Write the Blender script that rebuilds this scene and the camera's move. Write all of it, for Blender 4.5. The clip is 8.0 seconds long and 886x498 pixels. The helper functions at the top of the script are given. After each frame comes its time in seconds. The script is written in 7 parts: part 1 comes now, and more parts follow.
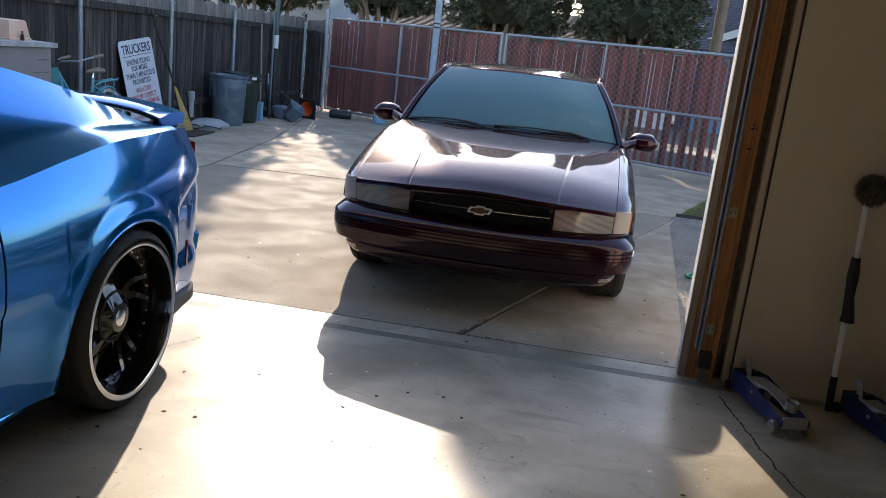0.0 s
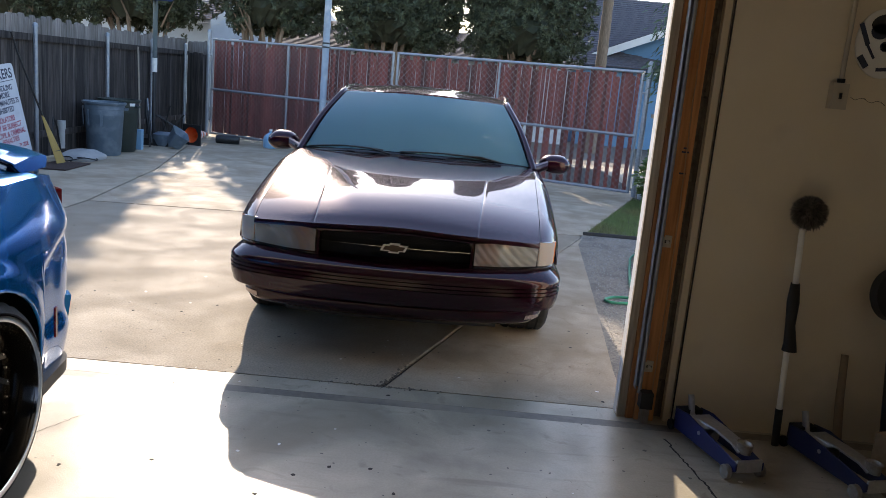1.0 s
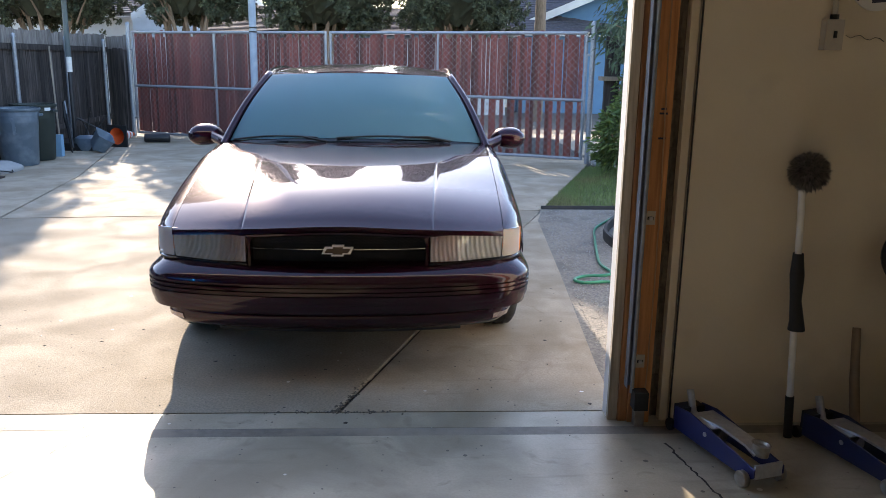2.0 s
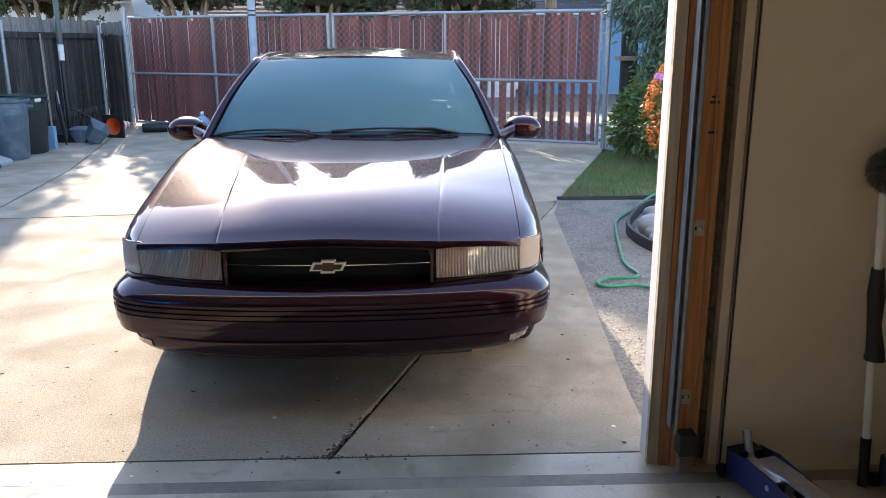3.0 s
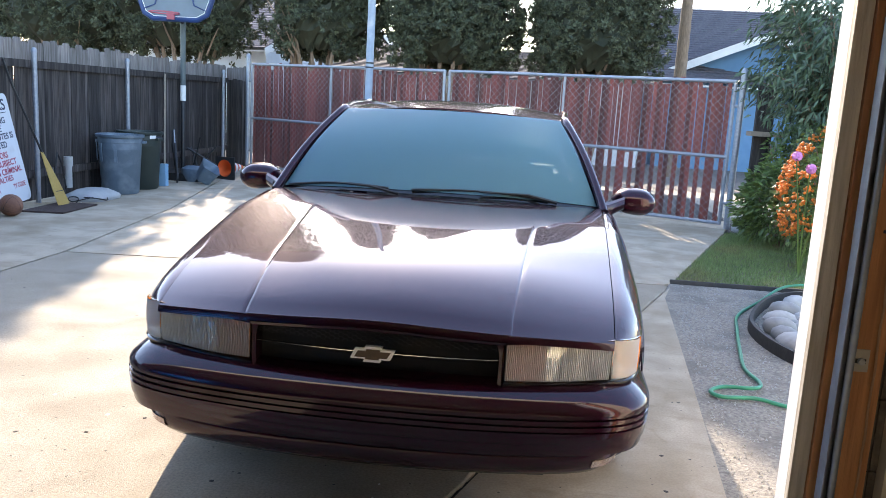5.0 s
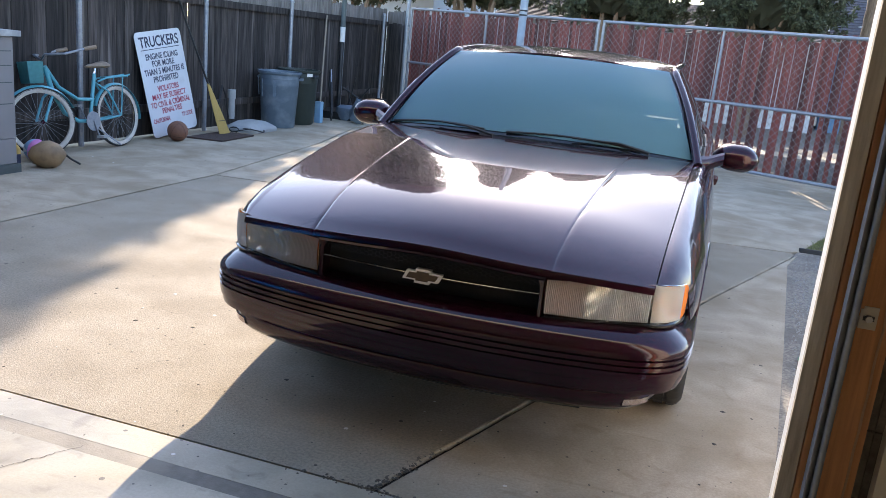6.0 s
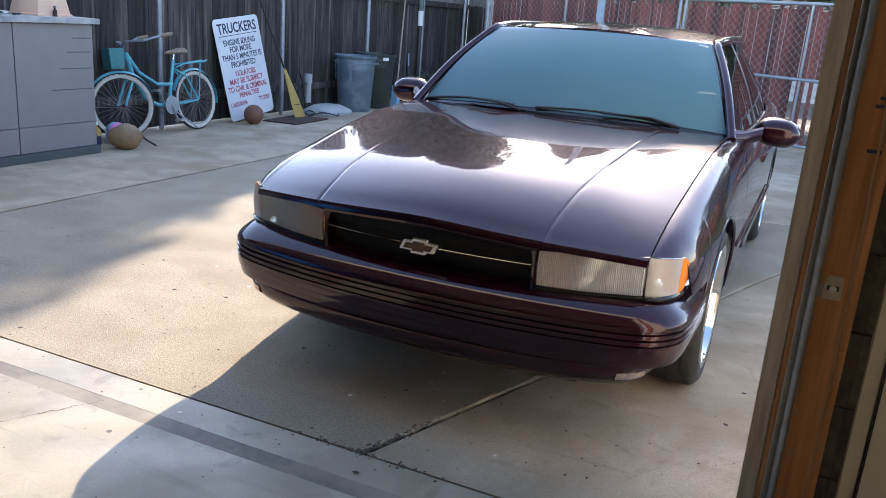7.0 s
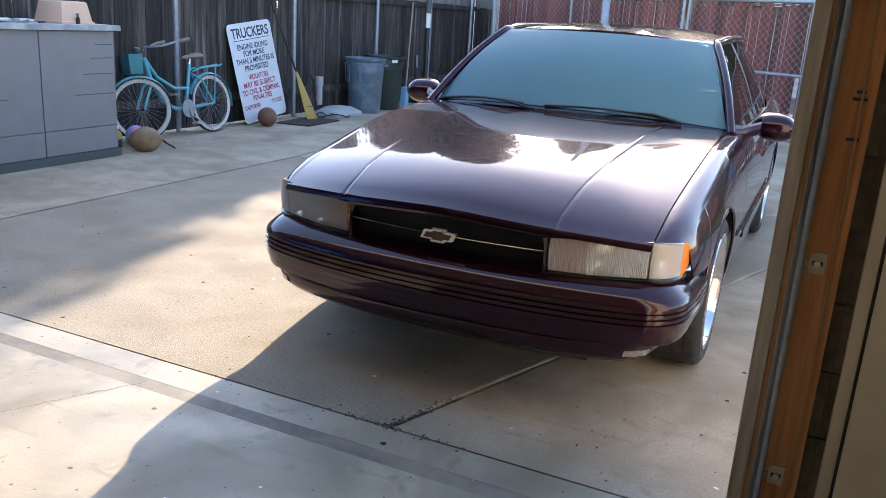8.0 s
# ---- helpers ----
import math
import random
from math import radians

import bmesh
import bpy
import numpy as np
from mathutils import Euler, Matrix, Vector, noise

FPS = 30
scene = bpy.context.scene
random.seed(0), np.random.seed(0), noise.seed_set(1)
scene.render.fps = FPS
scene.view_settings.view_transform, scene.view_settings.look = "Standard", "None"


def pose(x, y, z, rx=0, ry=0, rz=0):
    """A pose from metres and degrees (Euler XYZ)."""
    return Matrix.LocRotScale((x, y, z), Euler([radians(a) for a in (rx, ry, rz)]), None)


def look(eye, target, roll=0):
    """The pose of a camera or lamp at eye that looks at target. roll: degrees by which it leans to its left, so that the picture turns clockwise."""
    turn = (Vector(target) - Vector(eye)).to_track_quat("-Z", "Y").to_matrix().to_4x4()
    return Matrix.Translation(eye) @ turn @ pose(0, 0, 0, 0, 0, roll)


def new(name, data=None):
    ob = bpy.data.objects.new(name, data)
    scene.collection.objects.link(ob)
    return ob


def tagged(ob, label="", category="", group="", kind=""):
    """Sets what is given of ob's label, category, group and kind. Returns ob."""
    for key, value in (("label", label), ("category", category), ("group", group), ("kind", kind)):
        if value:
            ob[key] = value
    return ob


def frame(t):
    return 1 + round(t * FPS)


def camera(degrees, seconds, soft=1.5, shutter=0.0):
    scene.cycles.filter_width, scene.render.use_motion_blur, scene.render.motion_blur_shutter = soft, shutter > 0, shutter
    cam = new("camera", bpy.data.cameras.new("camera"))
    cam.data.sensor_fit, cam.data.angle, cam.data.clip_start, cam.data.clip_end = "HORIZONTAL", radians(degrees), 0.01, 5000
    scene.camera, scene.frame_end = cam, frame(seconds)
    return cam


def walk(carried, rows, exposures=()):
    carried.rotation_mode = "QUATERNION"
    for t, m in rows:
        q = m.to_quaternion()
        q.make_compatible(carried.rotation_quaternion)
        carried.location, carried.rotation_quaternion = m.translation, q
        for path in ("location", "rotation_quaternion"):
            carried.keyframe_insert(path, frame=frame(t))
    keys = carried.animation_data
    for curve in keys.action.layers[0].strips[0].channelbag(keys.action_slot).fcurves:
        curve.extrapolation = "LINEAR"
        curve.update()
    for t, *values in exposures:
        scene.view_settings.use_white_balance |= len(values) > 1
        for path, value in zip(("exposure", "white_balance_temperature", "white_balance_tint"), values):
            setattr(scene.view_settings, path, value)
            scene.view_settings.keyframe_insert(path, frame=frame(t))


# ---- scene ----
cam = camera(57.1, 8.0, 0.75)
PATH = [
    (0, (0.038, -0.134, 1.551), (-0.226, 1.792, 1.081), 6.4),
    (0.5, (-0.048, 0.076, 1.573), (-0.253, 2.017, 1.135), 5.6),
    (1, (-0.124, 0.291, 1.573), (-0.138, 2.249, 1.168), 5.2),
    (1.5, (-0.15, 0.524, 1.566), (-0.051, 2.482, 1.169), 3.5),
    (2, (-0.119, 0.86, 1.54), (-0.017, 2.806, 1.088), 0.9),
    (3.5, (-0.059, 1.664, 1.545), (0.014, 3.601, 1.049), -0.1),
    (4, (-0.043, 1.884, 1.565), (0.037, 3.839, 1.151), 0.8),
    (4.5, (-0.052, 2.025, 1.568), (0.037, 4.0, 1.268), 2.9),
    (4.7, (-0.035, 2.064, 1.535), (-0.067, 4.038, 1.217), 3.7),
    (5.8, (0.403, 2.011, 1.472), (-0.058, 3.901, 1.008), 3.5),
    (6, (0.456, 1.969, 1.486), (-0.108, 3.821, 0.986), 5.6),
    (6.5, (0.598, 2.02, 1.472), (-0.167, 3.791, 0.945), 5.3),
    (7, (0.812, 2.068, 1.468), (0.033, 3.826, 0.916), 4.4),
    (7.5, (0.86, 1.893, 1.471), (0.076, 3.648, 0.919), 4.0),
    (8, (0.869, 1.845, 1.479), (0.074, 3.596, 0.929), 3.7),
]
walk(cam, [(t, look(eye, target, roll)) for t, eye, target, roll in PATH],
     [(t, e, 6950, 15) for t, e in ((0, 1.64), (0.5, 1.70), (1, 1.84), (1.5, 2.10), (2, 2.22), (3.5, 2.52), (4.5, 2.70), (6, 2.32), (8, 2.40))])

# ---- light ----
SUN_EL, SUN_AZ = 24.5, 13.8          # degrees above the horizon; degrees from +y towards -x
sun_dir = Vector((-math.sin(radians(SUN_AZ)) * math.cos(radians(SUN_EL)),
                  math.cos(radians(SUN_AZ)) * math.cos(radians(SUN_EL)), math.sin(radians(SUN_EL))))
world = bpy.data.worlds.new("world")
scene.world = world
world.use_nodes = True
wn = world.node_tree
sky = wn.nodes.new("ShaderNodeTexSky")
sky.sky_type, sky.sun_disc = "NISHITA", False
sky.sun_elevation, sky.sun_rotation = radians(SUN_EL), radians(-SUN_AZ)
sky.air_density, sky.dust_density, sky.ozone_density = 1.0, 0.7, 2.4
wn.links.new(sky.outputs[0], wn.nodes["Background"].inputs[0])
wn.nodes["Background"].inputs[1].default_value = 0.15
sun = new("sun", bpy.data.lights.new("sun", "SUN"))
sun.data.energy, sun.data.angle, sun.data.color = 2.35, radians(0.53), (1.0, 0.90, 0.76)
sun.matrix_world = look(sun_dir * 50, (0, 0, 0))


# ---- materials ----
def mat(name, c1, c2=None, scale=6.0, rough=0.6, metal=0.0, bump=0.0, bscale=60.0, coat=0.0, coat_ior=1.5, stain=None,
        sscale=1.2, slim=(0.5, 0.7), rnd=0.0, stretch=(1, 1, 1), rough2=None, island=False, trans=0.0, spec=0.5):
    """A surface with a fine grain (c1 to c2), larger stains, relief, and a little variation from piece to piece."""
    m = bpy.data.materials.new(name)
    m.use_nodes = True
    t = m.node_tree
    b = t.nodes["Principled BSDF"]
    b.inputs["Roughness"].default_value, b.inputs["Metallic"].default_value = rough, metal
    b.inputs["Coat Weight"].default_value, b.inputs["Coat Roughness"].default_value = coat, 0.03
    b.inputs["Coat IOR"].default_value = coat_ior
    b.inputs["Transmission Weight"].default_value = trans
    b.inputs["Specular IOR Level"].default_value = spec
    tc = t.nodes.new("ShaderNodeTexCoord")
    mp = t.nodes.new("ShaderNodeMapping")
    mp.inputs["Scale"].default_value = stretch
    t.links.new(tc.outputs["Object"], mp.inputs[0])
    if rnd and not island:
        oi, mul = t.nodes.new("ShaderNodeObjectInfo"), t.nodes.new("ShaderNodeMath")
        mul.operation, mul.inputs[1].default_value = "MULTIPLY", 37.0
        t.links.new(oi.outputs["Random"], mul.inputs[0])
        t.links.new(mul.outputs[0], mp.inputs["Location"])

    def noise_tex(s, detail=6.0):
        n = t.nodes.new("ShaderNodeTexNoise")
        n.inputs["Scale"].default_value, n.inputs["Detail"].default_value = s, detail
        t.links.new(mp.outputs[0], n.inputs["Vector"])
        return n

    def mixed(fac, a, bcol):
        x = t.nodes.new("ShaderNodeMix")
        x.data_type = "RGBA"
        t.links.new(fac, x.inputs["Factor"])
        for sock, v in ((x.inputs[6], a), (x.inputs[7], bcol)):
            if isinstance(v, tuple):
                sock.default_value = (*v, 1)
            else:
                t.links.new(v, sock)
        return x.outputs[2]

    def ramp(src, lo, hi):
        r = t.nodes.new("ShaderNodeMapRange")
        r.inputs[1].default_value, r.inputs[2].default_value = lo, hi
        t.links.new(src, r.inputs[0])
        return r.outputs[0]

    grain = noise_tex(scale)
    col = mixed(ramp(grain.outputs["Fac"], 0.3, 0.7), c1, c2 or tuple(v * 0.8 for v in c1))
    if stain:
        col = mixed(ramp(noise_tex(sscale, 4.0).outputs["Fac"], *slim), col, stain)
    if rnd:
        if island:
            src = t.nodes.new("ShaderNodeNewGeometry").outputs["Random Per Island"]
        else:
            src = t.nodes.new("ShaderNodeObjectInfo").outputs["Random"]
        hv = t.nodes.new("ShaderNodeHueSaturation")
        r = t.nodes.new("ShaderNodeMapRange")
        r.inputs[3].default_value, r.inputs[4].default_value = 1 - rnd, 1 + rnd
        t.links.new(src, r.inputs[0])
        t.links.new(r.outputs[0], hv.inputs["Value"])
        t.links.new(col, hv.inputs["Color"])
        col = hv.outputs[0]
    t.links.new(col, b.inputs["Base Color"])
    if rough2 is not None:
        r = t.nodes.new("ShaderNodeMapRange")
        r.inputs[1].default_value, r.inputs[2].default_value = 0.35, 0.65
        r.inputs[3].default_value, r.inputs[4].default_value = rough, rough2
        t.links.new(noise_tex(scale * 0.7).outputs["Fac"], r.inputs[0])
        t.links.new(r.outputs[0], b.inputs["Roughness"])
    if bump:
        bp = t.nodes.new("ShaderNodeBump")
        bp.inputs["Strength"].default_value, bp.inputs["Distance"].default_value = min(1.0, bump), 0.01
        t.links.new(noise_tex(bscale).outputs["Fac"], bp.inputs["Height"])
        t.links.new(bp.outputs[0], b.inputs["Normal"])
    return m


def glass_mat(name, tint, rough=0.0, ior=1.5, haze=0.0, haze_colour=(0.20, 0.46, 0.55)):
    """A thin pane: tinted see-through with a Fresnel gloss; haze mixes in an even diffuse colour."""
    m = bpy.data.materials.new(name)
    m.use_nodes = True
    t = m.node_tree
    t.nodes.remove(t.nodes["Principled BSDF"])
    tr, gl = t.nodes.new("ShaderNodeBsdfTransparent"), t.nodes.new("ShaderNodeBsdfGlossy")
    fr, mx = t.nodes.new("ShaderNodeFresnel"), t.nodes.new("ShaderNodeMixShader")
    tr.inputs[0].default_value = (*tint, 1)
    gl.inputs["Roughness"].default_value = rough
    fr.inputs[0].default_value = ior
    t.links.new(fr.outputs[0], mx.inputs[0])
    t.links.new(tr.outputs[0], mx.inputs[1])
    t.links.new(gl.outputs[0], mx.inputs[2])
    out = mx.outputs[0]
    # flat diffuse film; the default teal imitates sky reflected in the pane
    if haze:
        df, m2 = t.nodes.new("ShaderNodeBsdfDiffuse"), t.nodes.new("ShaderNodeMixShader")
        df.inputs[0].default_value = (*haze_colour, 1)
        m2.inputs[0].default_value = haze
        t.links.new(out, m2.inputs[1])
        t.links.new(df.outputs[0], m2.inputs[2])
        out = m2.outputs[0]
    t.links.new(out, t.nodes["Material Output"].inputs[0])
    return m



def concrete(name, c1, c2, dirt, rough, bump, speck, mottle=1.0):
    """Cast concrete: mottled at two sizes, with brown dirt, scuffs, pits and pale flecks."""
    m = bpy.data.materials.new(name)
    m.use_nodes = True
    t = m.node_tree
    b = t.nodes["Principled BSDF"]
    tc = t.nodes.new("ShaderNodeTexCoord")

    def noise(s, detail, dist=0.0, stretch=None):
        n = t.nodes.new("ShaderNodeTexNoise")
        n.inputs["Scale"].default_value, n.inputs["Detail"].default_value, n.inputs["Distortion"].default_value = s, detail, dist
        src = tc.outputs["Object"]
        if stretch:
            mp = t.nodes.new("ShaderNodeMapping")
            mp.inputs["Scale"].default_value, mp.inputs["Rotation"].default_value = stretch, (0, 0, 0.5)
            t.links.new(src, mp.inputs[0])
            src = mp.outputs[0]
        t.links.new(src, n.inputs["Vector"])
        return n.outputs["Fac"]

    def ramp(src, lo, hi, a=0.0, z=1.0):
        r = t.nodes.new("ShaderNodeMapRange")
        for i, v in ((1, lo), (2, hi), (3, a), (4, z)):
            r.inputs[i].default_value = v
        t.links.new(src, r.inputs[0])
        return r.outputs[0]

    def mixed(fac, a, c):
        x = t.nodes.new("ShaderNodeMix")
        x.data_type = "RGBA"
        t.links.new(fac, x.inputs["Factor"])
        for sock, v in ((x.inputs[6], a), (x.inputs[7], c)):
            if isinstance(v, tuple):
                sock.default_value = (*v, 1)
            else:
                t.links.new(v, sock)
        return x.outputs[2]

    def cells(s, pick, size):
        """Sparse round spots: one cell in a few, each of its own size."""
        v = t.nodes.new("ShaderNodeTexVoronoi")
        v.inputs["Scale"].default_value = s
        t.links.new(tc.outputs["Object"], v.inputs["Vector"])
        sep, gt, lt, mul = t.nodes.new("ShaderNodeSeparateColor"), t.nodes.new("ShaderNodeMath"), t.nodes.new("ShaderNodeMath"), t.nodes.new("ShaderNodeMath")
        t.links.new(v.outputs["Color"], sep.inputs[0])
        gt.operation, lt.operation, mul.operation = "GREATER_THAN", "LESS_THAN", "MULTIPLY"
        gt.inputs[1].default_value = pick
        t.links.new(sep.outputs[0], gt.inputs[0])
        t.links.new(v.outputs["Distance"], lt.inputs[0])
        t.links.new(ramp(sep.outputs[1], 0, 1, size * 0.4, size), lt.inputs[1])
        t.links.new(gt.outputs[0], mul.inputs[0])
        t.links.new(lt.outputs[0], mul.inputs[1])
        return mul.outputs[0]

    fine = noise(90, 4)
    col = mixed(ramp(noise(3.2, 9, 0.6), 0.38, 0.62), c1, c2)
    col = mixed(ramp(fine, 0.35, 0.70, 0, speck), col, tuple(v * 0.35 for v in dirt))
    col = mixed(ramp(noise(1.1, 7, 0.8), 0.48, 0.64, 0, 0.85 * mottle), col, dirt)
    col = mixed(ramp(noise(5.5, 8, 1.5), 0.60, 0.70, 0, 0.5 * mottle), col, dirt)
    col = mixed(ramp(noise(2.0, 8, 0.3, (1.0, 9.0, 1.0)), 0.60, 0.72, 0, 0.4 * mottle), col, tuple(v * 0.8 for v in dirt))
    col = mixed(ramp(cells(14, 0.91, 0.15), 0, 1, 0, 0.8), col, (0.05, 0.042, 0.035))
    col = mixed(ramp(cells(37, 0.94, 0.22), 0, 1, 0, 0.8), col, (0.07, 0.06, 0.05))
    col = mixed(ramp(cells(9, 0.95, 0.11), 0, 1, 0, 0.8), col, (0.72, 0.69, 0.62))
    t.links.new(col, b.inputs["Base Color"])
    t.links.new(ramp(noise(2.2, 8, 0.8), 0.35, 0.65, rough - 0.07, min(1.0, rough + 0.16)), b.inputs["Roughness"])
    bp = t.nodes.new("ShaderNodeBump")
    bp.inputs["Strength"].default_value, bp.inputs["Distance"].default_value = bump, 0.01
    t.links.new(noise(170, 5), bp.inputs["Height"])
    t.links.new(bp.outputs[0], b.inputs["Normal"])
    return m


M = {
    "drive": concrete("driveway_concrete", (0.395, 0.335, 0.25), (0.345, 0.29, 0.212), (0.22, 0.18, 0.13), 0.85, 0.28, 0.42, 0.40),
    "slab": concrete("garage_concrete", (0.47, 0.415, 0.315), (0.37, 0.325, 0.24), (0.21, 0.18, 0.125), 0.40, 0.08, 0.12),
    "walk": concrete("walk_concrete", (0.49, 0.41, 0.305), (0.38, 0.315, 0.225), (0.24, 0.18, 0.11), 0.82, 0.25, 0.24, 0.65),
    "joint": mat("joint_dirt", (0.035, 0.03, 0.026), (0.07, 0.06, 0.05), 30, 0.95, bump=0.5),
    "soil": mat("soil", (0.16, 0.13, 0.10), (0.10, 0.085, 0.07), 9, 0.95, bump=0.6, bscale=40),
    "gravel": mat("packed_gravel", (0.34, 0.305, 0.25), (0.15, 0.135, 0.115), 60, 0.95, bump=0.8, bscale=110, stain=(0.16, 0.145, 0.125), sscale=3),
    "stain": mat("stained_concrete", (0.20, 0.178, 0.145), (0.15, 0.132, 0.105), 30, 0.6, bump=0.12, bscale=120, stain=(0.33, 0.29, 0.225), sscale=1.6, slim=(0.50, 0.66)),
    "bleached": mat("bleached_plank", (0.27, 0.245, 0.225), (0.12, 0.105, 0.095), 7, 0.9, bump=0.4, bscale=25, stretch=(6, 6, 0.5), rnd=0.25),
    "plank": mat("weathered_plank", (0.078, 0.063, 0.056), (0.012, 0.010, 0.009), 5, 0.9, bump=0.5, bscale=14, stretch=(6, 6, 0.4), stain=(0.15, 0.13, 0.118), sscale=1.6, slim=(0.58, 0.72), rnd=0.55),
    "slat": mat("redwood_slat", (0.235, 0.058, 0.042), (0.12, 0.030, 0.024), 8, 0.7, bump=0.3, bscale=25, stretch=(6, 6, 0.5), rnd=0.55),
    "galv": mat("galvanised_steel", (0.36, 0.38, 0.41), (0.27, 0.29, 0.32), 30, 0.45, 0.55, bump=0.05),
    "wire": mat("chain_wire", (0.36, 0.34, 0.34), (0.27, 0.25, 0.25), 30, 0.5, 0.4),
    "fir": mat("fir_stud", (0.62, 0.29, 0.115), (0.42, 0.175, 0.066), 6, 0.65, bump=0.3, bscale=22, stretch=(10, 10, 0.5), stain=(0.26, 0.11, 0.048), sscale=1.5, rnd=0.12),
    "oldtrim": mat("weathered_trim", (0.60, 0.53, 0.41), (0.36, 0.30, 0.22), 6, 0.8, bump=0.35, bscale=25, stretch=(8, 8, 0.6)),
    "white": mat("white_paint", (0.80, 0.79, 0.76), (0.72, 0.71, 0.68), 5, 0.5, bump=0.05),
    "beige": mat("beige_wall_paint", (0.74, 0.65, 0.50), (0.70, 0.61, 0.465), 3, 0.75, bump=0.08, bscale=70, stain=(0.52, 0.44, 0.33), sscale=1.6, slim=(0.58, 0.78)),
    "cmu": mat("concrete_block", (0.20, 0.17, 0.14), (0.12, 0.105, 0.085), 30, 0.95, bump=0.6, bscale=90, rnd=0.2),
    # for surfaces out of view; white chosen only to bounce daylight indoors
    "bounce_white": mat("bounce_wall_white", (0.85, 0.82, 0.75), (0.82, 0.79, 0.72), 3, 0.8, bump=0.05),
    "ceil": mat("bounce_ceiling", (0.85, 0.83, 0.77), (0.82, 0.80, 0.74), 4, 0.85, bump=0.1),
    "purple": mat("cherry_purple_paint", (0.024, 0.0038, 0.0105), (0.030, 0.0048, 0.013), 400, 0.34, 0.55, coat=1.0, coat_ior=1.49, spec=0.0),
    "blue": mat("blue_paint", (0.0, 0.20, 0.62), (0.0, 0.185, 0.58), 500, 0.12, 0.65, coat=1.0, coat_ior=1.38, spec=0.0),
    "black": mat("black_plastic", (0.012, 0.012, 0.013), (0.018, 0.018, 0.018), 60, 0.5, bump=0.05),
    "gloss_black": mat("gloss_black", (0.006, 0.006, 0.007), (0.008, 0.008, 0.008), 60, 0.12, coat=0.6),
    "rubber": mat("tyre_rubber", (0.02, 0.02, 0.021), (0.03, 0.03, 0.03), 30, 0.75, bump=0.1),
    "chrome": mat("chrome", (0.82, 0.83, 0.85), (0.78, 0.79, 0.81), 30, 0.08, 1.0),
    "bark": mat("bark", (0.30, 0.215, 0.15), (0.17, 0.12, 0.085), 10, 0.95, bump=0.7, bscale=20, stretch=(4, 4, 0.7)),
    "juniper": mat("juniper_leaf", (0.090, 0.104, 0.058), (0.048, 0.060, 0.032), 3, 0.7, rnd=0.5, island=True),
    "leaf": mat("tree_leaf", (0.078, 0.118, 0.060), (0.048, 0.080, 0.042), 3, 0.45, rnd=0.45, island=True),
    "bushleaf": mat("bush_leaf", (0.13, 0.185, 0.045), (0.07, 0.12, 0.028), 5, 0.55, rnd=0.5, island=True),
    "grass": mat("grass", (0.20, 0.275, 0.095), (0.14, 0.21, 0.07), 3, 0.7, rnd=0.4, island=True, stain=(0.22, 0.21, 0.085), sscale=1.5),
    "orange": mat("orange_flower", (0.75, 0.16, 0.02), (0.70, 0.25, 0.03), 20, 0.6, rnd=0.3, island=True),
    "pink": mat("pink_flower", (0.72, 0.28, 0.55), (0.62, 0.2, 0.45), 20, 0.6),
    "shingle": mat("roof_shingle", (0.10, 0.09, 0.10), (0.06, 0.057, 0.068), 14, 0.9, bump=0.4, rnd=0.2),
    "bluewall": mat("blue_siding", (0.12, 0.25, 0.40), (0.10, 0.22, 0.36), 4, 0.7, bump=0.05),
    "whitewall": mat("white_siding", (0.72, 0.74, 0.76), (0.66, 0.68, 0.70), 4, 0.7, bump=0.05),
    "rock": mat("river_rock", (0.36, 0.35, 0.33), (0.25, 0.245, 0.235), 12, 0.75, bump=0.3, bscale=50, rnd=0.35),
    "edging": mat("black_edging", (0.02, 0.02, 0.02), (0.035, 0.033, 0.03), 20, 0.7, bump=0.2),
    "hose": mat("green_hose", (0.04, 0.30, 0.17), (0.03, 0.24, 0.13), 20, 0.4, bump=0.1),
}


# ---- mesh helpers ----
def mesh_of(name, bm, material, smooth=False, bevel=0.0):
    if bevel:
        bmesh.ops.bevel(bm, geom=[e for e in bm.edges if len(e.link_faces) == 2 and e.calc_face_angle(0) > 0.5],
                        offset=bevel, segments=2, affect="EDGES", profile=0.5)
    me = bpy.data.meshes.new(name)
    bm.to_mesh(me)
    bm.free()
    me.materials.append(material)
    if smooth:
        me.polygons.foreach_set("use_smooth", [True] * len(me.polygons))
        me.set_sharp_from_angle(angle=radians(38))
    return me


def part(name, bm, material, parent, label="", smooth=False, bevel=0.0):
    """One mesh object under a thing, or under a part."""
    ob = new(name, mesh_of(name, bm, material, smooth, bevel))
    ob.parent = parent
    return tagged(ob, label)


def thing(name, m, label, category, group="", kind=""):
    ob = new(name)
    ob.empty_display_size = 0.05
    ob.matrix_basis = m
    return tagged(ob, label, category, group, kind)


def single(name, bm, material, label, category, group="", kind="", smooth=False, bevel=0.0):
    return tagged(new(name, mesh_of(name, bm, material, smooth, bevel)), label, category, group, kind)


def box(bm, x0, x1, y0, y1, z0, z1, m=None):
    v = [bm.verts.new(p) for p in ((x0, y0, z0), (x1, y0, z0), (x1, y1, z0), (x0, y1, z0), (x0, y0, z1), (x1, y0, z1), (x1, y1, z1), (x0, y1, z1))]
    for f in ((3, 2, 1, 0), (4, 5, 6, 7), (0, 1, 5, 4), (1, 2, 6, 5), (2, 3, 7, 6), (3, 0, 4, 7)):
        bm.faces.new([v[i] for i in f])
    if m is not None:
        bmesh.ops.transform(bm, matrix=m, verts=v)
    return bm


def boxes(*args, m=None):
    bm = bmesh.new()
    for a in args:
        box(bm, *a, m=m)
    return bm


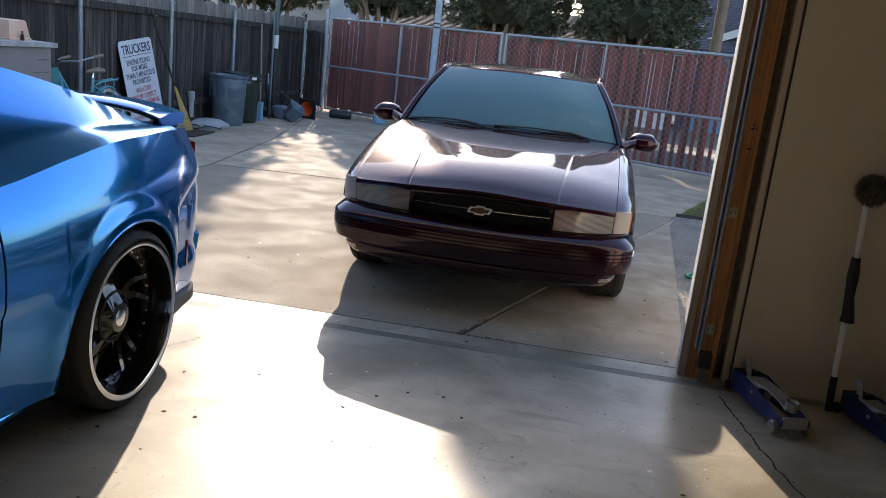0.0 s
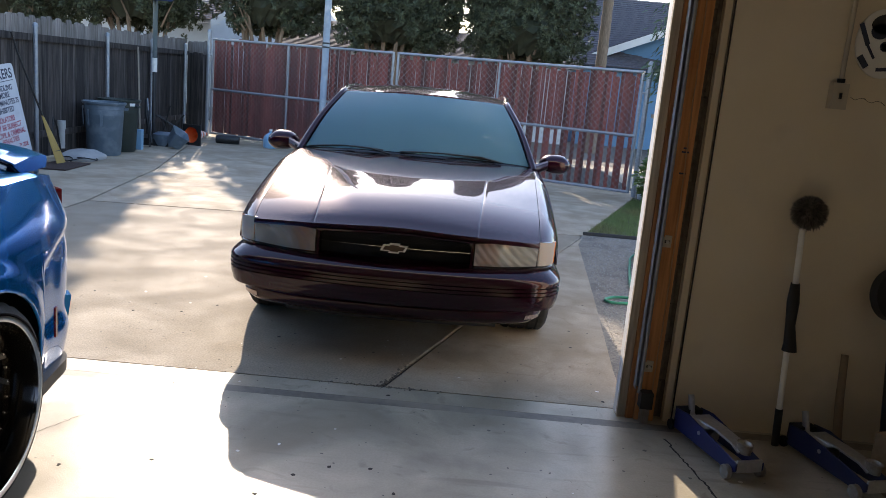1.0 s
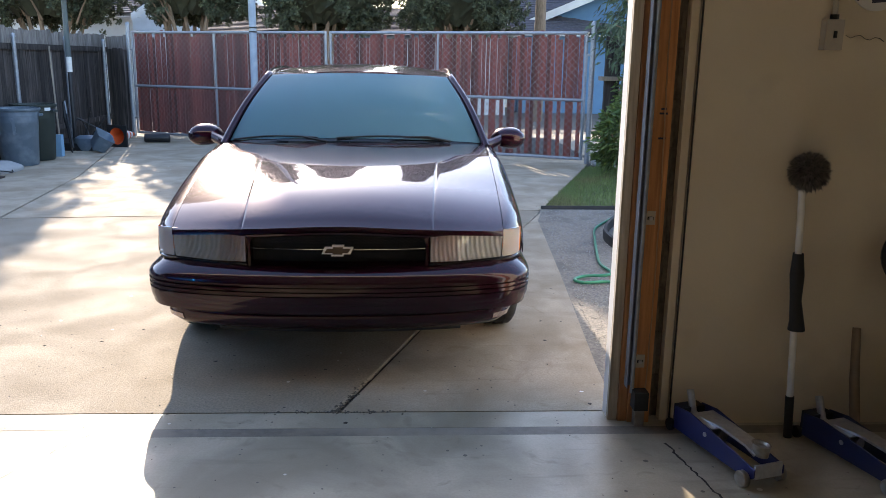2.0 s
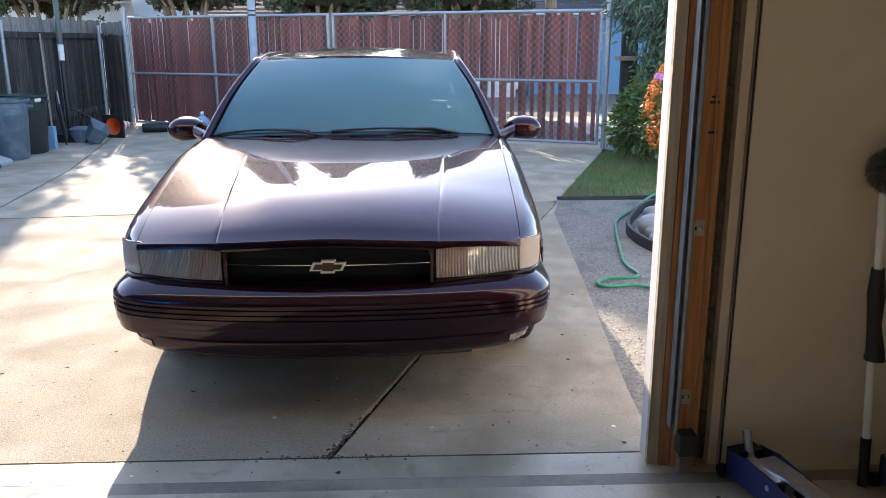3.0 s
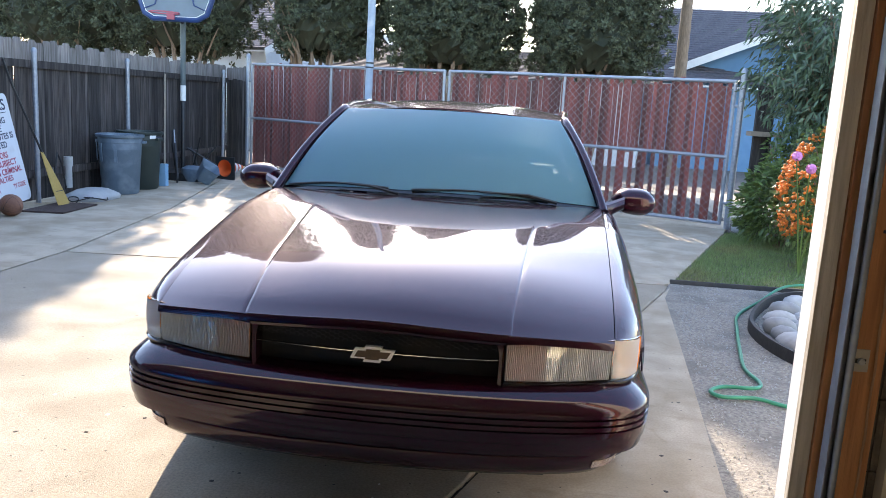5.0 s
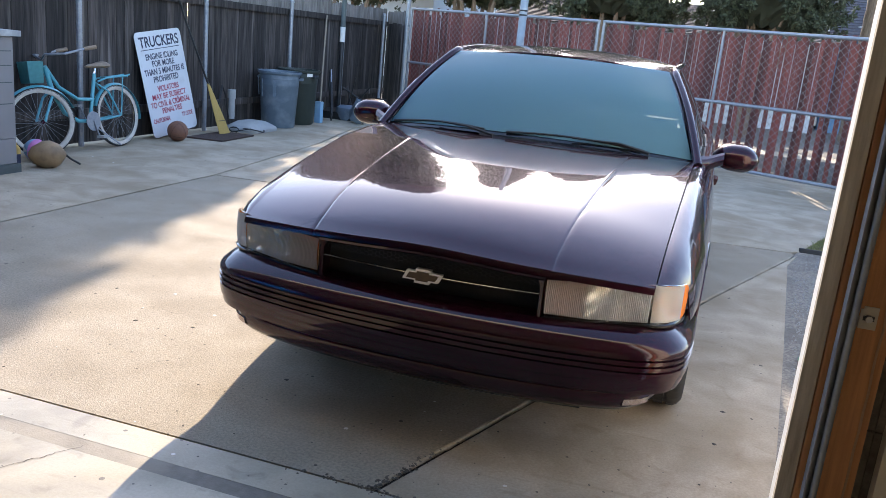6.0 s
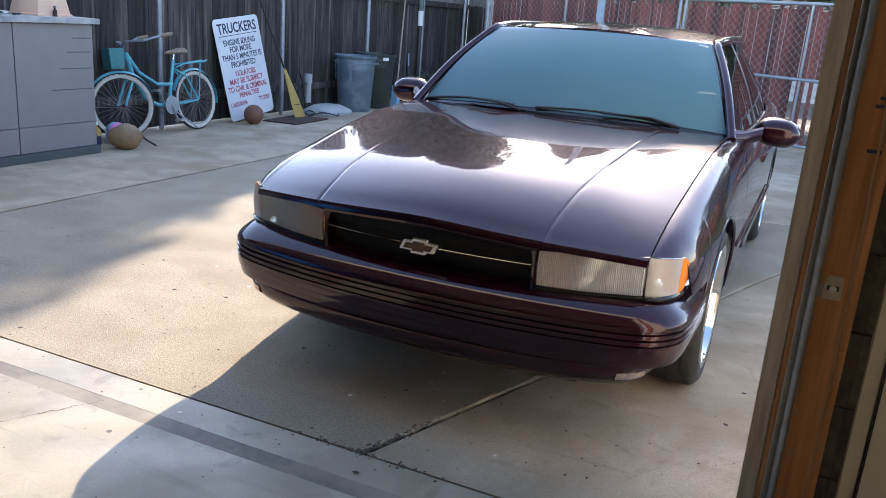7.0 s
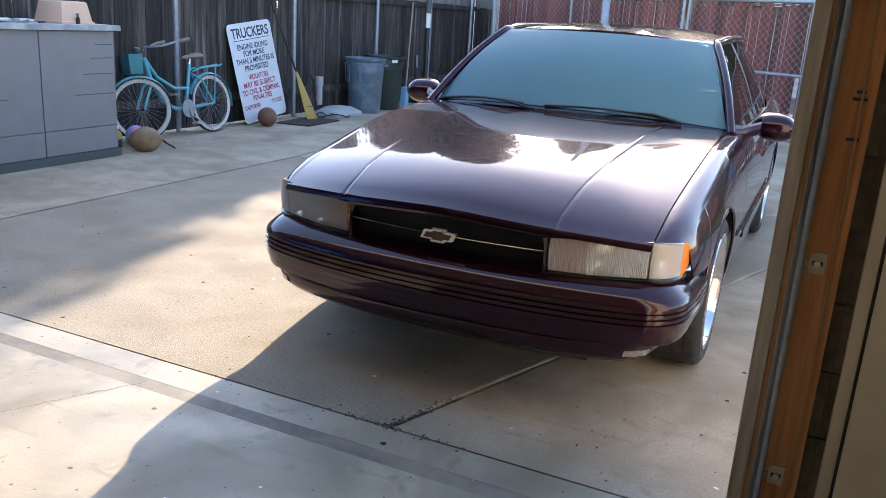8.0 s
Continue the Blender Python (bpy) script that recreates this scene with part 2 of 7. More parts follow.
def slab(points, z0, z1, bm=None):
    """A prism on a plan outline (counter-clockwise)."""
    bm = bm or bmesh.new()
    lo, hi = [bm.verts.new((x, y, z0)) for x, y in points], [bm.verts.new((x, y, z1)) for x, y in points]
    bm.faces.new(hi)
    bm.faces.new(lo[::-1])
    n = len(points)
    for i in range(n):
        bm.faces.new((lo[i], lo[(i + 1) % n], hi[(i + 1) % n], hi[i]))
    return bm


def tube(points, r, sides=8, bm=None, cap=True):
    """A round bar along points; r is one radius, or one for each point."""
    bm = bm or bmesh.new()
    pts = [Vector(p) for p in points]
    radii = r if isinstance(r, (list, tuple)) else [r] * len(pts)
    rings, up = [], None
    for i, p in enumerate(pts):
        d = (pts[min(i + 1, len(pts) - 1)] - pts[max(i - 1, 0)]).normalized()
        if up is None:
            up = d.orthogonal().normalized()
        up = (up - d * up.dot(d)).normalized()
        side = d.cross(up)
        rings.append([bm.verts.new(p + (up * math.cos(a) + side * math.sin(a)) * radii[i])
                      for a in (math.tau * k / sides for k in range(sides))])
    for a, b in zip(rings, rings[1:]):
        for k in range(sides):
            bm.faces.new((a[k], a[(k + 1) % sides], b[(k + 1) % sides], b[k]))
    if cap:
        bm.faces.new(rings[0][::-1])
        bm.faces.new(rings[-1])
    return bm


def lathe(profile, sides=32, bm=None, axis="Z", m=None, cap=True):
    """A turned body: profile rows of radius and height."""
    bm = bm or bmesh.new()
    rings, made = [], []
    for r, h in profile:
        ring = []
        for k in range(sides):
            a = math.tau * k / sides
            p = (r * math.cos(a), r * math.sin(a), h) if axis == "Z" else (h, r * math.cos(a), r * math.sin(a))
            ring.append(bm.verts.new(p))
        rings.append(ring)
        made += ring
    for a, b in zip(rings, rings[1:]):
        for k in range(sides):
            bm.faces.new((a[k], a[(k + 1) % sides], b[(k + 1) % sides], b[k]))
    for ring in (rings[0][::-1], rings[-1]):
        if cap and (ring[0].co - ring[1].co).length > 1e-5:
            bm.faces.new(ring)
    if m is not None:
        bmesh.ops.transform(bm, matrix=m, verts=made)
    return bm


def grid(rows, bm=None, close=False):
    """A skin over rows of points."""
    bm = bm or bmesh.new()
    vs = [[bm.verts.new(p) for p in row] for row in rows]
    for a, b in zip(vs, vs[1:]):
        n = len(a)
        for k in range(n if close else n - 1):
            q = [a[k], a[(k + 1) % n], b[(k + 1) % n], b[k]]
            if len(set(v.co.to_tuple(6) for v in q)) > 2:
                bm.faces.new(q)
    return bm


def skin(bm, t=0.006, inner=0):
    """Gives a sheet its thickness, inward along its normals; inner is the material slot of the inner face and rim."""
    bmesh.ops.remove_doubles(bm, verts=bm.verts[:], dist=1e-5)
    bmesh.ops.recalc_face_normals(bm, faces=bm.faces[:])
    bm.normal_update()
    faces, rim = bm.faces[:], [e for e in bm.edges if len(e.link_faces) == 1]
    twin = {v: bm.verts.new(v.co - v.normal * t) for v in bm.verts[:]}
    walls = []
    for e in rim:
        loop = e.link_loops[0]
        walls.append((loop.vert, loop.link_loop_next.vert))
    for f in faces:
        bm.faces.new([twin[v] for v in reversed(f.verts[:])]).material_index = inner
    for a, b in walls:
        bm.faces.new((b, a, twin[a], twin[b])).material_index = inner
    return bm


def lerp_table(table, v):
    """Smooth value from a table of (place, value)."""
    xs, ys = [a for a, _ in table], [b for _, b in table]
    if v <= xs[0]:
        return ys[0]
    if v >= xs[-1]:
        return ys[-1]
    i = max(k for k in range(len(xs)) if xs[k] <= v)
    t = (v - xs[i]) / (xs[i + 1] - xs[i])

    def slope(k):
        if k == 0:
            return (ys[1] - ys[0]) / (xs[1] - xs[0])
        if k == len(xs) - 1:
            return (ys[-1] - ys[-2]) / (xs[-1] - xs[-2])
        return (ys[k + 1] - ys[k - 1]) / (xs[k + 1] - xs[k - 1])

    h = xs[i + 1] - xs[i]
    return ((2 * t**3 - 3 * t**2 + 1) * ys[i] + (t**3 - 2 * t**2 + t) * h * slope(i)
            + (-2 * t**3 + 3 * t**2) * ys[i + 1] + (t**3 - t**2) * h * slope(i + 1))


def spaced(a, b, n):
    return [a + (b - a) * i / (n - 1) for i in range(n)]


def text_bm(body, size, width=None):
    """Flat letters of the built-in font, standing upright in the xz plane, centred."""
    cu = bpy.data.curves.new("letters", "FONT")
    cu.body, cu.size, cu.align_x, cu.extrude, cu.offset = body, size, "CENTER", 0.0006, size * 0.018
    ob = bpy.data.objects.new("letters", cu)
    scene.collection.objects.link(ob)
    bpy.context.view_layer.update()
    me = bpy.data.meshes.new_from_object(ob.evaluated_get(bpy.context.evaluated_depsgraph_get()))
    bm = bmesh.new()
    bm.from_mesh(me)
    bpy.data.objects.remove(ob)
    bpy.data.meshes.remove(me)
    xs = [v.co.x for v in bm.verts]
    k = width / (max(xs) - min(xs)) if width else 1.0
    c = (max(xs) + min(xs)) / 2
    for v in bm.verts:
        v.co = Vector(((v.co.x - c) * k, -v.co.z, v.co.y))
    return bm


# ---- ground ----
def ground():
    single("ground", slab([(-400, -400), (400, -400), (400, 400), (-400, 400)], -0.5, -0.06), M["soil"], "dry brown soil under and round the yard", "ground", kind="structure")
    single("floor", slab([(-6.0, -7.0), (3.4, -7.0), (3.4, 4.02), (-6.0, 4.02)], -0.15, 0.0), M["slab"], "worn pale concrete garage floor", "floor", kind="structure")
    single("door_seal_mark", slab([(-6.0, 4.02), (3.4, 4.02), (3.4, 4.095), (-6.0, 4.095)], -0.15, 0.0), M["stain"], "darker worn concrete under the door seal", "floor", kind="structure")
    single("threshold_strip", slab([(-6.0, 4.095), (3.4, 4.095), (3.4, 4.25), (-6.0, 4.25)], -0.15, 0.0006), M["slab"], "pale concrete strip under the garage door", "floor", kind="structure")
    single("joint_filling", slab([(-9, 3.9), (3.0, 3.9), (3.0, 18), (-9, 18)], -0.07, -0.022), M["joint"], "dark dirt in the joints between slabs", "ground", kind="structure")
    g = 0.009
    # the diagonal joint runs from (-0.41, 4.28) to (1.37, 9.4)
    single("driveway", slab([(-3.948, 4.262), (-0.42, 4.262), (-0.07 - g, 5.24), (0.64 - g, 7.37), (1.33, 9.25), (1.30, 9.30), (-3.955, 8.70)], -0.12, 0.0),
           M["drive"], "tan exposed-aggregate concrete driveway slab", "driveway", kind="structure", bevel=0.005)
    single("driveway", slab([(-0.385, 4.262), (0.865, 4.262), (0.90, 4.84), (1.06, 6.63), (1.24, 8.80), (1.345, 9.22), (0.66, 7.37), (-0.05, 5.24)], -0.12, 0.0),
           M["walk"], "grey concrete slab beside the diagonal joint", "driveway", kind="structure", bevel=0.005)
    single("driveway", slab([(-3.955, 8.73), (1.30, 9.33), (1.385, 9.42), (2.62, 12.95), (3.0, 14.2), (-5.6, 17.9), (-4.3, 11.6)], -0.12, 0.0),
           M["walk"], "grey concrete slab in front of the gate", "driveway", kind="structure", bevel=0.005)
    single("driveway", slab([(-9, 4.262), (-3.974, 4.262), (-3.981, 8.70), (-3.985, 8.76), (-4.32, 11.6), (-5.62, 17.9), (-9, 17.9)], -0.12, 0.0),
           M["walk"], "grey concrete slab along the plank fence", "driveway", kind="structure", bevel=0.005)
    single("alley", slab([(-30, 17.8), (30, 13.0), (30, 19.0), (-30, 19.5)], -0.12, -0.05), M["walk"], "concrete alley behind the gate", "road", kind="structure")
    # raised bead in the diagonal joint
    bm = bmesh.new()
    line = [(-0.41, 4.275), (-0.07, 5.24), (0.64, 7.37), (1.32, 9.2)]
    rng = random.Random(3)
    pts = []
    for (xa, ya), (xb, yb) in zip(line, line[1:]):
        for k in range(24):
            f = k / 24
            pts.append((xa - 0.006 + (xb - xa) * f + rng.uniform(-0.003, 0.003), ya + (yb - ya) * f, -0.006 + rng.uniform(-0.004, 0.003)))
    tube(pts, [0.010 + rng.uniform(-0.004, 0.003) for _ in pts], 6, bm)
    single("joint_bead", bm, M["walk"], "crumbling mortar bead in the diagonal joint", "joint", kind="structure", smooth=True)
    single("side_path", slab([(0.85, 4.30), (4.5, 4.30), (4.5, 9.42), (1.37, 9.42), (1.22, 8.8), (1.04, 6.63)], -0.1, -0.006), M["gravel"], "dark packed gravel beside the driveway", "path", kind="structure")
    single("lawn", slab([(1.40, 9.46), (6.5, 9.52), (6.5, 12.9), (2.62, 12.9)], -0.1, -0.005), M["soil"], "soil under the small lawn", "lawn", kind="structure")


def garage():
    wall = lambda name, bm, m, label: single(name, bm, m, label, "wall", kind="structure")
    wall("wall_front", boxes((1.062, 3.4, 4.12, 4.30, 0, 2.75)), M["beige"], "beige painted inside wall beside the garage door")
    wall("wall_block", boxes((0.968, 1.062, 4.204, 4.30, 0, 2.75)), M["cmu"], "bare grey concrete blocks beside the door frame")
    block = mesh_of("block", boxes((0.969, 1.0, 4.192, 4.206, 0.0, 0.192)), M["cmu"])
    block2 = mesh_of("block", boxes((1.003, 1.060, 4.194, 4.206, 0.0, 0.192)), M["cmu"])
    base = bpy.data.objects["wall_block"]
    for k in range(14):
        for me in (block, block2):
            ob = new("block", me)
            ob.parent = base
            ob.location = (0, 0.001 * (k % 3), 0.004 + 0.2 * k)
    wall("wall_header", boxes((-6.0, 1.062, 4.12, 4.30, 2.28, 2.75)), M["beige"], "beige wall over the garage door opening")
    # unseen walls and ceiling, kept white so they brighten the front wall
    wall("wall_right", boxes((3.4, 3.55, -7.0, 4.30, 0, 2.75)), M["bounce_white"], "unseen garage side wall, white to bounce daylight")
    wall("wall_left", boxes((-6.15, -6.0, -7.0, 4.30, 0, 2.75)), M["bounce_white"], "unseen garage side wall, white to bounce daylight")
    wall("wall_back", boxes((-6.15, 3.55, -7.15, -7.0, 0, 2.75)), M["bounce_white"], "unseen garage back wall, white to bounce daylight")
    single("ceiling", boxes((-6.15, 3.55, -7.15, 4.30, 2.75, 2.87)), M["ceil"], "unseen garage ceiling, white to bounce daylight", "ceiling", kind="structure")
    fr = thing("door_frame", pose(0, 0, 0), "brown wooden garage door frame with a steel track", "door frame", kind="structure")
    part("outer_trim", boxes((0.796, 0.90, 4.185, 4.262, 0, 2.28)), M["white"], fr, "white painted outer trim", bevel=0.004)
    part("stop_board", boxes((0.793, 0.833, 4.158, 4.182, 0, 2.28)), M["oldtrim"], fr, "weathered bare wood stop", bevel=0.004)
    part("jamb_board", boxes((0.836, 0.872, 4.148, 4.182, 0, 2.28)), M["fir"], fr, "reddish brown jamb board", bevel=0.003)
    part("stud", boxes((0.876, 0.970, 4.136, 4.176, 0, 2.28)), M["fir"], fr, "reddish brown stud", bevel=0.003)
    part("backing", boxes((0.904, 0.966, 4.180, 4.298, 0, 2.28)), M["fir"], fr, bevel=0.002)
    part("corner_post", boxes((1.022, 1.055, 4.150, 4.200, 0, 2.75)), M["beige"], fr, "beige painted post", bevel=0.004)
    part("head_board", boxes((-5.9, 1.0, 4.06, 4.118, 2.284, 2.42)), M["fir"], fr, bevel=0.003)
    tr = part("track", boxes((0.848, 0.8515, 4.085, 4.128, 0.18, 2.27), (0.8515, 0.880, 4.125, 4.128, 0.18, 2.27), (0.8765, 0.880, 4.090, 4.125, 0.18, 2.27)), M["galv"], fr, "galvanised steel door track")
    part("track_lip", tube([(0.871, 4.086, 0.16), (0.871, 4.086, 2.27)], 0.009, 10), M["galv"], tr, smooth=True)


def plank_fence():
    f = thing("plank_fence", pose(0, 0, 0), "tall weathered dark wooden plank fence", "fence", kind="structure")
    rng = random.Random(11)
    protos = []
    for k in range(6):
        w = 0.149 + 0.003 * (k % 3)
        h = 1.60 + 0.012 * k
        bm = bmesh.new()
        prof = [(-w / 2, 0), (w / 2, 0), (w / 2, h - 0.03), (w / 2 - 0.03, h), (-w / 2 + 0.03, h), (-w / 2, h - 0.03)]
        a = [bm.verts.new((0, y, z)) for y, z in prof]
        b = [bm.verts.new((-0.018, y, z)) for y, z in prof]
        bm.faces.new(a), bm.faces.new(b[::-1])
        for i in range(6):
            bm.faces.new((a[i], b[i], b[(i + 1) % 6], a[(i + 1) % 6]))
        bmesh.ops.recalc_face_normals(bm, faces=bm.faces[:])
        protos.append(mesh_of("plank", bm, M["plank"]))
    tops = []
    for k in range(5):
        w, h = 0.147 + 0.003 * (k % 3), 0.25 + 0.012 * k
        bm = bmesh.new()
        prof = [(-w / 2, 0), (w / 2, 0), (w / 2, h - 0.03), (w / 2 - 0.03, h), (-w / 2 + 0.03, h), (-w / 2, h - 0.03)]
        slab(prof, -0.009, 0.009, bm)
        bmesh.ops.transform(bm, matrix=pose(0, 0, 0, 90, 0, 90), verts=bm.verts[:])
        bmesh.ops.recalc_face_normals(bm, faces=bm.faces[:])
        tops.append(mesh_of("top_board", bm, M["bleached"]))
    y = 4.4
    while y < 17.55:
        ob = new("plank", rng.choice(protos))
        ob.parent = f
        ob.matrix_basis = pose(-5.93 + rng.uniform(-0.006, 0.006), y, 0.02, 0, 0, rng.uniform(-1.2, 1.2)) @ pose(0, 0, 0, rng.uniform(-0.5, 0.5), 0, 0)
        ob = new("top_board", rng.choice(tops))
        ob.parent = f
        ob.matrix_basis = pose(-5.945 + rng.uniform(-0.006, 0.006), y + rng.uniform(-0.01, 0.01), 1.64 + rng.uniform(-0.01, 0.015), rng.uniform(-0.8, 0.8), 0, rng.uniform(-1.5, 1.5))
        y += 0.146
    x = -5.87
    while x < -5.42:
        ob = new("plank", rng.choice(protos))
        ob.parent = f
        ob.matrix_basis = pose(x, 17.62 - (x + 5.87) * 0.5, 0.02, 0, 0, -116)
        ob = new("top_board", rng.choice(tops))
        ob.parent = f
        ob.matrix_basis = pose(x, 17.64 - (x + 5.87) * 0.5, 1.64, 0, 0, -116)
        x += 0.131
    part("rail", boxes((-5.925, -5.885, 4.4, 17.6, 1.60, 1.69)), M["plank"], f, bevel=0.004)
    part("rail", boxes((-5.925, -5.885, 4.4, 17.6, 0.30, 0.39)), M["plank"], f, bevel=0.004)
    for yy in (6.85, 9.06, 11.30, 13.54, 15.43, 17.25):
        ob = part("steel_post", lathe([(0.0, 0), (0.03, 0), (0.03, 1.78), (0.036, 1.78), (0.036, 1.80), (0.026, 1.83), (0.0, 1.84)], 12), M["galv"], f, "galvanised steel post", smooth=True)
        ob.matrix_basis = pose(-5.845, yy, 0)


GATE_A, GATE_B = Vector((-5.38, 17.3, 0)), Vector((2.76, 13.40, 0))


def gate():
    d = GATE_B - GATE_A
    L = d.length
    g = thing("chain_link_gate", Matrix.Translation(GATE_A) @ pose(0, 0, 0, 0, 0, math.degrees(math.atan2(d.y, d.x))), "double chain-link gate with red wooden privacy slats", "gate", kind="structure")
    H, mid = 1.97, L * 0.49
    rng = random.Random(5)
    pipe = lambda name, a, b, r, lab="": part(name, tube([a, b], r, 10), M["galv"], g, lab, smooth=True)
    for x, r, h in ((0, 0.042, 2.10), (L, 0.042, 2.08)):
        ob = part("gate_post", lathe([(0, 0), (r, 0), (r, h), (r + 0.008, h), (r + 0.008, h + 0.02), (r * 0.6, h + 0.06), (0, h + 0.07)], 14), M["galv"], g, "galvanised steel post", smooth=True)
        ob.location = (x, 0, 0)
    for a, b in ((0.10, mid - 0.05), (mid + 0.05, L - 0.10)):
        for z in (0.07, 0.97, H):
            pipe("frame_rail", (a, 0, z), (b, 0, z), 0.024)
        for x in (a, b):
            pipe("frame_upright", (x, 0, 0.05), (x, 0, H + 0.02), 0.024)
        pipe("frame_upright", ((a * 0.55 + b * 0.45), 0, 0.07), ((a * 0.55 + b * 0.45), 0, H), 0.022)
        for z in (0.35, 1.65):
            for x in (a, b):
                if x in (0.10, L - 0.10):
                    pipe("hinge", (0.0 if x < 1 else L, 0, z), (x, 0, z), 0.02)
    protos = []
    for k in range(4):
        h = (1.90, 1.89, 1.87, 1.80)[k]
        protos.append(mesh_of("slat", boxes((-0.0308, 0.0308, -0.003, 0.003, 0, h)), M["slat"]))
    short = mesh_of("slat", boxes((-0.0265, 0.0265, -0.003, 0.003, 0, 0.96)), M["slat"])
    x, count = 0.16, 0
    while x < L - 0.14:
        if x > L - 2.7 and count % 5 in (1, 3) and abs(x - mid) > 0.07:
            ob = new("slat", short)
            ob.parent = g
            ob.matrix_basis = pose(x, 0.014, 0.96 + rng.uniform(-0.04, 0.04), 0, rng.uniform(-0.5, 0.5), rng.uniform(-4, 4))
        elif abs(x - mid) > 0.07:
            ob = new("slat", rng.choice(protos))
            ob.parent = g
            ob.matrix_basis = pose(x, 0.012 + rng.uniform(0, 0.006), (0.06 + rng.uniform(0, 0.05)) if x < mid + 1.6 or int(x * 100) % 3 else 0.09, 0, rng.uniform(-0.4, 0.4), rng.uniform(-4, 4))
        count += 1
        x += 0.0635 + rng.uniform(-0.003, 0.003)
    bm = bmesh.new()
    for a, b in ((0.10, mid - 0.05), (mid + 0.05, L - 0.10)):
        w, step, k = b - a, 0.105, 0
        n = int((w + 1.9) / step) + 1
        for s in (1, -1):
            for i in range(n):
                c = i * step - 1.9 if s > 0 else i * step
                pts = []
                for z in (0.07, H):
                    pts.append((c + s * (z - 0.07), z))
                (xa, za), (xb, zb) = pts
                if xa < 0:
                    za, xa = za + (0 - xa) * s, 0
                if xb > w:
                    zb, xb = zb - (xb - w) * s, w
                if xa > w:
                    za, xa = za + (xa - w), w
                if xb < 0:
                    zb, xb = zb - (0 - xb), 0
                if zb - za > 0.03:
                    tube([(a + xa, -0.012 - 0.002 * s, za), (a + xb, -0.012 - 0.002 * s, zb)], 0.0027, 4, bm, cap=False)
    tagged(part("chain_link", bm, M["wire"], g, "galvanised chain-link wire"), kind="stuff")


ground()
garage()
plank_fence()
gate()


# ---- cars ----
def alpha(m, a):
    m.node_tree.nodes["Principled BSDF"].inputs["Alpha"].default_value = a
    return m


M["lens"] = glass_mat("ribbed_lens", (0.93, 0.93, 0.90), 0.04, 1.5, 0.33, (0.92, 0.92, 0.89))
M["amber_lens"] = alpha(mat("amber_lens", (0.90, 0.25, 0.01), (0.85, 0.21, 0.01), 30, 0.2, coat=0.2), 1.0)
M["amber_bowl"] = mat("amber_bowl", (0.90, 0.55, 0.33), (0.86, 0.47, 0.26), 30, 0.2, 0.7)
M["reflector"] = mat("reflector", (0.94, 0.93, 0.90), (0.90, 0.89, 0.85), 20, 0.14, 0.8)
M["red_lens"] = mat("tail_lens", (0.25, 0.01, 0.01), (0.2, 0.01, 0.01), 30, 0.1, coat=0.8)
# film of dust, its teal also painting in the sky's reflection
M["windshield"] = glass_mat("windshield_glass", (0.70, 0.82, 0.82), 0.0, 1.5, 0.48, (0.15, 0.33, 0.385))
M["dark_glass"] = glass_mat("tinted_glass", (0.08, 0.09, 0.09), 0.0, 1.55)
M["cloth"] = mat("grey_upholstery", (0.20, 0.21, 0.22), (0.15, 0.155, 0.165), 20, 0.9, bump=0.2)
M["underbody"] = mat("underbody", (0.012, 0.012, 0.012), (0.02, 0.019, 0.018), 10, 0.95)
M["corner_lamp"] = mat("clear_lamp", (0.62, 0.54, 0.51), (0.36, 0.28, 0.27), 55, 0.15, 0.85)
M["badge_rim"] = mat("badge_rim", (0.85, 0.84, 0.82), (0.78, 0.77, 0.75), 30, 0.3, 0.3)
M["bulb"] = mat("bulb_tip", (0.75, 0.80, 0.88), (0.68, 0.74, 0.84), 30, 0.1, 0.9)
M["emblem_grey"] = mat("emblem_centre", (0.10, 0.07, 0.045), (0.08, 0.055, 0.04), 50, 0.35, 0.5)


def superside(xw, xt, zt, zb, n, zw=0.60, tuck=0.035, p=2.3):
    """Half section of a car's side, from its top edge down to zb: rows of x and z."""
    out = []
    for k in range(n):
        th = math.pi / 2 * (1 - k / (n - 1))
        z = zw + (zt - zw) * math.sin(th)
        if z < zb:
            break
        u = min(1.0, max(0.0, (z - zw) / (zt - zw)))
        out.append((xt + (xw - xt) * max(0.0, 1 - u ** p) ** (1 / p), z))
    z0 = out[-1][1] if out else zt
    low = []
    for k in range(1, 9):
        z = z0 + (zb - z0) * k / 8
        zz = min(z, zw)
        u = min(1.0, max(0.0, (z - zw) / (zt - zw)))
        x = xt + (xw - xt) * max(0.0, 1 - u ** p) ** (1 / p) if z > zw else xw - tuck * ((zw - zz) / 0.38) ** 2
        low.append((x, z))
    while len(out) > 1 and len(out) + len(low) > n + 8:
        out.pop()
    # same count at every station
    row = out + low
    total = [0.0]
    for (xa, za), (xb, zb2) in zip(row, row[1:]):
        total.append(total[-1] + math.hypot(xb - xa, zb2 - za))
    res = []
    for k in range(n + 8):
        s = total[-1] * k / (n + 7)
        i = max(j for j in range(len(total)) if total[j] <= s + 1e-9)
        i = min(i, len(row) - 2)
        f = (s - total[i]) / max(1e-9, total[i + 1] - total[i])
        res.append((row[i][0] + (row[i + 1][0] - row[i][0]) * f, row[i][1] + (row[i + 1][1] - row[i][1]) * f))
    return res


def arch(y, floor_z, wheels, zc, R):
    for yc in wheels:
        if abs(y - yc) < R:
            return max(floor_z, zc + math.sqrt(R * R - (y - yc) ** 2))
    return floor_z


def stations(a, b, wheels, R, step=0.06):
    ys = set(spaced(a, b, max(3, int((b - a) / step))))
    for yc in wheels:
        for k in range(25):
            y = yc - R * math.cos(math.pi * k / 24)
            if a < y < b:
                ys.add(y)
    return sorted(ys)


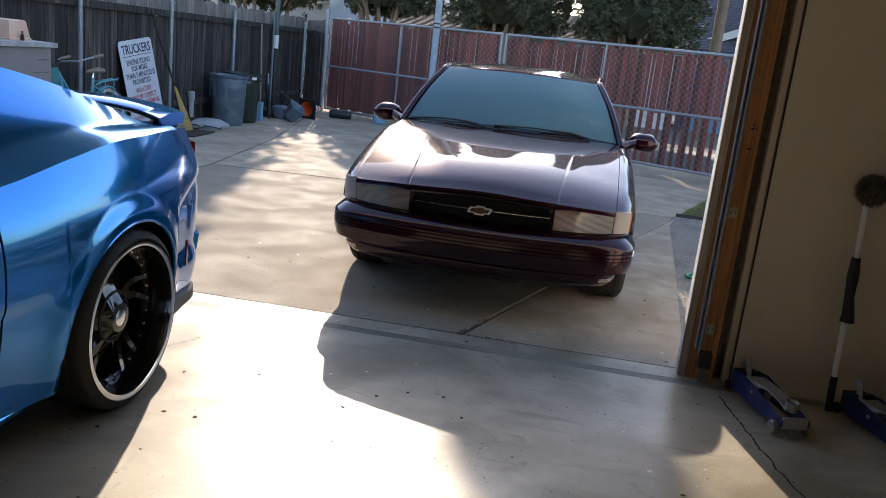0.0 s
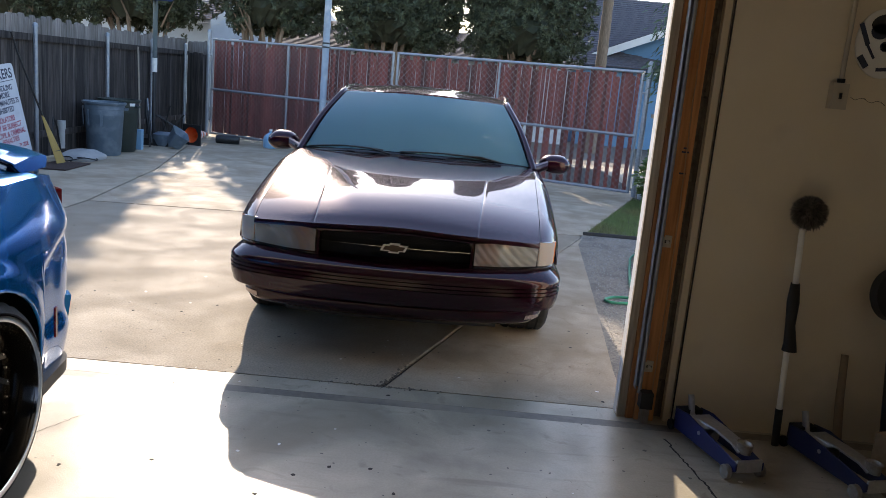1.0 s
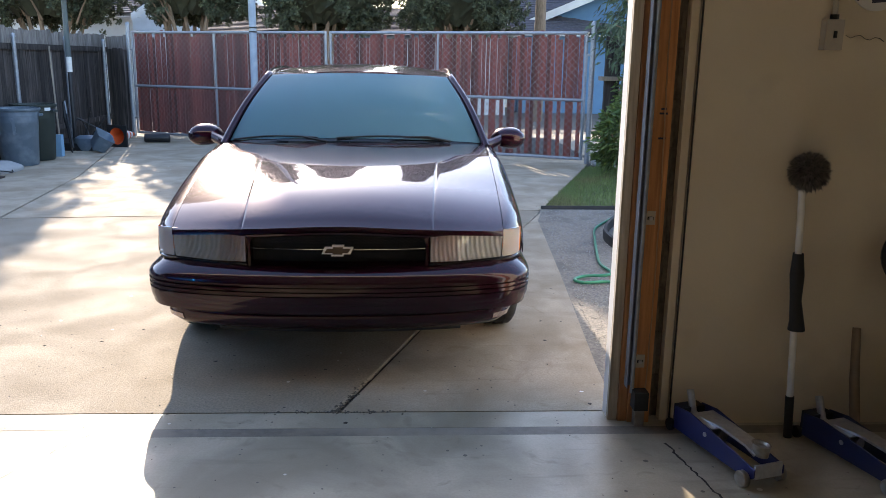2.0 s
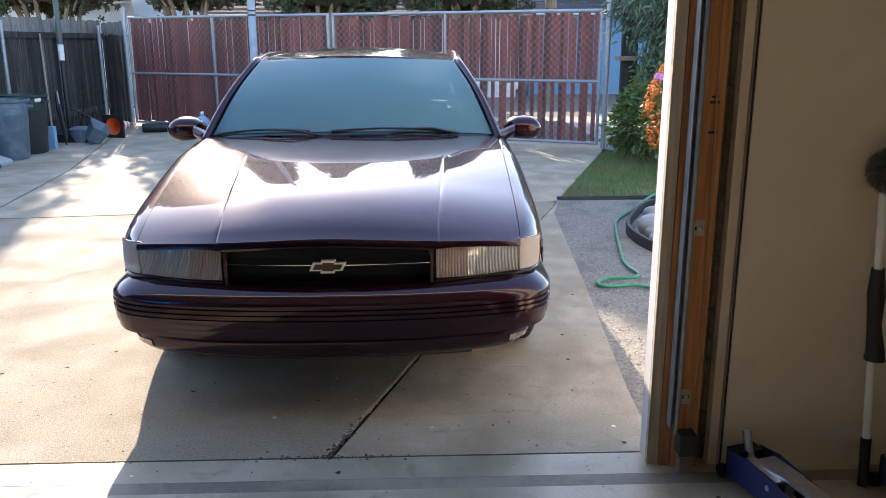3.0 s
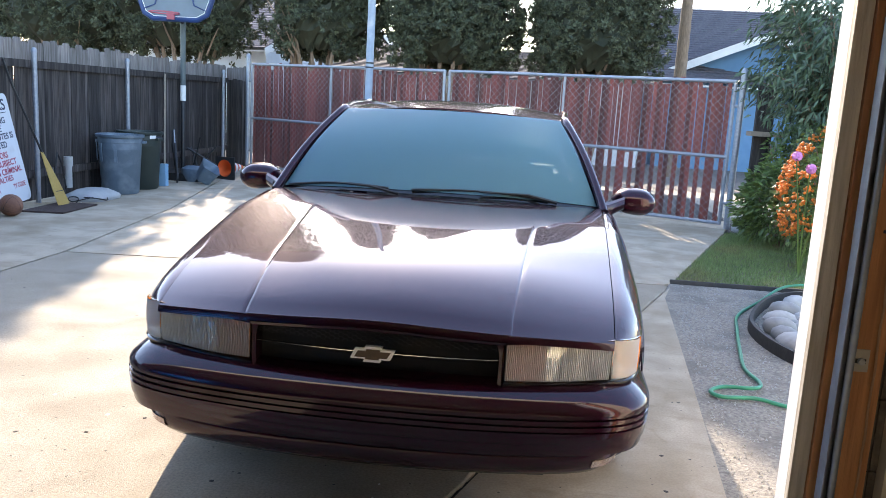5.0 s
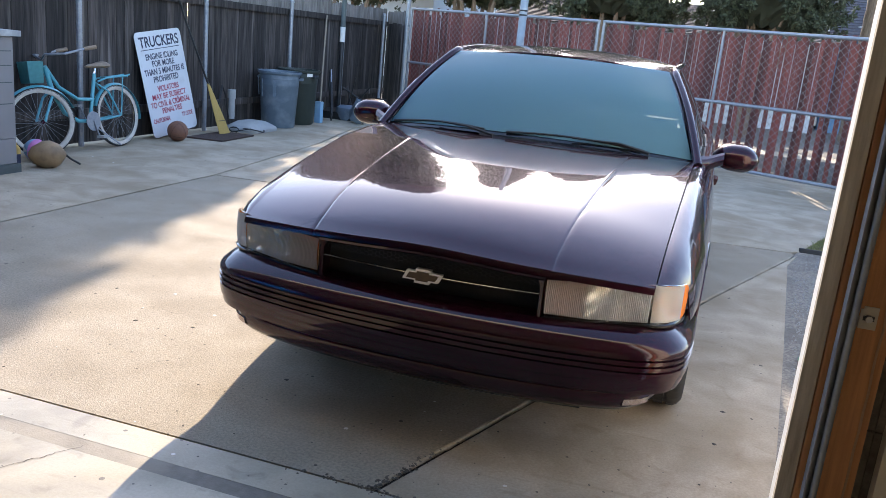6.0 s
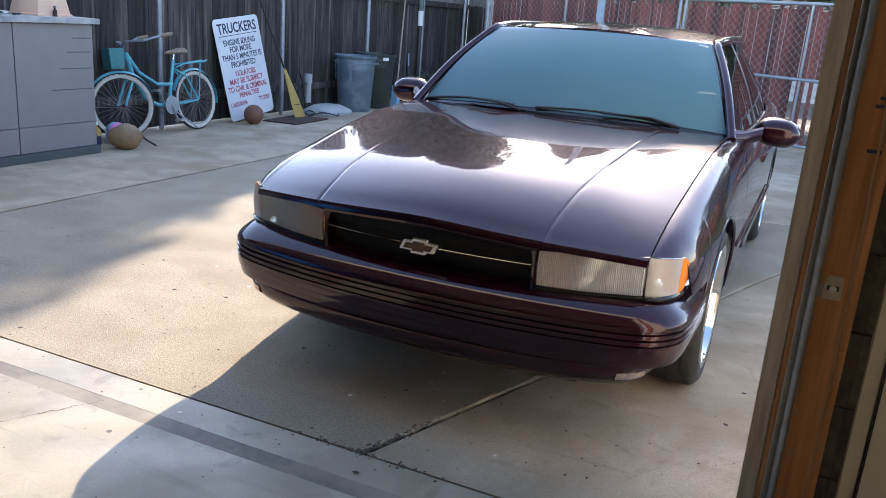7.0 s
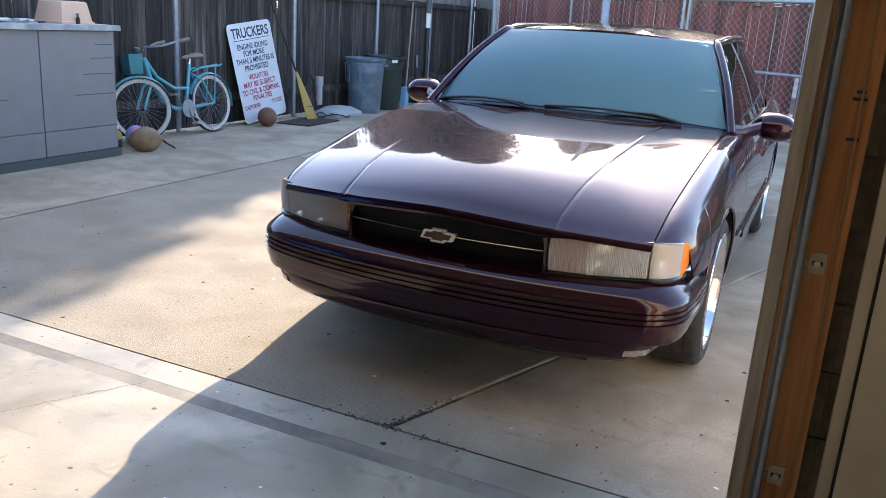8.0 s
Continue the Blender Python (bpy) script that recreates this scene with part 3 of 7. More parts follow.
def wheel(parent, m, R, width, rim_r, spokes, rim_mat, spoke_mat, lip_mat, label, side):
    """A tyre with a cut tread and a spoked rim; side is +1 where its face looks to +x."""
    ob = new("wheel", mesh_of("hub_drum", lathe([(0, -0.05), (rim_r * 0.34, -0.05), (rim_r * 0.34, -0.01), (0, -0.01)], 24, axis="X"), M["underbody"]))
    ob.parent, ob.matrix_basis = parent, m
    tagged(ob, label)
    w = width / 2
    prof = [(rim_r, -w + 0.015), (rim_r + 0.02, -w), (R - 0.035, -w - 0.004), (R - 0.012, -w + 0.012), (R, -w + 0.03)]
    tread = []
    for a in (-0.55, -0.18, 0.18, 0.55):
        tread += [(R, a * w - 0.008), (R - 0.009, a * w - 0.006), (R - 0.009, a * w + 0.006), (R, a * w + 0.008)]
    prof += tread + [(R, w - 0.03), (R - 0.012, w - 0.012), (R - 0.035, w + 0.004), (rim_r + 0.02, w), (rim_r, w - 0.015)]
    bm, rings, n = bmesh.new(), [], 96
    for i, (r, h) in enumerate(prof):
        ring = []
        for k in range(n):
            rr = r - (0.008 if k % 3 == 0 and r > R - 0.002 else 0)
            a = math.tau * (k + h * 12) / n
            ring.append(bm.verts.new((h, rr * math.cos(a), rr * math.sin(a))))
        rings.append(ring)
    for a, b in zip(rings, rings[1:]):
        for k in range(n):
            bm.faces.new((a[k], a[(k + 1) % n], b[(k + 1) % n], b[k]))
    part("tyre", bm, M["rubber"], ob, "black low-profile tyre", smooth=True)
    s = side
    part("rim", lathe([(rim_r - 0.004, -s * w * 0.9), (rim_r - 0.03, -s * w * 0.6), (rim_r - 0.035, s * w * 0.3), (rim_r - 0.024, s * w * 0.70), (rim_r - 0.016, s * w * 0.93)], 64, axis="X", cap=False), rim_mat, ob, smooth=True)
    part("rim_lip", lathe([(rim_r - 0.016, s * w * 0.93), (rim_r - 0.014, s * (w + 0.001)), (rim_r - 0.004, s * (w + 0.006)), (rim_r + 0.008, s * (w + 0.004)), (rim_r + 0.01, s * (w - 0.01))], 64, axis="X", cap=False), lip_mat, ob, "polished outer lip", smooth=True)
    if rim_mat is not lip_mat:
        for k in range(30):
            a = math.tau * k / 30
            part("rivet", lathe([(0, s * 0.008), (0.0055, s * 0.005), (0.006, 0)], 6, axis="X", m=pose(s * w * 0.28, (rim_r - 0.044) * math.cos(a), (rim_r - 0.044) * math.sin(a))), M["chrome"], ob)
        part("spoke_ring", lathe([(rim_r - 0.034, s * w * 0.10), (rim_r - 0.036, s * w * 0.28), (rim_r - 0.056, s * w * 0.28), (rim_r - 0.060, s * w * 0.18)], 48, axis="X", cap=False), spoke_mat, ob, smooth=True)
    bm = bmesh.new()
    for k in range(spokes):          # each spoke starts broad at the hub and parts into two raked arms
        for tw in (-1, 1):
            a0 = math.tau * k / spokes
            rows = []
            for f in spaced(0, 1, 7):
                r = 0.055 + (rim_r - 0.095) * f
                a = a0 + tw * (0.10 + 0.13 * f) * (1 if tw > 0 else 0.75) + 0.42 * f
                hw = 0.033 * (1 - f) ** 1.5 + 0.014
                c = Vector((s * (w * 0.42 - 0.055 * math.sin(f * 2.6)), r * math.cos(a), r * math.sin(a)))
                t = Vector((0, -math.sin(a), math.cos(a))) * hw
                nrm = Vector((s * 0.016, 0, 0))
                rows.append([c - t, c - t * 0.75 + nrm, c + t * 0.75 + nrm, c + t, c - nrm])
            grid(rows, bm, close=True)
    bmesh.ops.recalc_face_normals(bm, faces=bm.faces[:])
    part("spokes", bm, spoke_mat, ob, smooth=True)
    part("hub_cap", lathe([(0.075, s * w * 0.2), (0.075, s * w * 0.45), (0.06, s * w * 0.55), (0.04, s * w * 0.56), (0.045, s * w * 0.52), (0.0, s * w * 0.52)], 28, axis="X"), spoke_mat, ob, smooth=True)
    part("hub_disc", lathe([(0.040, s * w * 0.521), (0.038, s * w * 0.56), (0.030, s * w * 0.575), (0.0, s * w * 0.575)], 28, axis="X"), M["chrome"], ob, "plain bright centre disc", smooth=True)
    return ob


def mirrored(rows):
    return [[(-x, y, z) for x, y, z in r] for r in rows]


def sedan():
    car = thing("sedan", pose(-0.42, 4.60, 0), "dark cherry-purple four-door sedan parked on the driveway", "car")
    WH, ZC, R = (0.98, 3.93), 0.335, 0.405
    paint = M["purple"]

    hood_half = lambda y: 0.80 + 0.045 * min(1.0, max(0.0, (y - 0.15) / 1.45))
    front_y = lambda x: 0.030 + 0.19 * x * x
    rear_y = lambda x: 1.50 + 0.15 * (abs(x) / 0.845) ** 2.2
    crown_z = [(0.02, 0.768), (0.10, 0.817), (0.20, 0.858), (0.32, 0.894), (0.45, 0.920), (0.6, 0.940), (0.8, 0.963), (1.0, 0.980), (1.3, 1.001), (1.5, 1.0135), (1.7, 1.022)]

    crease = lambda y: 0.455 + 0.085 * min(1, max(0, (y - 0.15) / 1.4))

    def hood_z(x, y):
        hw = hood_half(y)
        u = abs(x) / hw
        step = 0.0012 if abs(x) > crease(y) else 0.0
        f = min(1.0, max(0.0, y / 1.2))
        return lerp_table(crown_z, y) - (0.132 - 0.114 * f) * ((u * u + 0.06) ** (0.65 + 0.65 * f) - 0.06 ** (0.65 + 0.65 * f)) - step

    # hood, with a thin pressed line along each side
    edge = [0.015 * i for i in range(1, 40)] + [0.595, 0.60, 0.605] + [0.61 + 0.0156 * i for i in range(1, 26)]
    cols = [-u for u in edge[::-1]] + [0.0] + edge
    cols = [max(-1.0, min(1.0, u)) for u in cols if abs(abs(u) - 0.6) < 1e-6 or abs(abs(u) - 0.6) > 0.004]
    rows = []
    for s in [-0.03, -0.022, -0.01] + spaced(0, 1, 40):
        row = []
        for u in cols:
            sf = max(0.0, s)
            y = 0
            x = u * 0.80
            for _ in range(3):
                y = front_y(x) + sf * (rear_y(x) - front_y(x))
                k, c, h = abs(u), crease(y), hood_half(y) - 0.0015
                x = math.copysign(c * k / 0.6 if k <= 0.6 else c + (h - c) * (k - 0.6) / 0.4, u)
            z = hood_z(x, y) - (0.0022 if abs(abs(u) - 0.6) < 1e-6 else 0.0)
            if s < 0:
                k = -s / 0.03
                y, z = y - 0.014 * math.sin(k * 1.5), z - 0.026 * k * k
            row.append((x, y, z))
        rows.append(row)
    part("hood", skin(grid(rows), 0.006), paint, car, "glossy creased hood", smooth=True)

    # sides
    width = [(0.16, 0.835), (0.22, 0.888), (0.33, 0.928), (0.55, 0.955), (0.9, 0.972), (1.3, 0.978), (2.2, 0.98), (3.6, 0.98), (4.3, 0.97), (4.9, 0.945), (5.3, 0.90)]
    belt_z = [(1.60, 0.99), (1.8, 0.985), (2.5, 0.975), (3.6, 0.985), (4.2, 1.01), (4.8, 1.0), (5.3, 0.96)]
    belt_x = [(1.60, 0.862), (2.0, 0.885), (3.6, 0.875), (4.2, 0.83), (4.8, 0.78), (5.3, 0.74)]

    def top_edge(y):
        hw = hood_half(y) + 0.0025
        zf = hood_z(hood_half(y), y) - 0.004
        if y < 1.5:
            return hw, zf
        f = min(1.0, (y - 1.5) / 0.2)
        return hw + (lerp_table(belt_x, y) - hw) * f, zf + (lerp_table(belt_z, y) - zf) * f

    def side_rows(a, b):
        rows = []
        for y in stations(a, b, WH, R):
            xt, zt = top_edge(y)
            zb = 0.572 + 0.158 * max(0.0, 1 - (max(0.0, y - 0.172) / 0.165) ** 4) ** 0.5 if y < 0.585 else arch(y, 0.215, WH, ZC, R)
            if y > WH[0] - R and y < WH[0]:
                zb = max(zb, 0.30)
            xs = superside(lerp_table(width, y), xt, zt, zb, 14)
            rows.append([(x, y, z) for x, z in xs])
        return rows

    for name, a, b in (("fender", 0.172, 1.655), ("front_door", 1.664, 2.78), ("rear_door", 2.789, 3.70), ("quarter_panel", 3.709, 5.30)):
        for side in (1, -1):
            rows = side_rows(a, b)
            part(name, skin(grid(rows if side > 0 else mirrored(rows)), 0.006), paint, car, smooth=True)
    for side in (1, -1):
        for a, b in ((1.67, 2.775), (2.795, 3.52)):
            rows = [[(side * (lerp_table(width, y) + 0.002 + d), y, z) for d, z in ((0, 0.50), (0.012, 0.497), (0.014, 0.48), (0.012, 0.463), (0, 0.46))] for y in spaced(a, b, 14)]
            part("rub_strip", skin(grid(rows), 0.003), paint, car, smooth=True)
        for yc in WH:     # rolled wheel arch lips
            pts = []
            for k in range(29):
                a = math.pi * k / 28
                y, z = yc + R * math.cos(a), ZC + R * math.sin(a)
                if z < 0.24:
                    continue
                pts.append((side * (superside(lerp_table(width, y), *top_edge(y), max(z, 0.22), 14)[-1][0] - 0.004), y, z))
            part("arch_lip", tube(pts, 0.008, 8), paint, car, smooth=True)
        for y in (2.62, 3.55):
            bm = boxes((-0.012, 0.012, -0.085, 0.085, -0.018, 0.018))
            ob = part("door_handle", bm, paint, car, bevel=0.006)
            ob.matrix_basis = pose(side * 0.972, y, 0.80, 0, side * 14, 0)

    # front bumper
    plan = [(0, -0.02), (0.3, -0.012), (0.55, 0.012), (0.75, 0.050), (0.865, 0.10), (0.930, 0.18), (0.955, 0.29), (0.962, 0.44), (0.965, 0.572)]
    idx = [(i, p[0]) for i, p in enumerate(plan)], [(i, p[1]) for i, p in enumerate(plan)]
    half = [(lerp_table(idx[0], t), lerp_table(idx[1], t)) for t in spaced(0, 8, 49)]
    curve = [(-x, y) for x, y in half[:0:-1]] + half
    profile = [(0.12, 0.584), (0.085, 0.574), (0.055, 0.558), (0.030, 0.538), (0.014, 0.524), (0.004, 0.511), (0.0, 0.500), (0.001, 0.489), (0.009, 0.486), (0.009, 0.480), (0.0, 0.477),
               (0.0, 0.467), (0.009, 0.464), (0.009, 0.458), (0.0, 0.455), (0.0, 0.445), (0.009, 0.442), (0.009, 0.436), (0.002, 0.433), (0.004, 0.405), (0.008, 0.388), (0.013, 0.386), (0.015, 0.365), (0.020, 0.345),
               (0.032, 0.340), (0.036, 0.334), (0.034, 0.327), (0.036, 0.300), (0.046, 0.276), (0.062, 0.258), (0.11, 0.248)]
    rows = []
    for i, (x, y) in enumerate(curve):
        a, b = curve[max(0, i - 1)], curve[min(len(curve) - 1, i + 1)]
        t = Vector((b[0] - a[0], b[1] - a[1])).normalized()
        n = Vector((t.y, -t.x))
        row = []
        for d, z in profile:
            sh = 1.0 - 0.06 * min(1.0, max(0.0, (0.343 - z) / 0.012)) * min(1, abs(x) / 0.95) ** 3 - 0.03 * max(0.0, (0.30 - z) / 0.06)
            row.append(((x - n.x * d) * sh, y - n.y * d, z + 0.010 * (abs(x) / 0.96) ** 2 * (1 if z > 0.36 else 1.8)))
        rows.append(row)
    part("front_bumper", skin(grid(rows), 0.005), paint, car, "grooved body-colour bumper", smooth=True)
    rows = [[(x, 0.11 + 0.16 * x * x, 0.262), (x, 0.125 + 0.16 * x * x, 0.222), (x, 0.15 + 0.16 * x * x, 0.216)] for x in spaced(-0.60, 0.60, 31)]
    part("air_dam", skin(grid(rows), 0.004), M["black"], car, smooth=True)

    # grille
    gr = part("grille", boxes((-0.43, 0.43, 0.135, 0.15, 0.50, 0.742)), M["underbody"], car, "black honeycomb grille with a bright bar")
    rows = []
    for x in spaced(-0.436, 0.436, 41):
        y = front_y(x) + 0.004
        zt = hood_z(x, front_y(x)) - 0.028
        rows.append([(x, y + 0.05, zt - 0.02), (x, y + 0.012, zt - 0.022), (x, y + 0.002, zt - 0.016), (x, y, zt - 0.006), (x, y + 0.006, zt)])
    part("grille_surround", skin(grid(rows), 0.004), paint, gr, smooth=True)
    for s in (1, -1):
        rows = []
        for z in spaced(0.545, 0.722, 18):
            x = s * 0.434
            inner = s * (0.418 - 0.030 * max(0.0, (z - 0.63) / 0.092) ** 5 - 0.010 * max(0.0, (0.60 - z) / 0.055) ** 3)
            rows.append([(x, 0.12, z), (x, 0.080, z), (x - s * 0.005, 0.072, z), (inner, 0.078, z), (inner - s * 0.004, 0.13, z)])
        part("grille_side", skin(grid(rows), 0.004), paint, gr, smooth=True)
    bar = [[(x, front_y(x) + 0.018 + dy, 0.655 + dz) for dy, dz in ((0.01, 0.0016), (-0.003, 0.0011), (-0.003, -0.0011), (0.01, -0.0016))] for x in spaced(-0.415, 0.415, 31)]
    part("grille_bar", skin(grid(bar), 0.002), M["chrome"], gr)
    bm = bmesh.new()
    for zc0, zc1 in ((0.672, 0.728),):
        r, row = 0.0105, 0
        z = zc0 + r * 0.5
        while z < zc1:
            x = -0.42 + (row % 2) * r * 1.5
            while x < 0.42:
                y = front_y(x) + 0.042
                for k in range(3):
                    a0, a1 = math.tau * k / 6, math.tau * (k + 1) / 6
                    tube([(x + r * math.cos(a0), y, z + r * 0.8 * math.sin(a0)), (x + r * math.cos(a1), y, z + r * 0.8 * math.sin(a1))], 0.0014, 4, bm, cap=False)
                x += r * 3
            z += r * 0.72
            row += 1
    part("grille_mesh", bm, M["black"], gr, smooth=True)
    outer = [(-0.066, 0.018), (-0.031, 0.018), (-0.028, 0.029), (0.034, 0.029), (0.031, 0.018), (0.080, 0.018), (0.064, -0.018), (0.031, -0.018), (0.028, -0.029), (-0.034, -0.029), (-0.031, -0.018), (-0.082, -0.018)]
    for pts, y0, y1, mm, nm in (([(x * 0.93, z * 0.93) for x, z in outer], 0.026, 0.044, M["badge_rim"], "badge_rim"), ([(x * 0.76, z * 0.60) for x, z in outer], 0.0235, 0.0257, M["emblem_grey"], "badge_centre")):
        bm = slab(pts[::-1], -y1, -y0)
        bmesh.ops.transform(bm, matrix=pose(0, 0, 0.654, 90, 0, 0), verts=bm.verts[:])
        bmesh.ops.recalc_face_normals(bm, faces=bm.faces[:])
        part(nm, bm, mm, gr, "plain bright badge" if nm == "badge_rim" else "")

    # lamps
    def lamp_face(x):
        x = abs(x)
        if x <= 0.80:
            return (x, front_y(x) + 0.012)
        f = (x - 0.80) / 0.105
        return (0.80 + 0.112 * math.sin(f * 1.5), front_y(0.80) + 0.012 + 0.17 * (1 - math.cos(f * 1.5)) + 0.02 * f)

    for s in (1, -1):
        unit = part("headlamp", boxes((min(s * 0.45, s * 0.84), max(s * 0.45, s * 0.84), 0.26, 0.28, 0.59, 0.70)), M["reflector"], car, "ribbed headlamp with an amber corner")
        top = lambda x: 0.714 + 0.022 * (min(abs(x), 0.80) - 0.44) / 0.36 - 0.012 * max(0, (abs(x) - 0.80) / 0.1)
        bot = lambda x: 0.588 + 0.016 * max(0, (abs(x) - 0.60) / 0.30)
        rows = []
        for i, x in enumerate(spaced(0.440, 0.792, 225)):
            lx, ly = lamp_face(x)
            rib = (0.0, 0.0035, 0.0050, 0.0035)[i % 4]
            rows.append([(s * lx, ly - 0.012 * math.sin(math.pi * v) - rib, bot(x) + (top(x) - bot(x)) * v) for v in spaced(0, 1, 9)])
        part("lens", skin(grid(rows), 0.003, 1), M["lens"], unit, smooth=True)
        rows = []
        for i, x in enumerate(spaced(0.800, 0.872, 31)):
            lx, ly = lamp_face(x)
            rows.append([(s * lx, ly - 0.008 * math.sin(math.pi * v) - 0.001 * (i % 2), bot(x) + (top(x) - bot(x)) * v) for v in spaced(0, 1, 9)])
        part("corner_lens", skin(grid(rows), 0.003, 1), M["lens"], unit, smooth=True)
        rows = []
        for x in spaced(0.873, 0.908, 10):
            lx, ly = lamp_face(x)
            e = 0.42 * max(0.0, (x - 0.873) / 0.035) ** 2.2
            rows.append([(s * lx, ly - 0.008 * math.sin(math.pi * v), bot(x) + (top(x) - bot(x)) * (e + (1 - 2 * e) * v)) for v in spaced(0, 1, 9)])
        part("amber_tip", skin(grid(rows), 0.003), M["amber_lens"], unit, "amber side lens", smooth=True)
        for nm, x0, x1, mm in (("turn_bowl", 0.446, 0.572, M["amber_bowl"]), ("lamp_bowl", 0.577, 0.792, M["reflector"]), ("corner_bowl", 0.800, 0.878, M["reflector"])):
            rows = []
            for u in spaced(-1, 1, 13):
                x = (x0 + x1) / 2 + u * (x1 - x0) / 2
                lx, ly = lamp_face(x)
                rows.append([(s * lx, ly + 0.012 + 0.075 * max(0, 1 - u * u) * max(0, 1 - v * v), (bot(x) + top(x)) / 2 + v * (top(x) - bot(x)) / 2) for v in spaced(-1, 1, 11)])
            part(nm, skin(grid(rows), 0.002), mm, unit, smooth=True)
        rows = [[(s * lamp_face(x)[0], lamp_face(x)[1] + d, bot(x) - dz) for d, dz in ((0.05, 0.002), (0.0, 0.002), (-0.010, 0.008), (-0.008, 0.016), (0.05, 0.016))] for x in spaced(0.437, 0.905, 34)]
        part("lamp_trim", skin(grid(rows), 0.002), M["gloss_black"], unit, smooth=True)
        # body-colour brow between the hood's lip and the lamp
        rows = []
        for x in spaced(0.438, 0.800, 24):
            y, zt = front_y(x), hood_z(x, front_y(x)) - 0.020
            rows.append([(s * x, y + 0.05, zt), (s * x, y + 0.002, zt), (s * x, y - 0.001, (zt + top(x)) / 2), (s * x, y + 0.004, top(x) + 0.001), (s * x, y + 0.05, top(x) + 0.001)])
        part("lamp_brow", skin(grid(rows), 0.002), paint, unit, smooth=True)
        for x0, r0, key in ((0.50, 0.016, "amber_lens"), (0.685, 0.013, "bulb")):
            lx, ly = lamp_face(x0)
            part("bulb", lathe([(0, -0.03), (r0 * 0.6, -0.026), (r0, -0.01), (r0, 0.03), (r0 * 0.7, 0.045), (0, 0.045)], 14, m=pose(s * lx, ly + 0.055, 0.652, 90, 0, 0)), M[key], unit, smooth=True)
        # lamp in the lower bumper corner
        rows = []
        for i, (x, y) in enumerate(curve):
            if 0.78 < s * x < 0.92:
                t = Vector((curve[i + 1][0] - curve[i - 1][0], curve[i + 1][1] - curve[i - 1][1])).normalized()
                row = []
                for d, z in ((0.040, 0.316), (0.031, 0.313), (0.032, 0.290), (0.043, 0.282), (0.055, 0.278)):
                    sh = 1.0 - 0.06 * (abs(x) / 0.95) ** 3 - 0.03 * max(0.0, (0.30 - z) / 0.06)
                    row.append(((x - t.y * d) * sh, y + t.x * d, z + 0.018 * (abs(x) / 0.96) ** 2))
                rows.append(row)
        part("bumper_reflector", skin(grid(rows), 0.003), M["corner_lamp"], car, "small clear lamp in the bumper corner", smooth=True)

    # greenhouse
    rail = [(2.10, 0.628, 1.388), (2.25, 0.640, 1.418), (2.45, 0.653, 1.440), (2.7, 0.662, 1.452), (3.2, 0.662, 1.456), (3.8, 0.630, 1.422), (4.05, 0.600, 1.385)]
    rx, rz = [(a, b) for a, b, _ in rail], [(a, c) for a, _, c in rail]
    base_ws = lambda u: (u * 0.845, rear_y(u * 0.845) + 0.055, 1.028 - 0.036 * abs(u) ** 2.4)
    head_ws = lambda u: (u * 0.628, 2.16 + 0.09 * abs(u) ** 2, 1.446 - 0.022 * abs(u) ** 2)
    ws = lambda u, v: tuple(a + (b - a) * v + c for a, b, c in zip(base_ws(u), head_ws(u), (0, -0.03 * math.sin(math.pi * v), 0.028 * math.sin(math.pi * v))))
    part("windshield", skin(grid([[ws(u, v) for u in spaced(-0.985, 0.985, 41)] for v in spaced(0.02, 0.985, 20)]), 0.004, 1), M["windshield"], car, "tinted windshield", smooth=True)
    bm = bmesh.new()
    for u0, u1, v0, v1 in ((-1.0, -0.955, 0, 1), (0.955, 1.0, 0, 1), (-1, 1, -0.01, 0.035), (-1, 1, 0.965, 1.0)):
        grid([[tuple(a + b for a, b in zip(ws(u, v), (0, 0.006, -0.003))) for u in spaced(u0, u1, 3 if u1 - u0 < 0.1 else 41)] for v in spaced(v0, v1, 20 if v1 - v0 > 0.5 else 3)], bm)
    part("windshield_band", skin(bm, 0.002), M["gloss_black"], car, smooth=True)
    rows = []
    for y in spaced(2.19, 4.03, 30):
        xr, zr = lerp_table(rx, y), lerp_table(rz, y)
        rows.append([(u * xr, y - 0.03 + (0.09 * u * u - 0.0 if y < 2.3 else 0.09 * u * u * max(0, 1 - (y - 2.3) / 0.5)), zr - 0.012 + 0.058 * (1 - abs(u) ** 2.4)) for u in spaced(-1, 1, 41)])
    part("roof", skin(grid(rows), 0.006), paint, car, "glossy painted roof", smooth=True)
    for s in (1, -1):
        a, b = Vector((s * 0.862, 1.655, 0.985)), Vector((s * 0.648, 2.255, 1.423))
        pts = [a + (b - a) * f + Vector((s * 0.012 * math.sin(math.pi * f), -0.01 * math.sin(math.pi * f), 0.02 * math.sin(math.pi * f))) for f in spaced(0, 1, 14)]
        pts += [Vector((s * (lerp_table(rx, y) + 0.002), y, lerp_table(rz, y) - 0.004)) for y in spaced(2.32, 4.0, 16)]
        part("pillar", tube(pts, 0.023, 10), paint, car, smooth=True)
        belt = lambda y: (s * (top_edge(y)[0] - 0.01), y, top_edge(y)[1] - 0.01)
        up = lambda y: (s * (lerp_table(rx, y) - 0.004), y, lerp_table(rz, y) - 0.02)
        for ya, yb, ta, tb in ((1.72, 2.78, 2.28, 2.78), (2.84, 3.66, 2.84, 3.60)):
            rows = []
            for f in spaced(0, 1, 12):
                p, q = Vector(belt(ya + (yb - ya) * f)), Vector(up(ta + (tb - ta) * f))
                rows.append([p + (q - p) * v + Vector((s * 0.02 * math.sin(math.pi * v), 0, 0)) for v in spaced(0, 1, 8)])
            part("side_window", skin(grid(rows), 0.003, 1), M["dark_glass"], car, smooth=True)
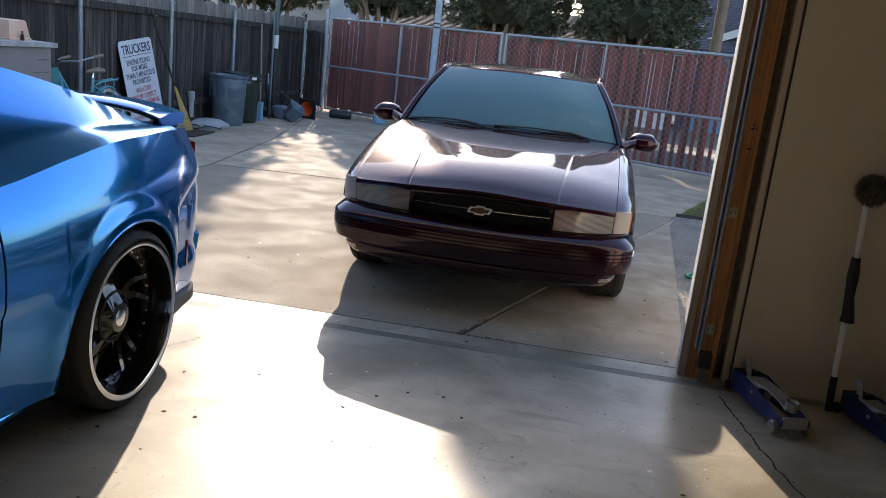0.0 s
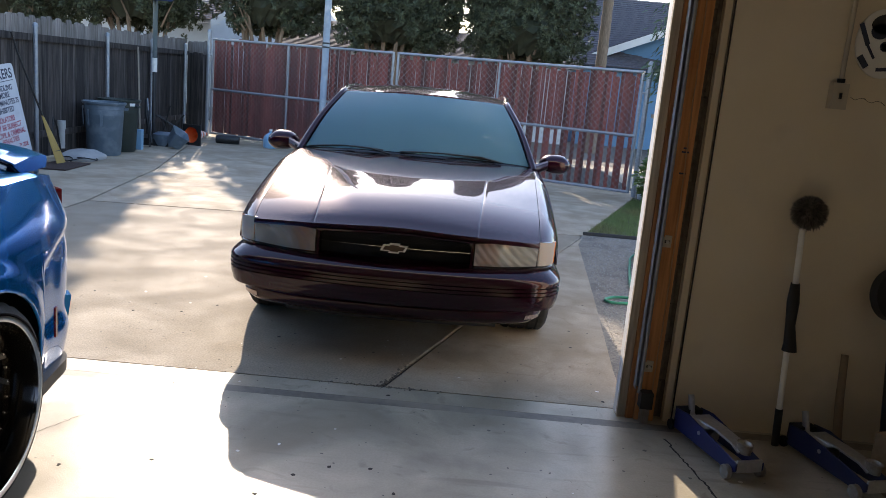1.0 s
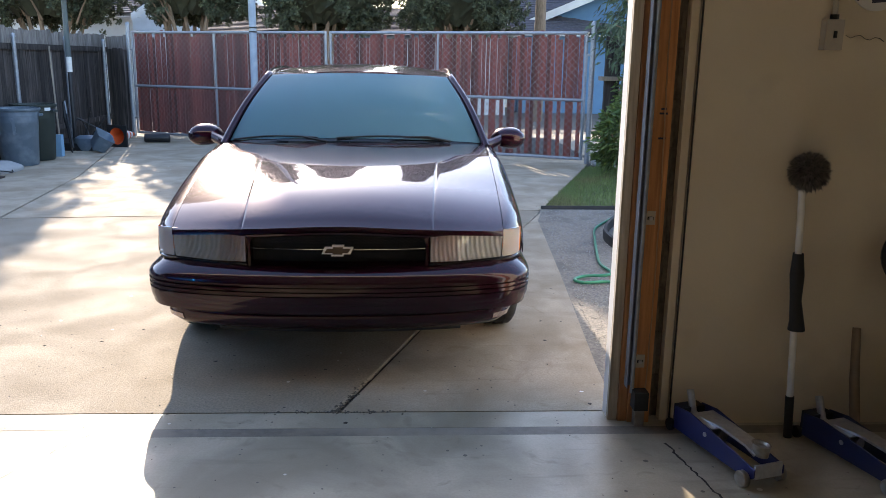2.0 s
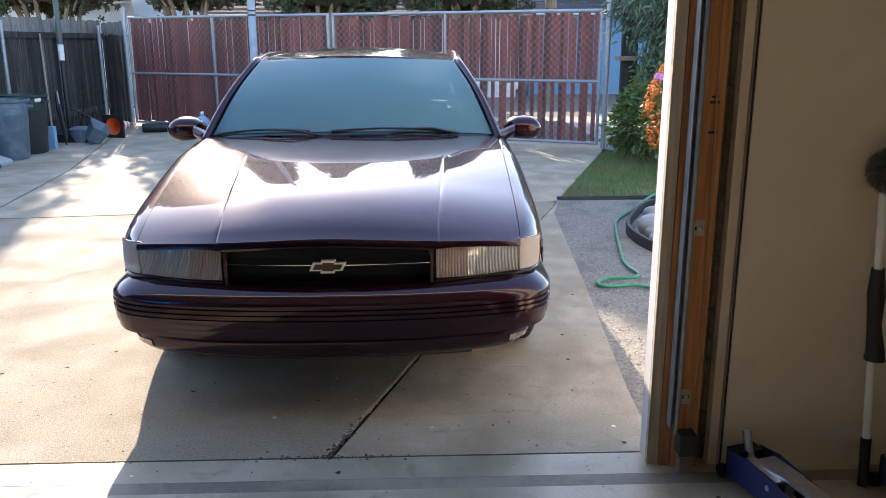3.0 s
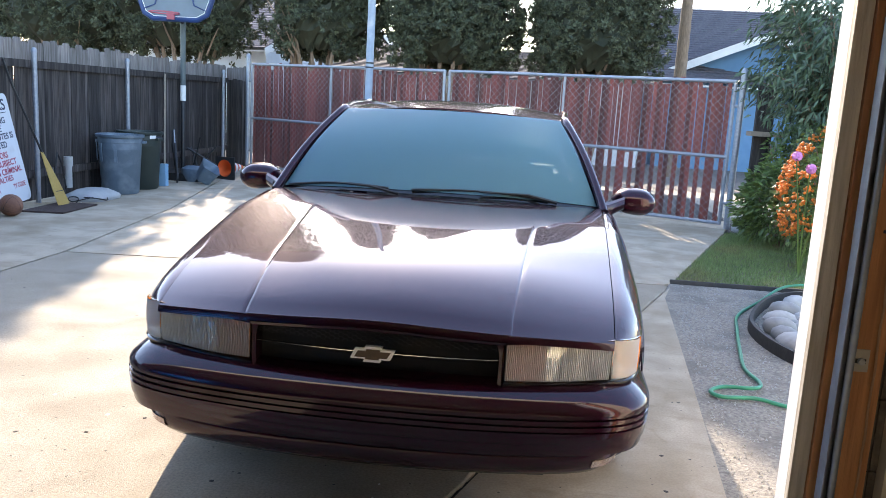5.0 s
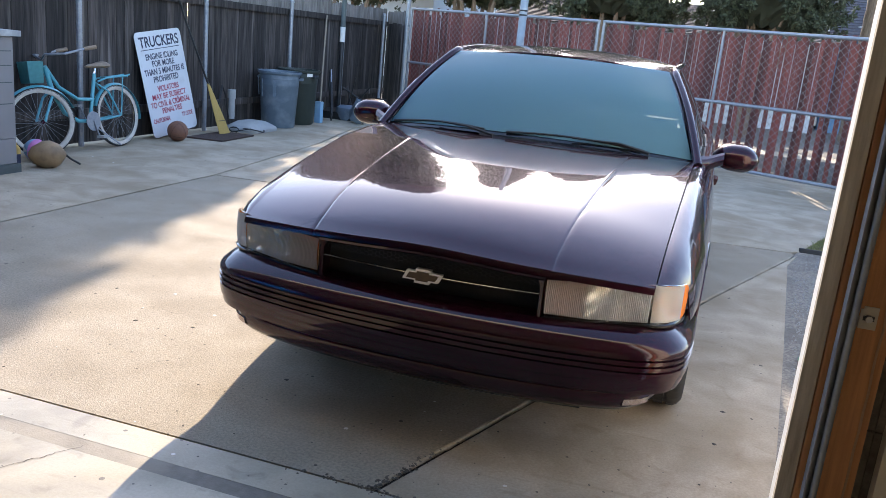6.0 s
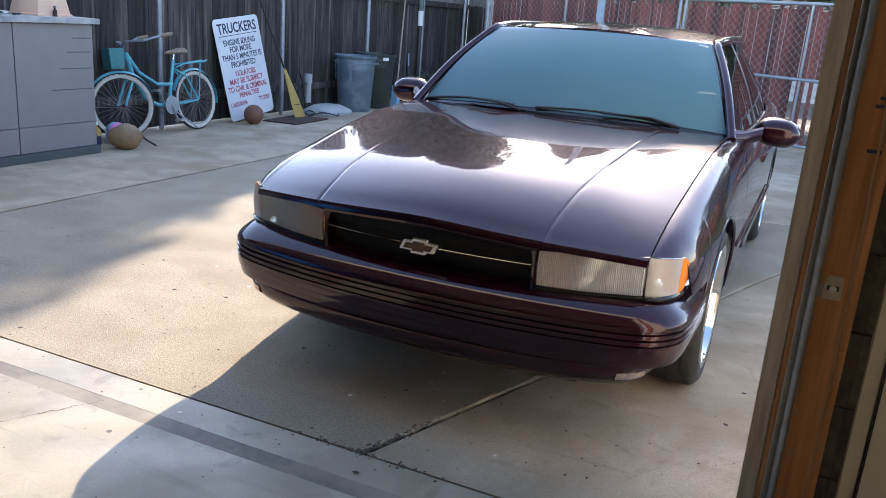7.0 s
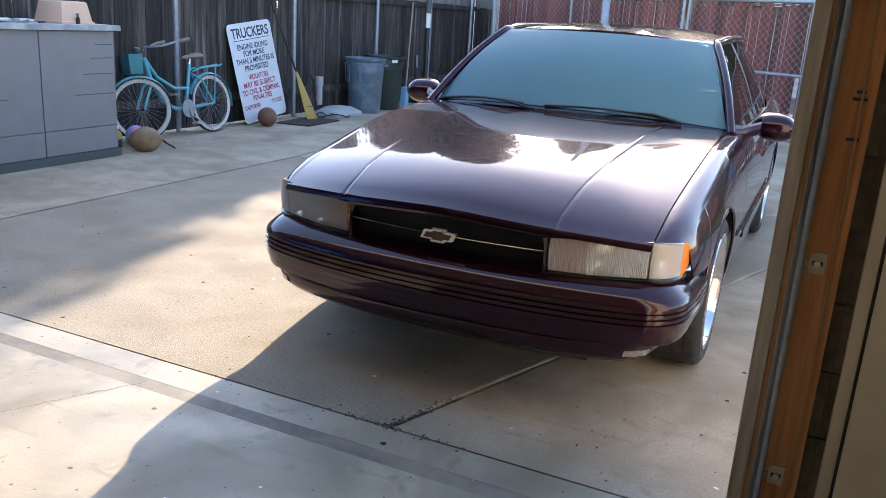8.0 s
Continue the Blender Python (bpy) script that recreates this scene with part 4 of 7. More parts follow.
            part("window_trim", tube([Vector(belt(ya + (yb - ya) * f)) + Vector((s * 0.006, 0, 0.004)) for f in spaced(0, 1, 8)], 0.009, 6), M["black"], car, smooth=True)
        bm = bmesh.new()
        rows = [[Vector(belt(y)) * (1 - v) + Vector(up(y2)) * v + Vector((s * 0.022 * math.sin(math.pi * v), 0, 0)) for v in spaced(0, 1, 8)] for y, y2 in ((2.775, 2.775), (2.845, 2.845))]
        part("door_post", skin(grid(rows, bm), 0.006), M["black"], car, smooth=True)
        rows = []
        for f in spaced(0, 1, 8):
            p, q = Vector(belt(3.66 + 0.98 * f)), Vector(up(3.60 + 0.42 * f))
            rows.append([p + (q - p) * v + Vector((s * 0.02 * math.sin(math.pi * v), 0, 0)) for v in spaced(0, 1, 8)])
        part("rear_pillar", skin(grid(rows), 0.006), paint, car, smooth=True)
    rg = lambda u, v: (u * (0.59 + 0.16 * v), 4.0 + 0.62 * v, 1.395 - 0.36 * v - 0.03 * u * u + 0.03 * math.sin(math.pi * v))
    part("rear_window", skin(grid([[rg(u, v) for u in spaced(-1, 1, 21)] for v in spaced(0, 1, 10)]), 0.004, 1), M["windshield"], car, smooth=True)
    rows = [[(u * top_edge(min(y, 5.3))[0], y, top_edge(min(y, 5.3))[1] + 0.03 * (1 - u * u)) for u in spaced(-1, 1, 21)] for y in spaced(4.6, 5.30, 10)]
    part("trunk_lid", skin(grid(rows), 0.006), paint, car, smooth=True)
    rows = []
    for x in spaced(-0.92, 0.92, 31):
        dy = 0.10 * (1 - abs(x / 0.92) ** 4)
        rows.append([(x * 0.79, 5.27 + dy * 0.6, 0.965), (x * 0.95, 5.30 + dy, 0.80), (x, 5.32 + dy, 0.60), (x, 5.33 + dy, 0.45), (x, 5.28 + dy, 0.25)])
    part("tail_panel", skin(grid(rows), 0.006), paint, car, smooth=True)
    part("cowl", grid([[(u * 0.84, rear_y(u * 0.84) - 0.01 + 0.02 * k, 1.005 - 0.034 * abs(u) ** 2.4 - 0.012 * k) for u in spaced(-1, 1, 21)] for k in range(5)]), M["black"], car, smooth=True)
    # mirrors
    for s in (1, -1):
        mi = new("door_mirror", mesh_of("mirror_arm", grid([[(s * x, y + dy * k, z + dz * k) for dy, dz in ((-1.0, 0.0), (-0.7, 0.7), (0, 1.0), (0.8, 0.6), (0.8, -0.6), (0, -1.0), (-0.7, -0.7))] for x, y, z, k in ((0.855, 1.80, 0.968, 0.055), (0.90, 1.83, 0.978, 0.042), (0.945, 1.86, 0.998, 0.036), (0.985, 1.89, 1.012, 0.034))], close=True), paint, True))
        mi.parent = car
        tagged(mi, "body-colour door mirror")
        rows = []          # a rounded shell: blunt at its outer end, tapered towards the door
        for f in spaced(0, 1, 21):
            e = 1 - abs(2 * f - 1) ** 3.0
            h, dep = (0.020 + 0.050 * e ** 0.55 + 0.008 * f) * (0.05 + 0.95 * e ** 0.5), 0.105 * e ** 0.5
            x, zc = s * (0.925 + 0.240 * f), 1.022 - 0.008 * f
            rows.append([(x, 1.965 - dep * max(0.0, math.cos(a)) ** 0.75 + 0.012 * max(0.0, -math.cos(a)) + 0.03 * (1 - f), zc + h * math.copysign(abs(math.sin(a)) ** 0.9, math.sin(a))) for a in (math.tau * j / 28 for j in range(28))])
        bm = grid(rows, close=True)
        bmesh.ops.remove_doubles(bm, verts=bm.verts[:], dist=1e-4)
        bmesh.ops.recalc_face_normals(bm, faces=bm.faces[:])
        part("mirror_shell", bm, paint, mi, smooth=True)
    # wipers
    for x0, x1, px in ((-0.80, -0.24, -0.18), (-0.12, 0.58, 0.62)):
        wp = new("wiper", mesh_of("wiper_arm", tube([(px, rear_y(px) + 0.02, 1.02), (px - 0.15, rear_y(px) + 0.03, 1.05), ((x0 + x1) / 2, rear_y((x0 + x1) / 2) + 0.055, 1.058 - 0.02 * abs(x0 + x1) / 2)], [0.010, 0.007, 0.005], 6), M["black"], True))
        wp.parent = car
        blade = [(x, rear_y(x) + 0.06 + 0.02 * math.sin(math.pi * (x - x0) / (x1 - x0)), 1.043 - 0.034 * (abs(x) / 0.845) ** 2.4 + 0.012 * math.sin(math.pi * (x - x0) / (x1 - x0))) for x in spaced(x0, x1, 14)]
        part("wiper_blade", tube(blade, 0.006, 6), M["black"], wp, smooth=True)
    # body core and cabin
    part("chassis", boxes((-0.78, 0.78, 0.55, 5.2, 0.20, 0.26), (-0.60, 0.60, 0.30, 1.5, 0.26, 0.70), (-0.80, 0.80, 1.45, 1.5, 0.26, 0.95), (-0.84, 0.84, 1.5, 4.6, 0.24, 0.42), (-0.6, 0.6, 4.6, 5.2, 0.26, 0.9)), M["underbody"], car)
    part("dashboard", grid([[(x, 1.60 + 0.36 * v, 0.975 + 0.012 * math.sin(3 * v) - 0.10 * v ** 3) for x in spaced(-0.78, 0.78, 15)] for v in spaced(0, 1, 8)]), M["cloth"], car, "grey dashboard", smooth=True)
    bm = bmesh.new()
    tube([(0.36 + 0.185 * math.cos(a), 2.08 - 0.07 * math.sin(a), 1.0 + 0.17 * math.sin(a)) for a in (math.tau * k / 28 for k in range(29))], 0.014, 8, bm)
    tube([(0.19, 2.08, 0.985), (0.36, 2.05, 0.99), (0.53, 2.08, 0.985)], 0.02, 6, bm)
    part("steering_wheel", bm, M["cloth"], car, smooth=True)
    for x in (-0.36, 0.36):
        part("front_seat", boxes((x - 0.24, x + 0.24, 2.35, 2.85, 0.42, 0.62), (x - 0.24, x + 0.24, 2.80, 2.95, 0.55, 1.08), (x - 0.13, x + 0.13, 2.86, 2.95, 1.08, 1.22)), M["cloth"], car, bevel=0.035, smooth=True)
    part("rear_seat", boxes((-0.65, 0.65, 3.4, 3.9, 0.42, 0.62), (-0.65, 0.65, 3.85, 4.0, 0.55, 1.05)), M["cloth"], car, bevel=0.03, smooth=True)
    part("parcel_shelf", boxes((-0.7, 0.7, 3.95, 4.6, 0.96, 0.985)), M["cloth"], car)
    part("inside_mirror", boxes((-0.02, 0.02, 2.24, 2.26, 1.33, 1.40), (-0.115, 0.115, 2.25, 2.27, 1.28, 1.34)), M["black"], car, bevel=0.008)
    for i, y in enumerate(WH):
        for s in (1, -1):
            wheel(car, pose(s * 0.815, y, 0.35), 0.35, 0.29, 0.262, 5, M["chrome"], M["chrome"], M["chrome"], "chrome spoked wheel with a black tyre", s)
    return car


def coupe():
    """Its tail points out of the garage: s runs from the tail (0) to the nose (4.78)."""
    car = thing("coupe", pose(-2.515, 3.68, 0, 0, 0, 180), "bright blue sports coupe with a rear spoiler and deep black wheels", "car")
    WH, ZC, R = (0.91, 3.72), 0.365, 0.410
    paint = M["blue"]
    width = [(0.0, 0.745), (0.05, 0.81), (0.13, 0.86), (0.30, 0.890), (0.6, 0.935), (0.87, 0.95), (1.3, 0.938), (1.9, 0.905), (2.6, 0.895), (3.3, 0.925), (3.8, 0.945), (4.3, 0.91), (4.6, 0.80), (4.78, 0.60)]
    top_z = [(0.0, 1.0), (0.06, 1.035), (0.15, 1.058), (0.3, 1.076), (0.6, 1.088), (0.95, 1.082), (1.25, 1.045), (1.55, 0.998), (2.0, 0.962), (2.6, 0.95), (3.3, 0.935), (4.0, 0.87), (4.5, 0.76), (4.78, 0.66)]
    top_x = [(0.0, 0.64), (0.06, 0.70), (0.15, 0.755), (0.3, 0.805), (0.6, 0.850), (0.95, 0.866), (1.3, 0.862), (1.7, 0.848), (2.6, 0.845), (3.3, 0.85), (3.8, 0.84), (4.4, 0.70), (4.78, 0.47)]
    ease = lambda v: (lambda c: c * c * (3 - 2 * c))(min(1.0, max(0.0, v)))

    def side_x(s, z):
        """Half width of the side: it swells below the shoulder crease, flares round the wheels, and is hollow behind the corner ridge."""
        xw, xt, zt = lerp_table(width, s), lerp_table(top_x, s), lerp_table(top_z, s)
        k = min(1.0, max(0.0, (zt - z) / max(0.05, zt - 0.72)))
        x = xt + (xw - 0.012 - xt) * math.sin(math.pi / 2 * k) - (0.055 * ((0.72 - z) / 0.45) ** 2 if z < 0.72 else 0.0)
        for yc in WH:
            d = math.hypot(s - yc, z - ZC) - R
            x += 0.012 * ease((0.105 - d) / 0.085)
        if s > 1.35:
            x -= 0.012 * ease((0.62 - z) / 0.04) * ease((s - 1.35) / 0.15) * ease((3.2 - s) / 0.15)
        ridge = 0.745 + 0.15 * (0.55 - s) / 0.47
        return x - 0.030 * ease((ridge - z) / 0.035) * ease((0.50 - s) / 0.05) * ease((z - 0.42) / 0.10)

    def section(s):
        zb, zt = 0.30 if s < WH[0] - R else arch(s, 0.20, WH, ZC, R), lerp_table(top_z, s)
        return [(side_x(s, z), z) for z in spaced(zt, zb, 34)]

    for side in (1, -1):
        for name, a, b in (("quarter_panel", 0.0, 1.62), ("door", 1.63, 2.98), ("fender", 2.99, 4.78)):
            rows = [[(side * x, s, z) for x, z in section(s)] for s in stations(a, b, WH, R, 0.03)]
            part(name, skin(grid(rows), 0.006), paint, car, smooth=True)
        for yc in WH:
            pts = []
            for k in range(33):
                a = math.pi * k / 32
                y, z = yc + R * math.cos(a), ZC + R * math.sin(a)
                if z >= 0.26:
                    pts.append((side * (side_x(y, z) - 0.005), y, z))
            part("arch_lip", tube(pts, 0.007, 8), paint, car, smooth=True)
        part("sill", tube([(side * 0.80, 1.42, 0.20), (side * 0.80, 2.2, 0.195), (side * 0.80, 3.30, 0.20)], 0.03, 8), paint, car, smooth=True)
        # bumper corner: lower valance with a side vent
        rows = []
        for s in spaced(0.0, 0.60, 14):
            x = lerp_table(width, s)
            rows.append([(side * (x - 0.075), s, 0.31), (side * (x - 0.045), s, 0.28), (side * (x - 0.045), s, 0.23), (side * (x - 0.10), s, 0.20)])
        part("rear_valance", skin(grid(rows), 0.005), M["black"], car, smooth=True)
        bm = boxes((-0.02, 0.012, -0.04, 0.04, -0.065, 0.065))
        ob = part("side_vent", bm, paint, car, bevel=0.012)
        ob.matrix_basis = pose(side * 0.752, 0.035, 0.47, 0, side * 8, side * -35)
        tl = boxes((-0.03, 0.012, -0.06, 0.05, -0.032, 0.032))
        ob = part("tail_lamp", tl, M["red_lens"], car, "clear-rimmed tail lamp", bevel=0.012, smooth=True)
        ob.matrix_basis = pose(side * 0.70, 0.035, 0.955, 0, 0, side * -48)
        part("side_marker", boxes((-0.004, 0.004, -0.01, 0.01, -0.06, 0.06)), M["red_lens"], car).matrix_basis = pose(side * 0.893, 0.38, 0.52, 0, 0, side * -9)
    # tail panel
    rows = []
    for x in spaced(-0.74, 0.74, 25):
        dy = -0.06 * (1 - abs(x / 0.74) ** 3)
        rows.append([(x * 0.87, 0.0 + dy, 1.0), (x * 0.94, -0.015 + dy, 0.93), (x, -0.01 + dy, 0.85), (x, 0.03 + dy, 0.78), (x, 0.0 + dy, 0.70), (x, -0.02 + dy, 0.60), (x, 0.0 + dy, 0.45), (x, 0.05 + dy, 0.30)])
    part("tail_panel", skin(grid(rows), 0.006), paint, car, smooth=True)
    # deck, rear pillars, roof
    rows = []
    for s in spaced(0.0, 0.75, 12):
        xt, zt = lerp_table(top_x, s), lerp_table(top_z, s)
        rows.append([(u * xt, s, zt + 0.02 * (1 - u * u)) for u in spaced(-1, 1, 21)])
    part("deck_lid", skin(grid(rows), 0.006), paint, car, smooth=True)
    roof_z = [(0.40, 1.10), (0.7, 1.19), (1.0, 1.275), (1.4, 1.355), (1.8, 1.385), (2.4, 1.375), (2.9, 1.28), (3.4, 1.06)]
    roof_x = [(0.40, 0.67), (1.0, 0.655), (1.6, 0.64), (2.4, 0.62), (2.9, 0.63), (3.4, 0.70)]
    for side in (1, -1):
        rows = []
        for s in spaced(0.36, 1.75, 24):
            xt, zt = lerp_table(top_x, s), lerp_table(top_z, s)
            xr, zr = lerp_table(roof_x, s), lerp_table(roof_z, s)
            rows.append([(side * (xt + (xr - xt) * v), s, zt + 0.012 * math.sin(math.pi * min(1.0, 2 * v)) + (zr - zt) * (0.10 * v + 0.90 * v ** 2.0)) for v in spaced(0, 1, 18)])
        part("rear_pillar", skin(grid(rows), 0.006), paint, car, smooth=True)
        rows = []
        for s in spaced(1.78, 3.05, 12):
            xt, zt, xr, zr = lerp_table(top_x, s), lerp_table(top_z, s), lerp_table(roof_x, s), lerp_table(roof_z, s)
            rows.append([(side * (xt - 0.02 + (xr - xt + 0.02) * v + 0.02 * math.sin(math.pi * v)), s, zt + (zr - zt) * v) for v in spaced(0, 1, 8)])
        part("side_window", skin(grid(rows), 0.004, 1), M["dark_glass"], car, smooth=True)
        ob = part("door_mirror", lathe([(0, -0.1), (0.05, -0.09), (0.07, 0), (0.05, 0.09), (0, 0.1)], 16, axis="X"), paint, car, smooth=True)
        ob.location = (side * 1.0, 2.85, 0.98)
    rows = [[(u * lerp_table(roof_x, s), s, lerp_table(roof_z, s) + 0.03 * (1 - u * u)) for u in spaced(-1, 1, 17)] for s in spaced(1.5, 2.75, 16)]
    part("roof", skin(grid(rows), 0.006), paint, car, smooth=True)
    rows = [[(u * lerp_table(roof_x, s), s, lerp_table(roof_z, s) + 0.02 * (1 - u * u)) for u in spaced(-1, 1, 17)] for s in spaced(0.44, 1.49, 14)]
    part("rear_window", skin(grid(rows), 0.004, 1), M["dark_glass"], car, smooth=True)
    rows = [[(u * lerp_table(roof_x, s), s, lerp_table(roof_z, s) + 0.02 * (1 - u * u)) for u in spaced(-1, 1, 17)] for s in spaced(2.76, 3.4, 10)]
    part("windshield", skin(grid(rows), 0.004, 1), M["dark_glass"], car, smooth=True)
    rows = [[(u * lerp_table(top_x, s), s, lerp_table(top_z, s) + 0.05 * (1 - u * u)) for u in spaced(-1, 1, 17)] for s in spaced(3.3, 4.78, 16)]
    part("hood", skin(grid(rows), 0.006), paint, car, smooth=True)
    # spoiler: a blade whose ends turn down to the rear wings, dark below
    rows, under = [], []
    for u in spaced(-1, 1, 49):
        e = abs(u) ** 5
        x, z0, s0 = u * 0.735, 1.142 - 0.026 * e, -0.02 + 0.150 * abs(u) ** 3
        rows.append([(x, s0 + a, z0 + b) for a, b in ((0.004, -0.012 - 0.016 * e), (-0.004, 0.0), (0.0, 0.016), (0.05, 0.024), (0.14, 0.020), (0.235, 0.004), (0.240, -0.001))])
        under.append([(x * 0.985, s0 + a, z0 + b) for a, b in ((0.006, -0.014 - 0.016 * e), (0.10, -0.022 - 0.014 * e), (0.20, -0.018 - 0.012 * e), (0.236, -0.004 - 0.004 * e), (0.239, -0.003))])
    sp = part("spoiler", skin(grid(rows), 0.003), paint, car, "blue raised rear spoiler", smooth=True)
    part("spoiler_underside", skin(grid(under), 0.002), M["gloss_black"], sp, smooth=True)
    for side in (1, -1):
        end = [(side * 0.736, p[1], p[2]) for p in rows[-1]] + [(side * 0.736, p[1], p[2]) for p in under[-1][1:-1]][::-1]
        bm = bmesh.new()
        bm.faces.new([bm.verts.new(p) for p in end])
        part("end_cap", skin(bm, 0.004), paint, sp)
        rows2 = [[(side * (0.66 + 0.05 * v + w), 0.10 + 0.06 * v + l, 1.045 + 0.075 * v) for w, l in ((-0.025, 0), (0.025, 0), (0.025, 0.16), (-0.025, 0.16))] for v in spaced(0, 1, 4)]
        part("spoiler_foot", grid(rows2, close=True), M["gloss_black"], sp, smooth=True)
    part("chassis", boxes((-0.72, 0.72, 0.1, 4.5, 0.20, 0.30), (-0.70, 0.70, 0.1, 4.5, 0.30, 0.62)), M["underbody"], car)
    part("wheel_well", lathe([(0.36, -0.3), (0.40, -0.02), (0.0, -0.02)], 24, axis="X", m=pose(0.70, 0.91, 0.365)), M["underbody"], car)
    for y in WH:
        for s in (1, -1):
            wheel(car, pose(s * 0.80, y, 0.368), 0.368, 0.28, 0.318, 5, M["gloss_black"], M["gloss_black"], M["chrome"], "deep-dish black wheel with a polished lip", s)
    return car


sedan()
coupe()

M["clear"] = glass_mat("clear_glass", (0.97, 0.98, 0.98), 0.0, 1.0)
for ob in bpy.data.objects:      # panes let the daylight in
    if ob.type == "MESH" and ob.name.split(".")[0] in ("windshield", "rear_window", "side_window", "lens", "corner_lens"):
        ob.visible_shadow = False
        ob.data.materials.append(M["clear"])          # the inner face and rim of the pane


# ---- plants and houses ----
def juniper(x, y, h, rad, z0, seed, n, lean=0.0, drawn=0.30):
    rng = random.Random(seed)
    t = thing("juniper_tree", pose(x, y, 0), "tall dense dark green juniper with bare grey limbs below", "tree", "junipers behind the gate")
    bm = bmesh.new()
    for k in range(9):
        a = math.tau * k / 9 + rng.uniform(-0.2, 0.2)
        r0, r1 = 0.10, rad * rng.uniform(0.35, 0.75)
        pts = [(r0 * math.cos(a), r0 * math.sin(a), -0.06)]
        for f in (0.35, 0.7, 1.0):
            pts.append((math.cos(a) * (r0 + (r1 - r0) * f) + rng.uniform(-0.08, 0.08), math.sin(a) * (r0 + (r1 - r0) * f) + rng.uniform(-0.08, 0.08), (z0 + 1.3) * f ** 0.8))
        tube(pts, [0.09, 0.065, 0.045, 0.02], 6, bm)
        for j in range(3):
            p = Vector(pts[2]) + Vector((rng.uniform(-0.1, 0.1), rng.uniform(-0.1, 0.1), rng.uniform(-0.4, 0.3)))
            q = p + Vector((math.cos(a) * rng.uniform(0.1, 0.5) + rng.uniform(-0.3, 0.3), math.sin(a) * rng.uniform(0.1, 0.5) + rng.uniform(-0.3, 0.3), rng.uniform(0.5, 1.1)))
            tube([p, (p + q) / 2 + Vector((rng.uniform(-0.06, 0.06), 0, 0)), q], [0.03, 0.022, 0.01], 5, bm)
    part("trunk", bm, M["bark"], t, "bare grey limbs", smooth=True)
    # uneven outline: lobes with their own axes; lumpy cores carry loose sprays of scale leaves
    bm = bmesh.new()
    lobes = [(0.0, 0.0, 1.0, h)] + [(math.cos(a) * rad * 0.38, math.sin(a) * rad * 0.38, rng.uniform(0.6, 0.75), h * rng.uniform(0.82, 0.96)) for a in (rng.uniform(0, 6.28) for _ in range(5))]
    # full and wide low down, drawn in above, with a blunt round top
    taper = lambda f: min(1.0, f / 0.14 + 0.25) * (1 - drawn * min(1.0, max(0.0, f - 0.22) / 0.33)) * max(0.12, 1 - (max(0.0, f - 0.50) / 0.50) ** 2.6) ** 0.6
    centres = []
    for i in range(n * 3):
        lx, ly, lw, lh = rng.choice(lobes + lobes[:1] * 2)
        f = rng.random() ** 1.15
        a = rng.uniform(0, math.tau)
        lump = 1 + 0.10 * math.sin(3 * a + 9 * f) + 0.07 * math.sin(7 * a - 14 * f)
        r = rad * lw * taper(f) * lump * (1 - abs(rng.gauss(0, 0.09)))
        low = (0.45 * rng.random() if r > 0.55 * rad else -0.35 * rng.random()) if f < 0.12 else 0
        c = Vector((lx + lean * min(1.0, 2 * f) + r * math.cos(a), ly + r * math.sin(a), z0 + (lh - z0) * f - low))
        up = (c.z - z0) / 0.75
        if c.y < 0 and up < 1 and abs(c.x - lean * min(1.0, 2 * f)) < 0.42 * rad * (1 - max(0.0, up)) ** 0.6:
            continue          # the open hollow under the crown, where the limbs show
        centres.append(c)
    rows = []
    for f in spaced(0.03, 0.97, 48):
        env = 0.79 * rad * taper(f)
        rows.append([(lean * min(1.0, 2 * f) + env * math.cos(a) * rng.uniform(0.86, 1.08), env * math.sin(a) * rng.uniform(0.86, 1.08), z0 + (h - z0) * f + rng.uniform(-0.06, 0.06)) for a in (math.tau * k / 44 for k in range(44))])
    grid(rows, bm, close=True)
    me = mesh_of("crown", bm, M["juniper"])
    crown = new("crown", me)
    crown.parent = t
    tagged(crown, "dense clumped needle foliage")
    g = np.random.default_rng(seed)
    per = 28
    c = np.repeat(np.array(centres), per, 0)
    d = g.normal(size=c.shape)
    axis = c.copy()
    axis[:, 2] = 0.25
    d += 0.3 * axis / np.maximum(1e-6, np.linalg.norm(axis, axis=1, keepdims=True))
    d /= np.linalg.norm(d, axis=1, keepdims=True)
    side = np.cross(d, g.normal(size=c.shape))
    side /= np.linalg.norm(side, axis=1, keepdims=True)
    base = c + d * g.uniform(0.0, 0.06, (len(c), 1))
    tip = c + d * g.uniform(0.06, 0.125, (len(c), 1))
    wid = side * g.uniform(0.016, 0.033, (len(c), 1))
    verts = np.stack([base - wid * 0.5, base + wid * 0.5, tip + wid * 0.6, tip - wid * 0.6], 1).reshape(-1, 3)
    me = bpy.data.meshes.new("sprays")
    me.from_pydata(verts.tolist(), [], np.arange(len(verts)).reshape(-1, 4).tolist())
    me.materials.append(M["juniper"])
    sp = new("sprays", me)
    sp.parent = crown
    return t


def leafy(bm, c, d, L, w, rng):
    """One long leaf, folded along its middle."""
    side = d.cross(Vector((rng.uniform(-1, 1), rng.uniform(-1, 1), rng.uniform(-1, 1)))).normalized() * w
    tip = c + d * L + Vector((0, 0, -0.15 * L))
    m = c + d * L * 0.45
    a, b, e, f = bm.verts.new(c), bm.verts.new(m + side), bm.verts.new(tip), bm.verts.new(m - side)
    bm.faces.new((a, b, e))
    bm.faces.new((a, e, f))


